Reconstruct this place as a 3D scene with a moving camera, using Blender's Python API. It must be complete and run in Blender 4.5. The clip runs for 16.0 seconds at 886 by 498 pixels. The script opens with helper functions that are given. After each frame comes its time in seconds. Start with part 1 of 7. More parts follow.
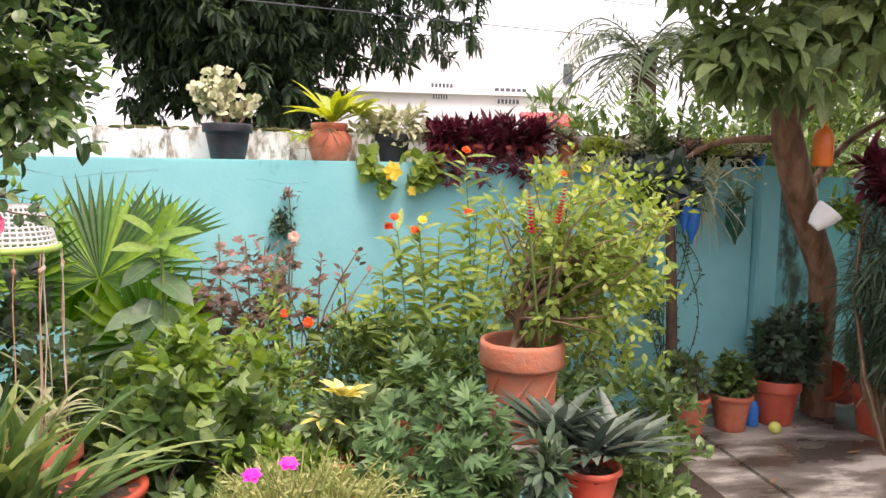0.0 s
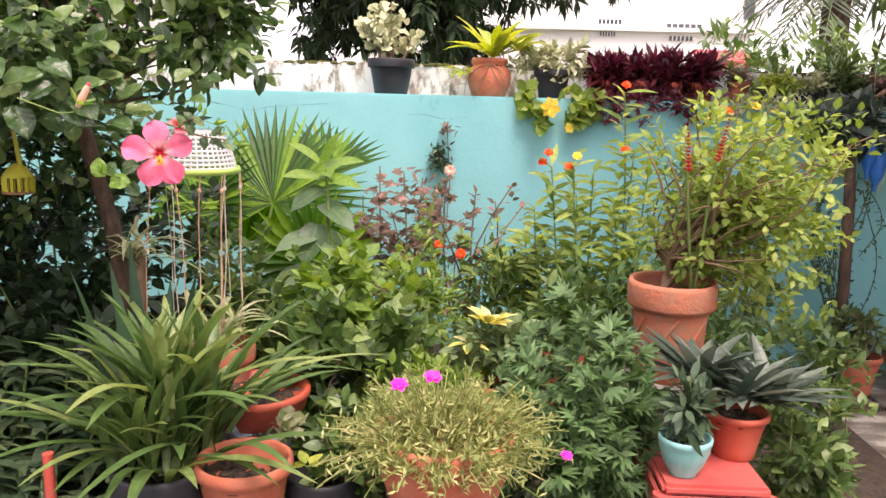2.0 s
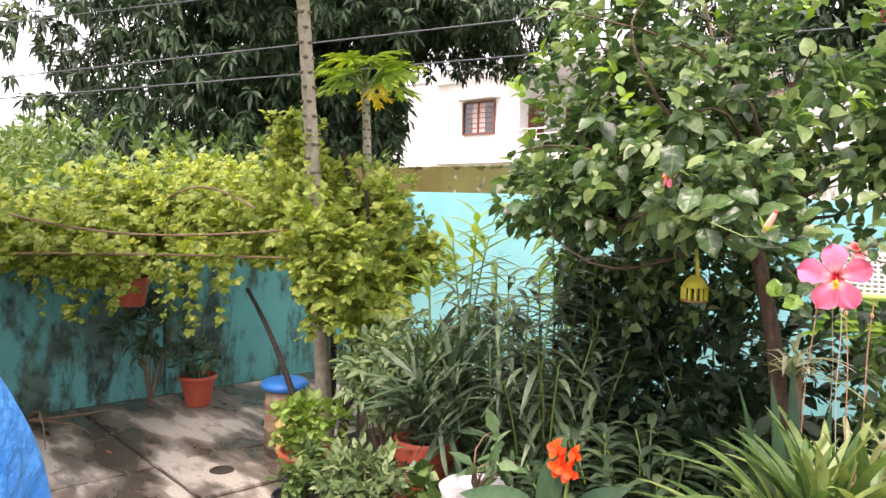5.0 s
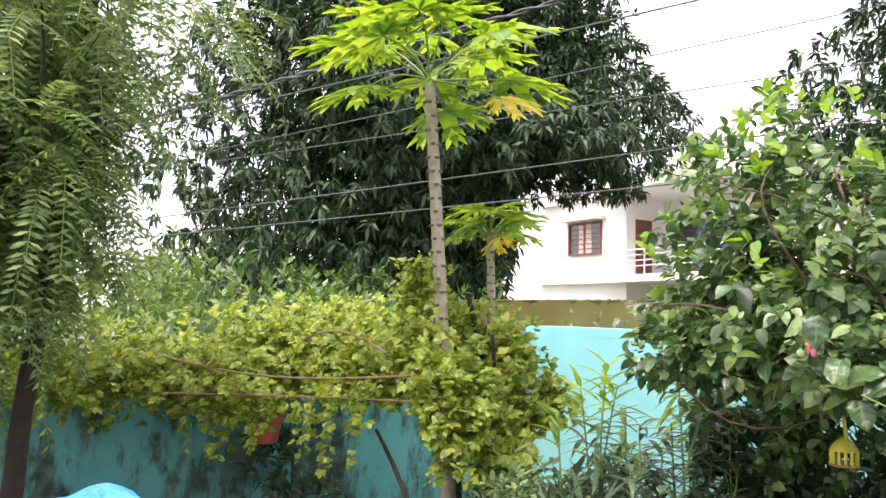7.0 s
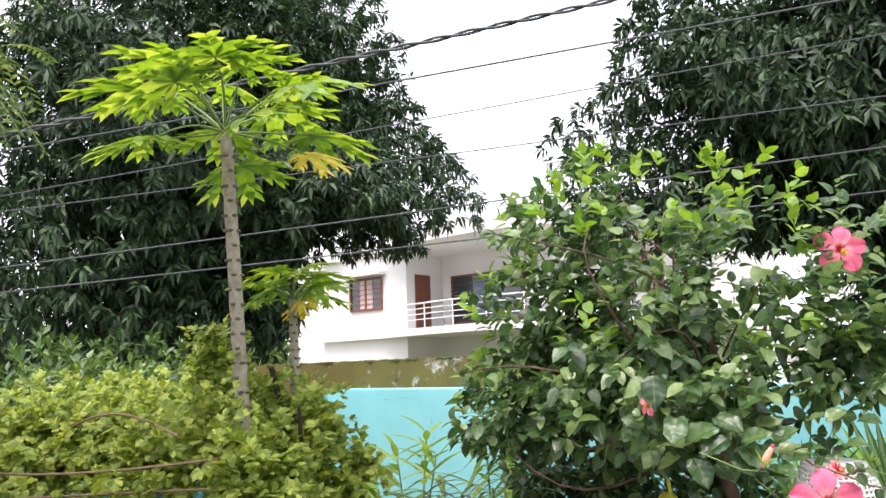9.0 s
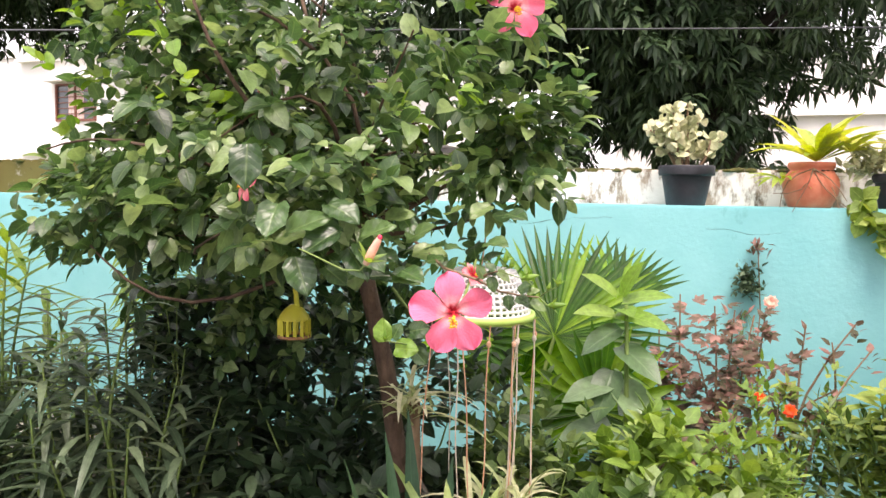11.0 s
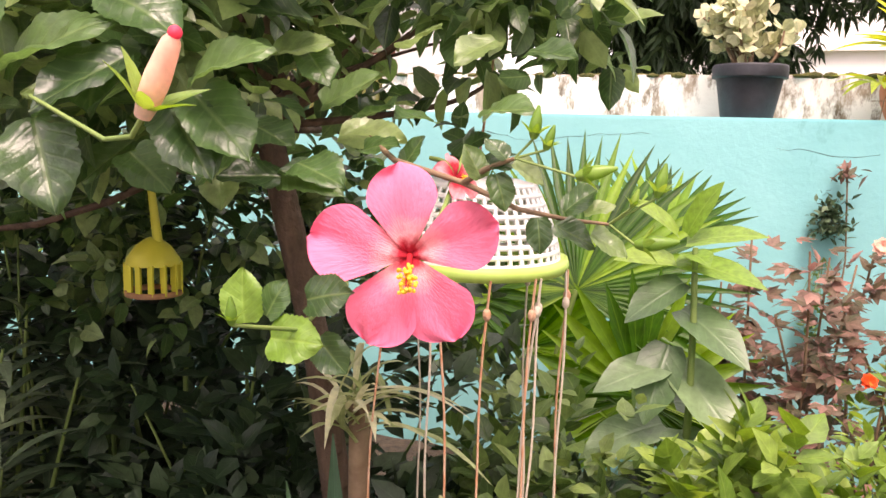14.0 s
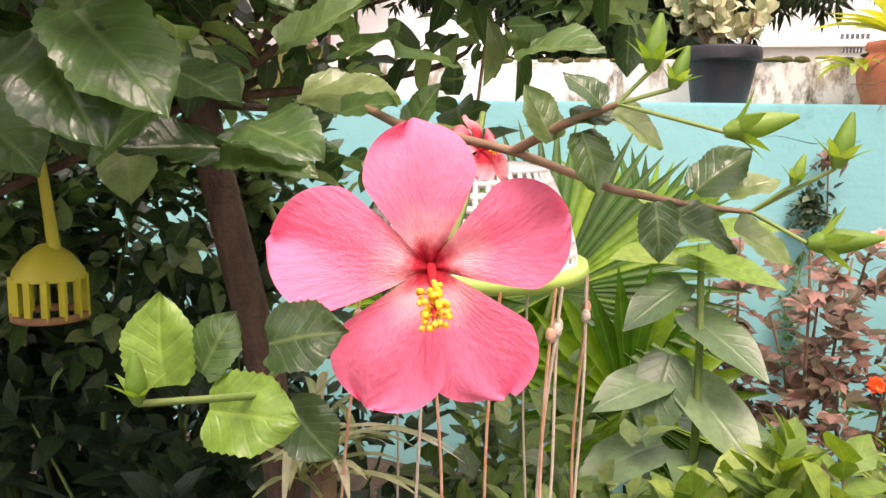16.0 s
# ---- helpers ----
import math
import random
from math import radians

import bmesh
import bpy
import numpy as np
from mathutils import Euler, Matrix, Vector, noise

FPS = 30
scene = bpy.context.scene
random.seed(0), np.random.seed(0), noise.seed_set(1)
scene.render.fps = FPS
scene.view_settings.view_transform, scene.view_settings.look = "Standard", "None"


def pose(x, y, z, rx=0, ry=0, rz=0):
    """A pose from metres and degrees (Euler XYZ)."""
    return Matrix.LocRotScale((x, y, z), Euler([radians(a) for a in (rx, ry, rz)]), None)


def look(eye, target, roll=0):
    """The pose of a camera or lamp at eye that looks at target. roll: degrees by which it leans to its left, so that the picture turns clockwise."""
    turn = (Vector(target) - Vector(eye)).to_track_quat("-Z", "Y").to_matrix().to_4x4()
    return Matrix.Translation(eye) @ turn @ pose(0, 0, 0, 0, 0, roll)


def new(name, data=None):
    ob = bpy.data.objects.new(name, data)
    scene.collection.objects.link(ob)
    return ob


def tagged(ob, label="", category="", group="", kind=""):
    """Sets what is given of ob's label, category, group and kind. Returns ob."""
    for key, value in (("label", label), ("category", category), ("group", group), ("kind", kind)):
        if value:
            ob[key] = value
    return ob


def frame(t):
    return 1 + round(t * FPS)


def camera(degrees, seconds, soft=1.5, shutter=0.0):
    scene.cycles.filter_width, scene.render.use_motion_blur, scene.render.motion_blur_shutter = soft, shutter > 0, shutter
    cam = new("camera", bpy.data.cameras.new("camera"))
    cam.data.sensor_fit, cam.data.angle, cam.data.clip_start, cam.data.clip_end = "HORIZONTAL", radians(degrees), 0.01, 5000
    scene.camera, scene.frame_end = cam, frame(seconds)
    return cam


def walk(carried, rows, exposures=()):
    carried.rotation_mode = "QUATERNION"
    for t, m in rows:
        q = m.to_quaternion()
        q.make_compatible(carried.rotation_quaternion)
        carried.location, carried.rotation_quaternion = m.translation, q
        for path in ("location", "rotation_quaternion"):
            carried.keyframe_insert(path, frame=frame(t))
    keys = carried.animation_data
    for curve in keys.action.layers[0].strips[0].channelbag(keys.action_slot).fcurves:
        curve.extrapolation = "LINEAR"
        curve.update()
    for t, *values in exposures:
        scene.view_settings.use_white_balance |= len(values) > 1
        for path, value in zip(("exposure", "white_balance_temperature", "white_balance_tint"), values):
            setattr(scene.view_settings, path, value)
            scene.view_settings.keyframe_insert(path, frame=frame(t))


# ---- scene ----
cam = camera(60.3, 16.0)
EXPOSURES = [(0.0, 0.82, 6900, 27), (3.0, 0.95, 7100, 30), (5.0, 1.2, 6900, 27), (8.0, 0.97, 6500, 20), (8.6, 0.82, 6400, 20), (10.0, 0.85, 6500, 20), (12.5, 1.2, 7600, 33), (16.0, 0.92, 7500, 32)]
PATH = [
    (0, (-0.554, 0.327, 1.358), (-0.221, 2.289, 1.158), 0.8),
    (0.5, (-0.561, 0.313, 1.345), (-0.227, 2.263, 1.054), 1.0),
    (1, (-0.568, 0.291, 1.339), (-0.24, 2.235, 1.005), 1.2),
    (1.5, (-0.561, 0.282, 1.337), (-0.369, 2.242, 0.993), 1.1),
    (2, (-0.534, 0.282, 1.336), (-0.608, 2.248, 0.976), 1.6),
    (2.5, (-0.521, 0.285, 1.335), (-0.941, 2.205, 0.964), 2.1),
    (3, (-0.51, 0.269, 1.337), (-1.258, 2.088, 0.974), 1.6),
    (3.5, (-0.517, 0.254, 1.344), (-1.522, 1.947, 0.993), 1.1),
    (4, (-0.524, 0.232, 1.357), (-1.702, 1.824, 1.081), 0.9),
    (4.5, (-0.547, 0.204, 1.373), (-1.908, 1.658, 1.191), 1.2),
    (5, (-0.568, 0.182, 1.385), (-2.053, 1.514, 1.245), 1.5),
    (5.2, (-0.577, 0.176, 1.392), (-2.096, 1.472, 1.281), 1.6),
    (7.3, (-0.536, 0.004, 1.538), (-2.193, 1.11, 1.719), 1.3),
    (7.5, (-0.551, 0.003, 1.544), (-2.199, 1.119, 1.74), 1.1),
    (8, (-0.613, -0.008, 1.564), (-2.153, 1.239, 1.834), -0.0),
    (8.5, (-0.732, -0.025, 1.577), (-2.104, 1.401, 1.866), -1.6),
    (9, (-0.782, 0.03, 1.575), (-2.035, 1.559, 1.878), -2.0),
    (9.5, (-0.801, 0.178, 1.554), (-1.911, 1.815, 1.85), -2.1),
    (10, (-0.795, 0.422, 1.515), (-1.736, 2.176, 1.709), -1.1),
    (10.2, (-0.796, 0.477, 1.493), (-1.664, 2.275, 1.608), -1.2),
    (12.3, (-0.868, 1.171, 1.372), (-1.468, 3.058, 1.096), 2.7),
    (12.5, (-0.891, 1.218, 1.358), (-1.514, 3.097, 1.073), 2.7),
    (13, (-0.988, 1.329, 1.359), (-1.643, 3.194, 1.057), 2.5),
    (13.5, (-1.045, 1.415, 1.328), (-1.705, 3.279, 1.033), 2.0),
    (14, (-1.054, 1.53, 1.314), (-1.732, 3.389, 1.022), 1.8),
    (14.5, (-1.059, 1.631, 1.304), (-1.77, 3.478, 1.011), 1.9),
    (15, (-1.092, 1.683, 1.301), (-1.814, 3.525, 1.008), 1.7),
    (15.5, (-1.16, 1.719, 1.301), (-1.854, 3.571, 1.003), 1.9),
    (16, (-1.189, 1.737, 1.282), (-1.713, 3.645, 0.99), 1.4),
]
walk(cam, [(t, look(eye, target, roll)) for t, eye, target, roll in PATH], EXPOSURES)

# ---- daylight: bright overcast sky ----
world = bpy.data.worlds.new("overcast_sky")
scene.world = world
world.use_nodes = True
wn, wl = world.node_tree.nodes, world.node_tree.links
wn.clear()
sky = wn.new("ShaderNodeTexSky")
sky.sky_type = "NISHITA"
sky.sun_disc = False
sky.sun_elevation = radians(64)
sky.sun_rotation = radians(150)
sky.dust_density = 4.0
sky_bg = wn.new("ShaderNodeBackground")
sky_bg.inputs["Strength"].default_value = 0.05
wl.new(sky.outputs[0], sky_bg.inputs["Color"])
cloud_bg = wn.new("ShaderNodeBackground")
cloud_bg.inputs["Color"].default_value = (0.97, 0.985, 1.0, 1)
cloud_bg.inputs["Strength"].default_value = 1.08
cloud_add = wn.new("ShaderNodeAddShader")
wl.new(sky_bg.outputs[0], cloud_add.inputs[0])
wl.new(cloud_bg.outputs[0], cloud_add.inputs[1])
world_out = wn.new("ShaderNodeOutputWorld")
wl.new(cloud_add.outputs[0], world_out.inputs["Surface"])
sun = new("sun", bpy.data.lights.new("sun", "SUN"))
sun.data.energy = 2.6
sun.data.angle = radians(26)
sun.data.color = (1.0, 0.95, 0.87)
sun.matrix_world = look((1.7, -3.0, 11), (0, 2, 0))


# ---- materials ----
def material(name):
    m = bpy.data.materials.new(name)
    m.use_nodes = True
    nt = m.node_tree
    return m, nt.nodes, nt.links, nt.nodes["Principled BSDF"]


def ramp(nodes, stops):
    r = nodes.new("ShaderNodeValToRGB")
    e = r.color_ramp.elements
    while len(e) < len(stops):
        e.new(0.5)
    for k, (p, c) in zip(e, stops):
        k.position, k.color = p, (*c, 1)
    return r


def noise_tex(nodes, links, scale, detail=4.0, rough=0.6, stretch=None):
    tc = nodes.new("ShaderNodeTexCoord")
    n = nodes.new("ShaderNodeTexNoise")
    n.inputs["Scale"].default_value, n.inputs["Detail"].default_value, n.inputs["Roughness"].default_value = scale, detail, rough
    if stretch:
        mp = nodes.new("ShaderNodeMapping")
        mp.inputs["Scale"].default_value = stretch
        links.new(tc.outputs["Object"], mp.inputs["Vector"])
        links.new(mp.outputs[0], n.inputs["Vector"])
    else:
        links.new(tc.outputs["Object"], n.inputs["Vector"])
    return n


def bump_from(nodes, links, out, bsdf, strength=0.3, distance=0.01):
    b = nodes.new("ShaderNodeBump")
    b.inputs["Strength"].default_value, b.inputs["Distance"].default_value = strength, distance
    links.new(out, b.inputs["Height"])
    links.new(b.outputs[0], bsdf.inputs["Normal"])


def soften(c, keep=0.95):
    """Foliage colours lean to grey, as dusty leaves do."""
    mean = 0.3 * c[0] + 0.6 * c[1] + 0.1 * c[2]
    return tuple(mean + keep * (q - mean) for q in c)


def leaf_mat(name, dark, mid, light, glow=0.28, rough=0.42, spec=0.5, grain=60.0, veins=7.0):
    """Leaves: each blade has its own tone, with fine mottling and some light passing through."""
    if "leaf" in name:
        dark, mid, light = (soften(c) for c in (dark, mid, light))
    m, n, l, b = material(name)
    g = n.new("ShaderNodeNewGeometry")
    r = ramp(n, [(0.0, dark), (0.55, mid), (1.0, light)])
    oi = n.new("ShaderNodeObjectInfo")
    both = n.new("ShaderNodeMath")
    l.new(g.outputs["Random Per Island"], both.inputs[0])
    l.new(oi.outputs["Random"], both.inputs[1])
    own = n.new("ShaderNodeMath")
    own.operation = "FRACT"
    l.new(both.outputs[0], own.inputs[0])
    l.new(own.outputs[0], r.inputs[0])
    t = noise_tex(n, l, grain, 3)
    v = ramp(n, [(0.3, (0.72, 0.72, 0.72)), (0.75, (1.2, 1.2, 1.2))])
    l.new(t.outputs[0], v.inputs[0])
    mx = n.new("ShaderNodeMix")
    mx.data_type, mx.blend_type = "RGBA", "MULTIPLY"
    mx.inputs[0].default_value = 1.0
    l.new(r.outputs[0], mx.inputs[6])
    l.new(v.outputs[0], mx.inputs[7])
    # pale midrib and slanting side veins, laid out along each blade
    at = n.new("ShaderNodeAttribute")
    at.attribute_name = "blade"
    sp = n.new("ShaderNodeSeparateXYZ")
    l.new(at.outputs["Vector"], sp.inputs[0])

    def calc(op, a, c2, d2=None):
        q = n.new("ShaderNodeMath")
        q.operation = op
        for k, val in enumerate((a, c2, d2)):
            if val is None:
                continue
            if isinstance(val, (int, float)):
                q.inputs[k].default_value = val
            else:
                l.new(val, q.inputs[k])
        return q.outputs[0]

    away = calc("ABSOLUTE", sp.outputs[0], None)
    rib = calc("MULTIPLY", calc("MAXIMUM", calc("MULTIPLY_ADD", away, -9.0, 1.0), 0.0), sp.outputs[2])
    wave = calc("FRACT", calc("MULTIPLY", calc("MULTIPLY_ADD", away, -0.3, sp.outputs[1]), veins), None)
    side = calc("MULTIPLY", calc("MAXIMUM", calc("MULTIPLY_ADD", calc("ABSOLUTE", calc("SUBTRACT", wave, 0.5), None), -6.0, 1.0), 0.0), sp.outputs[2])
    line = calc("MAXIMUM", rib, calc("MULTIPLY", side, 0.3))
    vm = n.new("ShaderNodeMix")
    vm.data_type = "RGBA"
    l.new(calc("MULTIPLY", line, 0.25), vm.inputs[0])
    l.new(mx.outputs[2], vm.inputs[6])
    vm.inputs[7].default_value = (*(min(1, q * 1.25 + 0.01) for q in light), 1)
    mx = vm
    l.new(mx.outputs[2], b.inputs["Base Color"])
    b.inputs["Roughness"].default_value = rough
    b.inputs["Specular IOR Level"].default_value = spec
    tr = n.new("ShaderNodeBsdfTranslucent")
    hs = n.new("ShaderNodeHueSaturation")
    hs.inputs["Hue"].default_value, hs.inputs["Saturation"].default_value, hs.inputs["Value"].default_value = 0.485, 1.15, 1.5
    l.new(mx.outputs[2], hs.inputs["Color"])
    l.new(hs.outputs[0], tr.inputs["Color"])
    ms = n.new("ShaderNodeMixShader")
    ms.inputs[0].default_value = glow
    l.new(b.outputs[0], ms.inputs[1])
    l.new(tr.outputs[0], ms.inputs[2])
    l.new(ms.outputs[0], n["Material Output"].inputs["Surface"])
    bump_from(n, l, calc("MULTIPLY_ADD", line, -0.6, t.outputs[0]), b, 0.28, 0.005)
    return m


def surface_mat(name, a, b2, scale=8.0, rough=0.7, metal=0.0, bump=0.25, fine=90.0, stretch=None, spec=0.4, depth=0.006):
    """Two tones mixed by broad noise, with fine relief."""
    m, n, l, b = material(name)
    t = noise_tex(n, l, scale, 5, 0.65, stretch)
    r = ramp(n, [(0.35, a), (0.68, b2)])
    l.new(t.outputs[0], r.inputs[0])
    l.new(r.outputs[0], b.inputs["Base Color"])
    f = noise_tex(n, l, fine, 4)
    bump_from(n, l, f.outputs[0], b, bump, depth)
    rr = n.new("ShaderNodeMapRange")
    rr.inputs["To Min"].default_value, rr.inputs["To Max"].default_value = max(rough - 0.15, 0.05), min(rough + 0.15, 1)
    l.new(f.outputs[0], rr.inputs["Value"])
    l.new(rr.outputs[0], b.inputs["Roughness"])
    b.inputs["Metallic"].default_value, b.inputs["Specular IOR Level"].default_value = metal, spec
    return m


def stained_wall(name, paint_a, paint_b, stain, amount, scale=2.2, drip=0.35, stain2=None):
    """Painted plaster: uneven paint, dark runs, blotches and hairline relief."""
    m, n, l, b = material(name)
    t = noise_tex(n, l, 1.7, 5, 0.6)
    r = ramp(n, [(0.3, paint_a), (0.7, paint_b)])
    l.new(t.outputs[0], r.inputs[0])
    d = noise_tex(n, l, scale, 8, 0.72, (1.0, 1.0, drip))
    dr = ramp(n, [(amount, (0, 0, 0)), (amount + 0.09, (1, 1, 1))])
    l.new(d.outputs[0], dr.inputs[0])
    mx = n.new("ShaderNodeMix")
    mx.data_type = "RGBA"
    l.new(dr.outputs[0], mx.inputs[0])
    l.new(r.outputs[0], mx.inputs[6])
    if stain2:
        s2 = noise_tex(n, l, 9.0, 4)
        sr = ramp(n, [(0.4, stain), (0.6, stain2)])
        l.new(s2.outputs[0], sr.inputs[0])
        l.new(sr.outputs[0], mx.inputs[7])
    else:
        mx.inputs[7].default_value = (*stain, 1)
    l.new(mx.outputs[2], b.inputs["Base Color"])
    b.inputs["Roughness"].default_value = 0.8
    b.inputs["Specular IOR Level"].default_value = 0.25
    f = noise_tex(n, l, 38.0, 6)
    bump_from(n, l, f.outputs[0], b, 0.35, 0.006)
    return m


TEAL = stained_wall("teal_paint", (0.17, 0.47, 0.49), (0.24, 0.56, 0.58), (0.11, 0.31, 0.31), 0.63, 2.4, 0.5)
# Blotched old teal; the base tone is also darkened to carry shade.
TEAL_WORN_SHADE = stained_wall("teal_paint_worn_shade", (0.08, 0.31, 0.30), (0.14, 0.42, 0.40), (0.04, 0.06, 0.05), 0.47, 3.2, 0.4, (0.09, 0.16, 0.13))
WHITEWASH = stained_wall("stained_whitewash", (0.74, 0.72, 0.68), (0.62, 0.58, 0.53), (0.13, 0.10, 0.07), 0.49, 8.0, 0.4, (0.33, 0.26, 0.2))
MOSS_WALL = stained_wall("mossy_wall", (0.09, 0.075, 0.02), (0.13, 0.11, 0.03), (0.04, 0.032, 0.018), 0.55, 5.0, 0.8, (0.55, 0.5, 0.45))
HOUSE_WHITE = stained_wall("white_house_paint", (0.78, 0.77, 0.75), (0.82, 0.81, 0.79), (0.66, 0.64, 0.6), 0.66, 1.2, 0.25)
CONCRETE = stained_wall("wet_concrete", (0.20, 0.18, 0.16), (0.33, 0.305, 0.27), (0.06, 0.052, 0.042), 0.45, 2.2, 1.0, (0.11, 0.097, 0.08))


def wet_concrete():
    """Cast concrete: pale dry patches among dark wet film that shines."""
    m, n, l, b = material("wet_concrete_floor")
    w = noise_tex(n, l, 1.5, 7, 0.6, (0.9, 2.4, 1.0))
    g = noise_tex(n, l, 70, 6, 0.7)
    r = ramp(n, [(0.42, (0.075, 0.062, 0.048)), (0.49, (0.13, 0.11, 0.088)), (0.535, (0.21, 0.185, 0.155)), (0.585, (0.42, 0.385, 0.33))])
    l.new(w.outputs[0], r.inputs[0])
    v = ramp(n, [(0.3, (0.75, 0.75, 0.75)), (0.7, (1.15, 1.15, 1.15))])
    l.new(g.outputs[0], v.inputs[0])
    mx = n.new("ShaderNodeMix")
    mx.data_type, mx.blend_type = "RGBA", "MULTIPLY"
    mx.inputs[0].default_value = 1.0
    l.new(r.outputs[0], mx.inputs[6])
    l.new(v.outputs[0], mx.inputs[7])
    l.new(mx.outputs[2], b.inputs["Base Color"])
    rr = ramp(n, [(0.44, (0.2, 0.2, 0.2)), (0.56, (0.8, 0.8, 0.8))])
    l.new(w.outputs[0], rr.inputs[0])
    l.new(rr.outputs[0], b.inputs["Roughness"])
    b.inputs["Specular IOR Level"].default_value = 0.45
    bump_from(n, l, g.outputs[0], b, 0.25, 0.004)
    return m


WET_FLOOR = wet_concrete()
SOIL = surface_mat("dark_soil", (0.035, 0.025, 0.018), (0.085, 0.06, 0.04), 30, 0.95, 0, 0.9, 60, depth=0.02)
GROUND = surface_mat("bare_earth", (0.10, 0.09, 0.06), (0.12, 0.15, 0.06), 1.5, 0.95, 0, 0.6, 30)
TERRACOTTA = surface_mat("terracotta", (0.42, 0.105, 0.055), (0.50, 0.17, 0.10), 14, 0.8, 0, 0.35, 70)
TERRACOTTA_WORN = surface_mat("terracotta_worn", (0.50, 0.15, 0.075), (0.36, 0.17, 0.11), 22, 0.9, 0, 0.6, 60)
RED_PLASTIC = surface_mat("brick_red_plastic", (0.44, 0.075, 0.04), (0.51, 0.115, 0.07), 9, 0.5, 0, 0.12, 120)
ORANGE_CLAY = surface_mat("painted_orange_clay", (0.55, 0.14, 0.075), (0.62, 0.22, 0.13), 20, 0.65, 0, 0.3, 80)
RED_STOOL = surface_mat("red_stool_plastic", (0.47, 0.075, 0.065), (0.54, 0.12, 0.10), 6, 0.4, 0, 0.06, 150)
BLACK_PLASTIC = surface_mat("black_plastic", (0.016, 0.017, 0.022), (0.03, 0.032, 0.04), 12, 0.55, 0, 0.15, 100)
TURQUOISE = surface_mat("turquoise_ceramic", (0.20, 0.48, 0.46), (0.28, 0.55, 0.52), 14, 0.35, 0, 0.1, 90)
BLUE_PLASTIC = surface_mat("blue_plastic", (0.02, 0.16, 0.55), (0.03, 0.22, 0.65), 10, 0.4, 0, 0.08, 100)
BLUE_TARP = surface_mat("blue_tarpaulin", (0.03, 0.24, 0.72), (0.08, 0.34, 0.80), 6, 0.38, 0, 0.8, 14, depth=0.03)
WHITE_PLASTIC = surface_mat("white_plastic", (0.74, 0.74, 0.72), (0.80, 0.80, 0.78), 12, 0.5, 0, 0.08, 90)
LIME_PLASTIC = surface_mat("lime_green_plastic", (0.42, 0.62, 0.12), (0.48, 0.68, 0.18), 9, 0.45, 0, 0.08, 90)
YELLOW_PLASTIC = surface_mat("yellow_plastic", (0.46, 0.44, 0.03), (0.55, 0.50, 0.05), 10, 0.45, 0, 0.1, 80)
ORANGE_PLASTIC = surface_mat("orange_plastic", (0.55, 0.11, 0.012), (0.66, 0.18, 0.02), 10, 0.35, 0, 0.1, 80)
GREY_PAIL = surface_mat("grey_blue_plastic", (0.30, 0.36, 0.44), (0.38, 0.44, 0.5), 10, 0.5, 0, 0.1, 80)
SACK_CLOTH = surface_mat("woven_sack", (0.52, 0.52, 0.52), (0.27, 0.27, 0.27), 7, 0.75, 0, 0.5, 160)
SACK_BLUE = surface_mat("blue_sack_print", (0.10, 0.25, 0.52), (0.25, 0.38, 0.6), 30, 0.75)
SACK_YELLOW = surface_mat("yellow_sack", (0.50, 0.36, 0.11), (0.62, 0.49, 0.22), 12, 0.75, 0, 0.4, 140)
TIN = surface_mat("old_tin", (0.32, 0.16, 0.10), (0.45, 0.38, 0.26), 16, 0.55, 0.2, 0.3, 60)
STRING = surface_mat("orange_string", (0.55, 0.24, 0.13), (0.62, 0.42, 0.30), 40, 0.95, 0, 0.5, 200)
STRING_PALE = surface_mat("pale_string", (0.5, 0.42, 0.33), (0.6, 0.54, 0.45), 40, 0.95, 0, 0.5, 200)
WIRE = surface_mat("power_cable", (0.05, 0.055, 0.06), (0.09, 0.095, 0.1), 10, 0.6)
BARK = surface_mat("brown_bark", (0.05, 0.03, 0.02), (0.14, 0.09, 0.06), 9, 0.9, 0, 0.9, 22, (3, 3, 0.8), depth=0.02)
BARK_GUAVA = surface_mat("guava_bark", (0.13, 0.06, 0.032), (0.34, 0.20, 0.12), 7, 0.7, 0, 0.7, 30, (2.2, 2.2, 0.6), depth=0.015)
BARK_DARK = surface_mat("dark_bark", (0.025, 0.02, 0.016), (0.05, 0.042, 0.034), 6, 0.95, 0, 0.8, 18, depth=0.03)
SCAR = surface_mat("papaya_leaf_scar", (0.12, 0.10, 0.07), (0.2, 0.17, 0.12), 30, 0.9, 0, 0.8, 50)
BARK_PAPAYA = surface_mat("papaya_bark", (0.30, 0.26, 0.19), (0.44, 0.40, 0.31), 24, 0.9, 0, 0.8, 40, depth=0.012)
STEM = surface_mat("green_stem", (0.12, 0.20, 0.05), (0.20, 0.27, 0.08), 20, 0.6)
STEM_BROWN = surface_mat("woody_stem", (0.16, 0.10, 0.06), (0.26, 0.18, 0.11), 20, 0.8)
WOOD_RED = surface_mat("brown_window_wood", (0.16, 0.055, 0.035), (0.22, 0.085, 0.055), 9, 0.55)
GLASS_DARK = surface_mat("dark_window_glass", (0.035, 0.045, 0.055), (0.06, 0.07, 0.08), 3, 0.12, 0, 0.02, 20, spec=0.8)
CURTAIN = surface_mat("printed_curtain", (0.55, 0.36, 0.32), (0.70, 0.60, 0.56), 14, 0.9)
BLUE_CURTAIN = surface_mat("grey_blue_curtain", (0.16, 0.22, 0.32), (0.22, 0.28, 0.4), 4, 0.9)
RED_AWNING = surface_mat("red_awning", (0.5, 0.06, 0.06), (0.6, 0.12, 0.12), 4, 0.6)
ROD_RED = surface_mat("red_painted_rod", (0.5, 0.07, 0.05), (0.56, 0.11, 0.08), 9, 0.5)
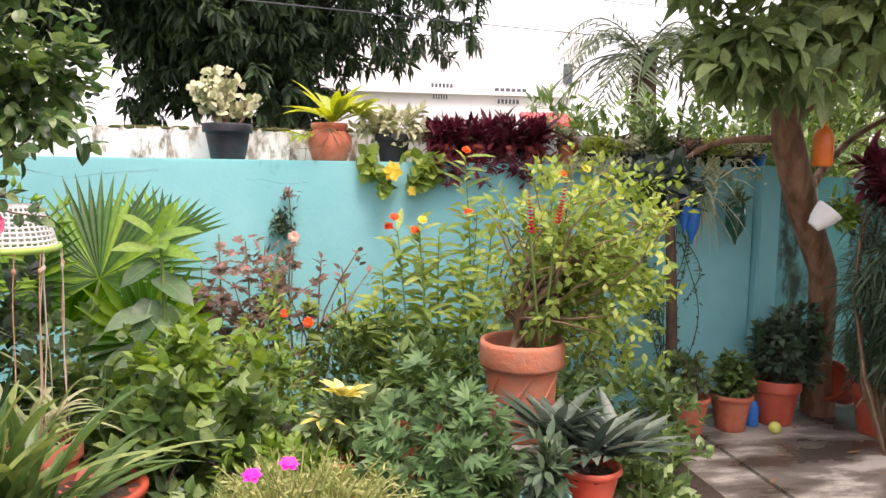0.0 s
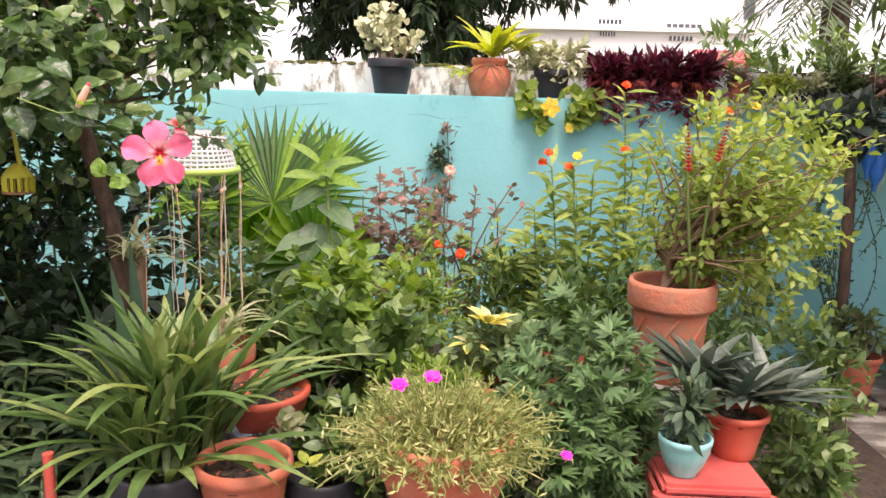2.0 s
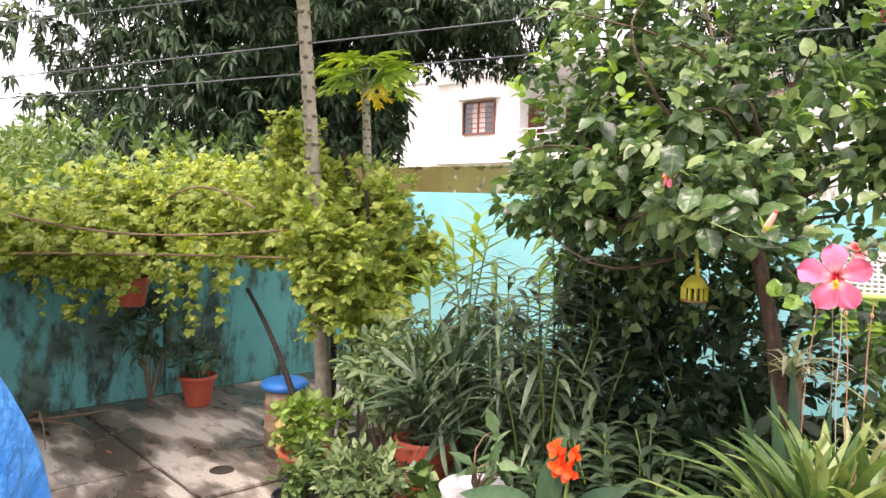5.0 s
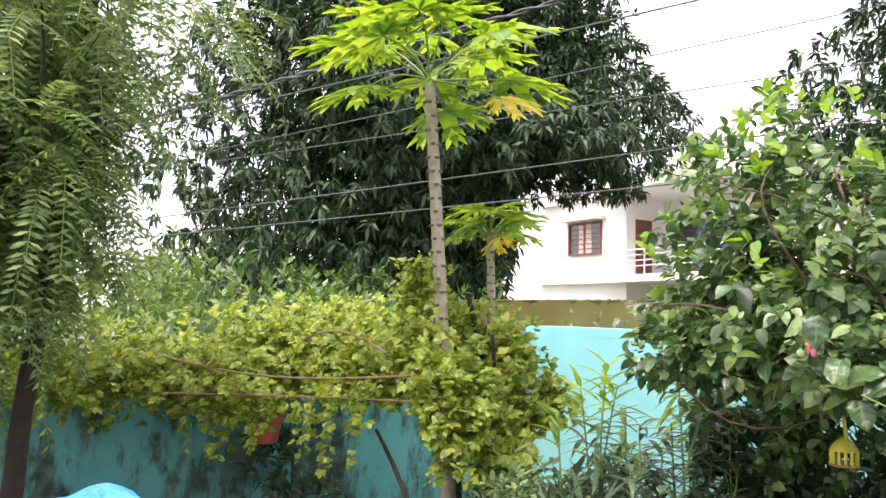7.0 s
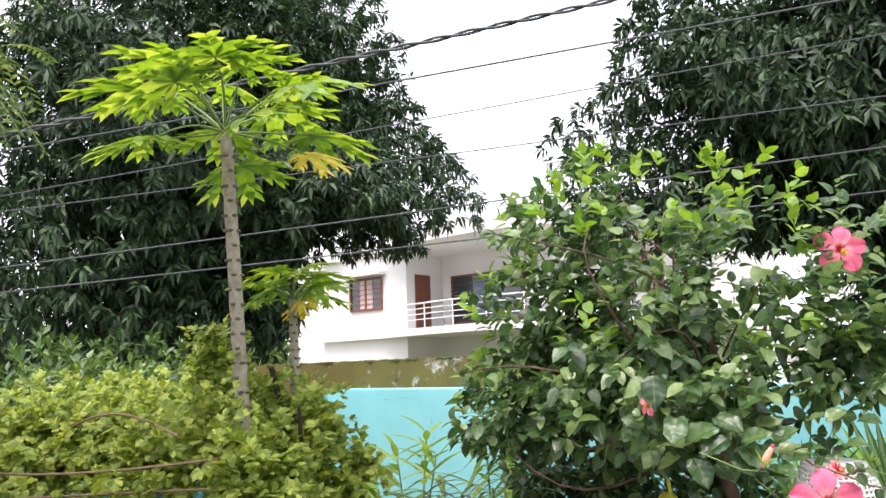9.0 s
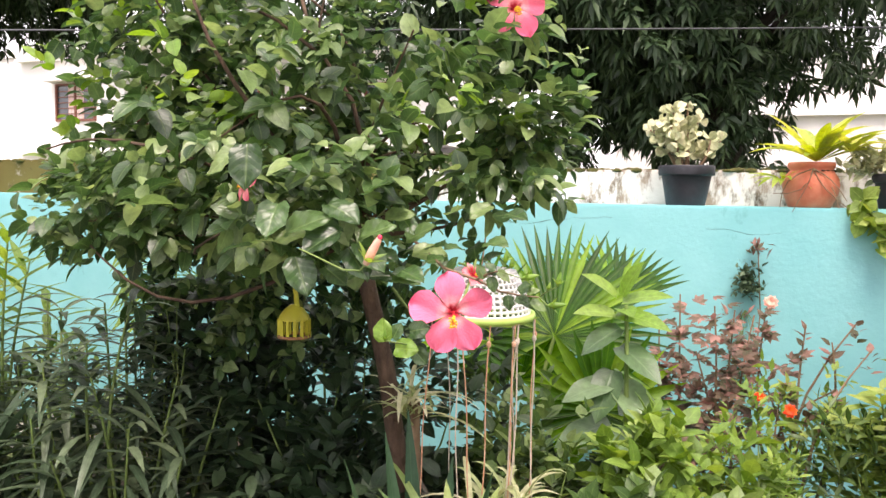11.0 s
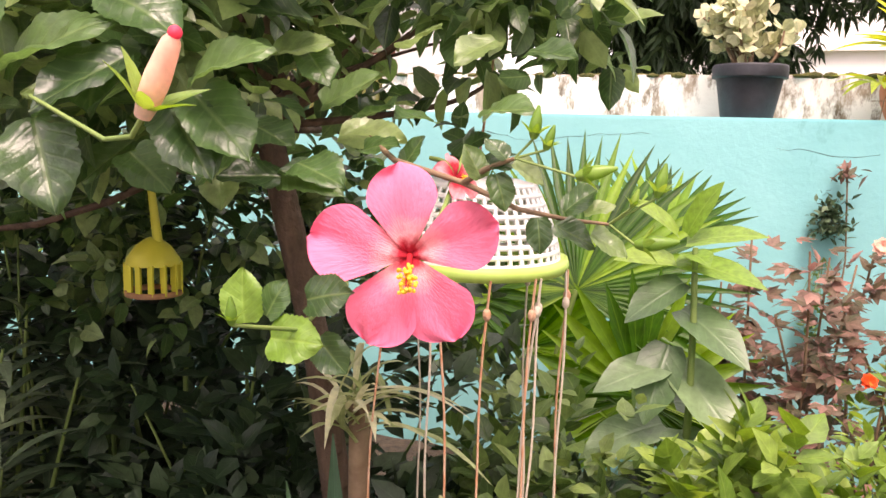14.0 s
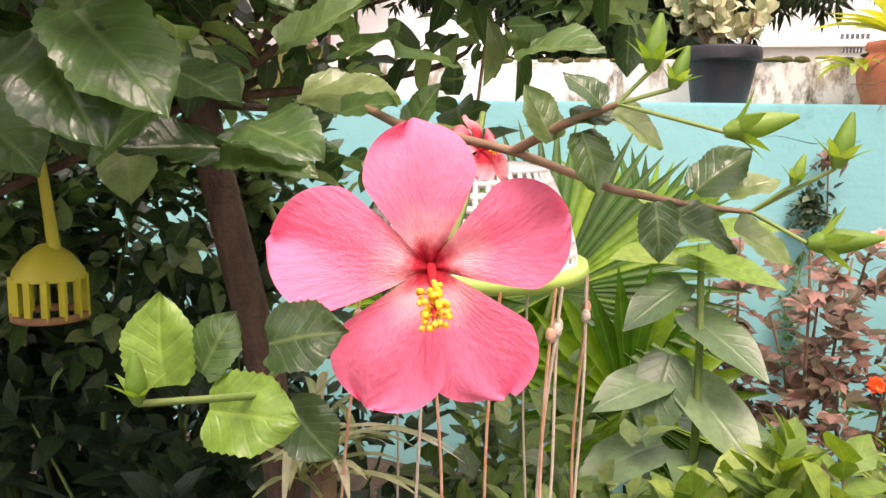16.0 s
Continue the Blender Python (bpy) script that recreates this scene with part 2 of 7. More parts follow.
FRUIT = surface_mat("yellow_lime_skin", (0.58, 0.60, 0.10), (0.68, 0.66, 0.20), 18, 0.4, 0, 0.2, 120)

L_MANGO = leaf_mat("mango_leaf", (0.012, 0.032, 0.013), (0.028, 0.062, 0.024), (0.07, 0.125, 0.048), 0.12, 0.5, 0.35, 8)
L_HIBISCUS = leaf_mat("hibiscus_leaf", (0.022, 0.06, 0.018), (0.07, 0.155, 0.042), (0.28, 0.39, 0.14), 0.38, 0.34, 0.75, 70)
L_HIB_YOUNG = leaf_mat("young_hibiscus_leaf", (0.13, 0.27, 0.03), (0.19, 0.35, 0.045), (0.28, 0.43, 0.07), 0.4, 0.38, 0.5, 70)
# Green leaf darkened so that its colour carries the shade under the crown.
L_SHADE_TONE = leaf_mat("shade_darkened_leaf", (0.012, 0.032, 0.014), (0.028, 0.062, 0.024), (0.07, 0.12, 0.05), 0.2, 0.4, 0.5, 60)
L_BALSAM = leaf_mat("balsam_leaf", (0.02, 0.048, 0.022), (0.045, 0.085, 0.038), (0.11, 0.165, 0.075), 0.2, 0.42, 0.5, 60)
L_BROAD = leaf_mat("broad_green_leaf", (0.06, 0.13, 0.05), (0.10, 0.19, 0.07), (0.16, 0.26, 0.11), 0.25, 0.38, 0.6, 40)
L_VINE = leaf_mat("vine_leaf", (0.13, 0.21, 0.03), (0.27, 0.36, 0.05), (0.48, 0.54, 0.12), 0.42, 0.5, 0.35)
L_PAPAYA = leaf_mat("papaya_leaf", (0.10, 0.21, 0.025), (0.20, 0.34, 0.04), (0.38, 0.48, 0.08), 0.4, 0.45, 0.4, 20)
L_YELLOWED = leaf_mat("yellowed_leaf", (0.55, 0.44, 0.03), (0.66, 0.54, 0.05), (0.72, 0.6, 0.1), 0.4, 0.5, 0.4, 20)
L_PALM = leaf_mat("fan_palm_blade", (0.014, 0.06, 0.003), (0.04, 0.145, 0.006), (0.22, 0.38, 0.03), 0.45, 0.4, 0.45, 30)
L_OLEANDER = leaf_mat("oleander_leaf", (0.035, 0.065, 0.032), (0.07, 0.115, 0.06), (0.17, 0.23, 0.12), 0.22, 0.42, 0.5)
L_LIME = leaf_mat("lime_green_leaf", (0.10, 0.20, 0.025), (0.16, 0.28, 0.04), (0.28, 0.40, 0.07), 0.36, 0.45, 0.45)
L_MID = leaf_mat("mid_green_leaf", (0.035, 0.085, 0.018), (0.08, 0.155, 0.035), (0.22, 0.32, 0.09), 0.3, 0.4, 0.55)
L_PALE = leaf_mat("pale_green_leaf", (0.075, 0.135, 0.045), (0.13, 0.205, 0.075), (0.25, 0.33, 0.14), 0.27, 0.5, 0.4)
L_BUSH = leaf_mat("yellow_green_bush_leaf", (0.14, 0.23, 0.04), (0.24, 0.35, 0.06), (0.44, 0.52, 0.13), 0.4, 0.5, 0.4)
L_MARIGOLD = leaf_mat("marigold_leaf", (0.045, 0.105, 0.03), (0.075, 0.16, 0.05), (0.14, 0.25, 0.085), 0.25, 0.5, 0.35)
L_STRAP = leaf_mat("strap_leaf", (0.055, 0.125, 0.03), (0.10, 0.19, 0.05), (0.27, 0.35, 0.10), 0.3, 0.38, 0.5, 40)
L_VARIEGATED = leaf_mat("variegated_strap_leaf", (0.22, 0.32, 0.10), (0.45, 0.48, 0.25), (0.64, 0.63, 0.42), 0.3, 0.45, 0.45, 40)
L_RHOEO = leaf_mat("grey_green_rhoeo_leaf", (0.035, 0.065, 0.045), (0.065, 0.10, 0.075), (0.16, 0.20, 0.15), 0.15, 0.4, 0.5)
L_COLEUS = leaf_mat("dusky_pink_leaf", (0.07, 0.08, 0.035), (0.17, 0.11, 0.075), (0.40, 0.21, 0.17), 0.28, 0.5, 0.4)
L_MAROON = leaf_mat("maroon_leaf", (0.05, 0.008, 0.014), (0.12, 0.015, 0.028), (0.24, 0.04, 0.06), 0.2, 0.4, 0.5)
L_JADE = leaf_mat("grey_jade_leaf", (0.32, 0.36, 0.18), (0.46, 0.48, 0.27), (0.62, 0.60, 0.38), 0.15, 0.5, 0.4)
L_BROM = leaf_mat("yellow_green_rosette_leaf", (0.26, 0.36, 0.03), (0.40, 0.48, 0.05), (0.56, 0.58, 0.10), 0.36, 0.4, 0.5)
L_CROTON = leaf_mat("yellow_croton_leaf", (0.62, 0.58, 0.10), (0.74, 0.70, 0.22), (0.80, 0.76, 0.34), 0.3, 0.4, 0.5)
L_CANNA = leaf_mat("canna_leaf", (0.022, 0.065, 0.03), (0.032, 0.085, 0.038), (0.06, 0.13, 0.055), 0.22, 0.45, 0.35, 25)
L_GUAVA = leaf_mat("guava_leaf", (0.11, 0.17, 0.06), (0.19, 0.27, 0.09), (0.34, 0.42, 0.17), 0.42, 0.42, 0.5)
L_FEATHER = leaf_mat("feathery_leaf", (0.06, 0.13, 0.03), (0.12, 0.20, 0.05), (0.28, 0.36, 0.11), 0.36, 0.5, 0.35)
L_CYCAD = leaf_mat("grey_palm_leaf", (0.055, 0.09, 0.05), (0.10, 0.14, 0.075), (0.22, 0.26, 0.16), 0.2, 0.5, 0.4)
L_FERN = leaf_mat("dark_fern_leaf", (0.035, 0.07, 0.035), (0.06, 0.11, 0.055), (0.11, 0.17, 0.09), 0.2, 0.5, 0.4)
L_PORTULACA = leaf_mat("portulaca_leaf", (0.16, 0.21, 0.05), (0.30, 0.36, 0.10), (0.54, 0.52, 0.22), 0.3, 0.5, 0.4)
P_PINK = leaf_mat("pink_petal", (0.86, 0.075, 0.14), (0.90, 0.095, 0.165), (0.92, 0.12, 0.19), 0.34, 0.55, 0.25, 40)
P_RED = leaf_mat("deep_red_petal", (0.45, 0.02, 0.03), (0.55, 0.03, 0.04), (0.62, 0.05, 0.06), 0.3, 0.55, 0.25, 40)
P_ORANGE = leaf_mat("orange_petal", (0.85, 0.075, 0.012), (0.88, 0.10, 0.015), (0.9, 0.17, 0.02), 0.3, 0.5, 0.3)
P_MAGENTA = leaf_mat("magenta_petal", (0.80, 0.03, 0.42), (0.85, 0.05, 0.50), (0.88, 0.10, 0.55), 0.3, 0.5, 0.3)
P_YELLOW = leaf_mat("yellow_petal", (0.85, 0.55, 0.03), (0.90, 0.65, 0.06), (0.92, 0.7, 0.12), 0.3, 0.5, 0.3)
P_BLUSH = leaf_mat("faded_blush_petal", (0.72, 0.38, 0.30), (0.80, 0.50, 0.40), (0.84, 0.6, 0.46), 0.35, 0.55, 0.3)
DRY = leaf_mat("dry_leaf", (0.26, 0.13, 0.06), (0.38, 0.20, 0.10), (0.48, 0.30, 0.16), 0.2, 0.7, 0.2)


# ---- mesh building ----
class Geo:
    """Collects vertices and faces of one part, in world metres."""

    def __init__(self):
        self.v, self.f, self.k, self.smooth, self.leaf = [], [], 0, [], {}

    def add(self, verts, faces, smooth=True, leaf=None):
        verts = np.asarray(verts, float).reshape(-1, 3)
        faces = np.asarray(faces, int)
        if leaf is not None:
            self.leaf[len(self.v)] = leaf
        self.v.append(verts)
        self.f.append(faces + self.k)
        self.smooth.append(np.full(len(faces), smooth))
        self.k += len(verts)
        return self

    def box(self, lo, hi, bevel=0.0):
        (x0, y0, z0), (x1, y1, z1) = lo, hi
        if bevel <= 0:
            v = [(x, y, z) for z in (z0, z1) for y in (y0, y1) for x in (x0, x1)]
            f = [(0, 2, 3, 1), (4, 5, 7, 6), (0, 1, 5, 4), (2, 6, 7, 3), (0, 4, 6, 2), (1, 3, 7, 5)]
            return self.add(v, f, False)
        b = min(bevel, (x1 - x0) / 3, (y1 - y0) / 3, (z1 - z0) / 3)
        bm = bmesh.new()
        bmesh.ops.create_cube(bm, size=1.0, matrix=Matrix.Translation(((x0 + x1) / 2, (y0 + y1) / 2, (z0 + z1) / 2)) @ Matrix.Diagonal((x1 - x0, y1 - y0, z1 - z0, 1)))
        bmesh.ops.bevel(bm, geom=bm.edges[:], offset=b, segments=2, affect="EDGES")
        bmesh.ops.triangulate(bm, faces=bm.faces[:])
        bm.verts.index_update()
        self.add([q.co[:] for q in bm.verts], [[q.index for q in f.verts] for f in bm.faces], False)
        bm.free()
        return self

    def tube(self, pts, radii, n=8, cap=True):
        pts = np.asarray(pts, float)
        radii = np.broadcast_to(np.asarray(radii, float), (len(pts),))
        tan = np.gradient(pts, axis=0)
        tan /= np.linalg.norm(tan, axis=1)[:, None] + 1e-9
        ref = np.array([0.31, 0.17, 0.93]) if abs(tan[0][2]) < 0.9 else np.array([1.0, 0.1, 0.05])
        a = np.cross(tan, ref)
        a /= np.linalg.norm(a, axis=1)[:, None] + 1e-9
        b = np.cross(tan, a)
        ang = np.arange(n) * 2 * np.pi / n
        ring = pts[:, None] + radii[:, None, None] * (np.cos(ang)[None, :, None] * a[:, None] + np.sin(ang)[None, :, None] * b[:, None])
        m = len(pts)
        i, j = np.meshgrid(np.arange(m - 1), np.arange(n), indexing="ij")
        q = np.stack([i * n + j, i * n + (j + 1) % n, (i + 1) * n + (j + 1) % n, (i + 1) * n + j], -1).reshape(-1, 4)
        self.add(ring.reshape(-1, 3), q)
        if cap:
            for k, rev in ((0, True), (m - 1, False)):
                base = [pts[k]] + list(ring[k])
                t = [(0, 1 + (j + 1) % n, 1 + j) if rev else (0, 1 + j, 1 + (j + 1) % n) for j in range(n)]
                self.add(base, t)
        return self

    def lathe(self, c, prof, n=28, wobble=0.0, tilt=None):
        """Turns the profile of (radius, height) rows round the upright axis through c."""
        prof = np.asarray(prof, float)
        ang = np.arange(n) * 2 * np.pi / n
        m = len(prof)
        w = 1 + wobble * np.sin(3 * ang + 1.3 + 2.0 * np.arange(m)[:, None])
        ring = np.stack([prof[:, :1] * np.cos(ang) * w, prof[:, :1] * np.sin(ang) * w, np.repeat(prof[:, 1:], n, 1)], -1).reshape(-1, 3)
        if tilt is not None:
            ring = ring @ np.array(tilt.to_3x3()).T
        i, j = np.meshgrid(np.arange(m - 1), np.arange(n), indexing="ij")
        q = np.stack([i * n + j, i * n + (j + 1) % n, (i + 1) * n + (j + 1) % n, (i + 1) * n + j], -1).reshape(-1, 4)
        return self.add(ring + np.asarray(c, float), q)

    def ball(self, c, r, n=12, m=8, wobble=0.0):
        prof = [(math.sin(math.pi * k / m), -math.cos(math.pi * k / m)) for k in range(m + 1)]
        r = np.broadcast_to(np.asarray(r, float), (3,))
        g = Geo().lathe((0, 0, 0), prof, n, wobble)
        return self.add(g.v[0] * r + np.asarray(c, float), g.f[0])

    def mesh(self, name, offset):
        me = bpy.data.meshes.new(name)
        v = np.concatenate(self.v) - np.asarray(offset, float)
        me.vertices.add(len(v))
        me.vertices.foreach_set("co", v.astype(np.float32).ravel())
        loops = np.concatenate([f.ravel() for f in self.f])
        sizes = np.concatenate([np.full(len(f), f.shape[1]) for f in self.f])
        me.loops.add(len(loops))
        me.loops.foreach_set("vertex_index", loops.astype(np.int32))
        me.polygons.add(len(sizes))
        me.polygons.foreach_set("loop_start", np.concatenate([[0], np.cumsum(sizes)[:-1]]).astype(np.int32))
        me.polygons.foreach_set("use_smooth", np.concatenate(self.smooth))
        me.update(calc_edges=True)
        if self.leaf:
            at = me.attributes.new("blade", "FLOAT_VECTOR", "POINT")
            flat = np.concatenate([self.leaf[i] if i in self.leaf else np.tile([0.5, 0.5, 0.0], (len(q), 1)) for i, q in enumerate(self.v)])
            at.data.foreach_set("vector", flat.astype(np.float32).ravel())
        me.validate()
        return me


PLACE = {}


def thing(name, loc, label, category, group="", kind=""):
    ob = new(name)
    ob.location = loc
    ob.empty_display_size = 0.05
    PLACE[ob.name] = np.asarray(loc, float)
    return tagged(ob, label, category, group, kind)


def part(name, geo, mat, parent=None, label="", kind=""):
    """One mesh, in world metres, under a thing or a part."""
    off = PLACE[parent.name] if parent else np.zeros(3)
    ob = new(name, geo.mesh(name, off))
    ob.data.materials.append(mat)
    if parent:
        ob.parent = parent
    PLACE[ob.name] = off
    return tagged(ob, label, kind=kind)


def solo(name, geo, mat, label, category, group="", kind="", loc=(0, 0, 0)):
    """A thing that is one mesh."""
    ob = new(name, geo.mesh(name, loc))
    ob.location = loc
    ob.data.materials.append(mat)
    PLACE[ob.name] = np.asarray(loc, float)
    return tagged(ob, label, category, group, kind)


def unit(a):
    return a / (np.linalg.norm(a, axis=-1, keepdims=True) + 1e-9)


SHAPES = {
    "ovate": lambda s: np.sin(np.pi * np.clip(s, 0, 1) ** 0.72) ** 0.85,
    "heart": lambda s: np.clip(1.15 * np.sin(np.pi * (0.16 + 0.84 * s)) ** 0.9, 0, 1),
    "lance": lambda s: np.sin(np.pi * s ** 0.85),
    "strap": lambda s: np.clip(np.minimum(0.55 + 1.6 * s, 2.2 * (1 - s) ** 0.75), 0, 1),
    "fan": lambda s: np.clip(np.minimum(s / 0.62, (1 - s) / 0.38), 0, 1),
    "spoon": lambda s: np.sin(np.pi * s ** 1.5) ** 0.7,
}


def blades(geo, P, D, N, L, W, n=3, shape="ovate", fold=0.2, droop=0.15, curl=0.0):
    """Leaf blades with a raised fold along the midrib: base P, way D, upper side N."""
    P, D, N = np.atleast_2d(P), unit(np.atleast_2d(D)), np.atleast_2d(N)
    k = len(P)
    L, W, droop = (np.broadcast_to(np.asarray(q, float), (k,)) for q in (L, W, droop))
    S = unit(np.cross(D, N))
    U = np.cross(S, D)
    s = np.linspace(0, 1, n + 1)
    w = np.maximum(SHAPES[shape](s), 0.03)
    mid = P[:, None] + D[:, None] * (L[:, None] * s)[..., None] - U[:, None] * (droop[:, None] * L[:, None] * s ** 2)[..., None]
    mid = mid - np.array([0, 0, 1.0]) * (curl * L[:, None] * s ** 2)[..., None]
    half = (W[:, None] * w / 2)[..., None]
    lift = U[:, None] * fold * half
    V = np.stack([mid + S[:, None] * half + lift, mid, mid - S[:, None] * half + lift], 2).reshape(-1, 3)
    base = (np.arange(k) * 3 * (n + 1))[:, None, None]
    row = (np.arange(n) * 3)[None, :, None]
    q = np.array([[0, 1, 4, 3], [1, 2, 5, 4]])
    F = (base[..., None] + row[..., None] + q[None, None]).reshape(-1, 4)
    across = np.tile([1.0, 0.0, -1.0], n + 1)
    uv = np.stack([across, np.repeat(s, 3), np.ones(3 * (n + 1))], -1)
    return geo.add(V, F, True, np.tile(uv, (k, 1)))


def twigs(rng, c, r, n, shell=0.45, lump=0.28, up=0.3, cut=None):
    """Ends and ways of n twigs that fill an uneven crown of centre c and radii r."""
    d = unit(rng.normal(size=(n, 3)))
    ph = rng.uniform(0, 6.28, 6)
    wave = np.sin(3.3 * d[:, 0] + ph[0]) + np.sin(4.1 * d[:, 1] + ph[1]) + np.sin(3.7 * d[:, 2] + ph[2]) + np.sin(7.3 * d[:, 0] + 6.1 * d[:, 2] + ph[3])
    rad = (1 + lump * wave / 2.2) * (shell + (1 - shell) * rng.random(n) ** 0.6)
    T = np.asarray(c) + d * np.asarray(r) * rad[:, None]
    A = unit(d + np.array([0, 0, up]) + 0.45 * rng.normal(size=(n, 3)))
    if cut is not None:
        keep = cut(T)
        T, A = T[keep], A[keep]
    return T, A


def leafy(geo, rng, T, A, m, L, W, spread=0.9, twig=0.1, n=3, shape="ovate", fold=0.2, droop=0.15, curl=0.0, vary=0.3, jit=0.35):
    """m leaves round each twig end T with way A."""
    k = len(T)
    j = np.tile(np.arange(m), k)
    T, A = np.repeat(T, m, 0), np.repeat(A, m, 0)
    ang = j * 2.4 + np.repeat(rng.uniform(0, 6.28, k), m)
    ref = unit(rng.normal(size=(k * m, 3)) * 0.05 + np.array([0.37, 0.21, 0.9]))
    e1 = unit(np.cross(A, ref))
    e2 = np.cross(A, e1)
    side = np.cos(ang)[:, None] * e1 + np.sin(ang)[:, None] * e2
    op = spread * (0.55 + 0.45 * (1 - j / max(m, 1)))
    D = unit(A * np.cos(op)[:, None] + side * np.sin(op)[:, None] + jit * rng.normal(size=(k * m, 3)) * 0.5)
    N = unit(A * 0.5 + np.array([0, 0, 1.0]) + jit * rng.normal(size=(k * m, 3)))
    P = T - A * (twig * (1 - j / max(m, 1)))[:, None] + side * 0.004
    sz = 1 + vary * rng.uniform(-1, 1, k * m)
    return blades(geo, P, D, N, L * sz, W * sz, n, shape, fold, droop, curl)


def bend(a, b, rng, k=5, sag=0.12):
    """A gently crooked line from a to b."""
    a, b = np.asarray(a, float), np.asarray(b, float)
    s = np.linspace(0, 1, k)[:, None]
    off = rng.normal(size=3) * np.linalg.norm(b - a) * sag
    return a + (b - a) * s + off * np.sin(np.pi * s) + np.array([0, 0, 0.06]) * np.linalg.norm(b - a) * np.sin(np.pi * s)


def branches(geo, rng, root, ends, r0, r1=0.002, n=5, sag=0.1, k=5):
    for e in ends:
        geo.tube(bend(root, e, rng, k, sag), np.linspace(r0, r1, k), n)
    return geo


# ---- ground and walls ----
solo("ground", Geo().box((-400, -400, -0.6), (400, 400, -0.03)), GROUND, "earthy green ground round the garden", "ground", kind="structure")


def slab_floor():
    """Cast concrete panels with open joints over a dark bed."""
    fl = solo("floor", Geo().box((-5.6, -3.2, -0.05), (5.2, 5.0, -0.012)), SOIL, "wet grey concrete floor in large cast panels", "floor", kind="structure")
    xs, ys = [-5.55, -4.25, -3.05, -1.5, 0.2, 1.45, 2.75, 4.0, 5.2], [-3.2, -1.4, 0.3, 1.62, 3.0, 4.95]
    for i in range(len(xs) - 1):
        for j in range(len(ys) - 1):
            g = Geo().box((xs[i] + 0.006, ys[j] + 0.006, -0.03), (xs[i + 1] - 0.006, ys[j + 1] - 0.006, 0.0), 0.006)
            part("panel", g, WET_FLOOR, fl)


slab_floor()


def added_soil_bed():
    """A low uneven bed of presumed dark earth, added to darken gaps between plants."""
    rng = np.random.default_rng(3)
    nx, ny = 70, 34
    x, y = np.meshgrid(np.linspace(-4.1, 1.15, nx), np.linspace(2.18, 4.36, ny), indexing="ij")
    edge = np.minimum(np.minimum(x + 4.1, 1.15 - x), y - 2.18)
    z = 0.012 + 0.03 * np.clip(edge / 0.15, 0, 1) + 0.012 * rng.random((nx, ny)) * (edge > 0)
    y = y + 0.06 * np.sin(5 * x) * (y < 2.2)
    i, j = np.meshgrid(np.arange(nx - 1), np.arange(ny - 1), indexing="ij")
    q = np.stack([i * ny + j, (i + 1) * ny + j, (i + 1) * ny + j + 1, i * ny + j + 1], -1).reshape(-1, 4)
    g = Geo().add(np.stack([x, y, z], -1), q)
    g.box((-4.1, 2.18, -0.005), (1.15, 4.36, 0.008))
    solo("added_soil_bed", g, SOIL, "presumed earth bed added to darken gaps between plants", "soil", kind="structure")


added_soil_bed()
solo("wall_north", Geo().box((-5.7, 4.37, -0.03), (1.948, 4.74, 1.41), 0.008), TEAL, "low garden wall painted bright teal", "wall", kind="structure")
solo("wall_north_pillar", Geo().box((1.95, 4.31, -0.03), (2.08, 4.74, 1.42), 0.008), TEAL, "teal painted end pillar of the garden wall", "wall", kind="structure")
solo("wall_north_east", Geo().box((2.085, 4.85, -0.03), (5.4, 5.0, 1.36), 0.008), TEAL_WORN_SHADE, "worn teal wall behind the guava tree, shade in its colour", "wall", kind="structure")
solo("wall_parapet", Geo().box((-2.55, 4.745, -0.03), (2.1, 4.9, 1.585), 0.012), WHITEWASH, "stained whitewashed boundary wall with black runs", "wall", kind="structure")
solo("wall_mossy", Geo().box((-7.2, 4.745, -0.03), (-2.555, 4.92, 1.64), 0.012), MOSS_WALL, "brown mossy boundary wall with peeled white patch", "wall", kind="structure")
solo("wall_west", Geo().box((-5.85, 2.2, -0.03), (-5.62, 4.36, 1.36), 0.01), TEAL_WORN_SHADE, "blotched old teal wall behind the vine", "wall", kind="structure")
solo("wall_west_low", Geo().box((-5.83, -3.0, -0.03), (-5.6, 2.19, 0.95), 0.01), TEAL_WORN_SHADE, "low blotched old teal wall, stains and shade in its colour", "wall", kind="structure")

# Unseen walls behind and beside the yard, added to cut low skylight.
solo("wall_south_unseen", Geo().box((-5.83, -3.3, -0.03), (5.4, -3.12, 2.7), 0.01), HOUSE_WHITE, "unseen plain off-white wall added to dim the yard", "wall", kind="structure")
solo("wall_east_unseen", Geo().box((5.22, -3.1, -0.03), (5.4, 4.84, 2.2), 0.01), TEAL_WORN_SHADE, "unseen plain teal wall added to dim the corner", "wall", kind="structure")


def moss_cap():
    g, rng = Geo(), np.random.default_rng(5)
    for x in np.arange(-7.1, 2.05, 0.035):
        top = 1.64 if x < -2.55 else 1.585
        for _ in range(2):
            y = rng.uniform(4.745, 4.89)
            g.ball((x + rng.uniform(-0.02, 0.02), y, top - 0.004), (rng.uniform(0.015, 0.04), rng.uniform(0.012, 0.03), rng.uniform(0.006, 0.018)), 7, 4)
    m = surface_mat("moss", (0.06, 0.065, 0.015), (0.15, 0.14, 0.035), 25, 1.0, 0, 1.0, 120, depth=0.02)
    solo("moss_on_wall", g, m, "olive moss cushions along the wall top", "moss", kind="stuff")


moss_cap()


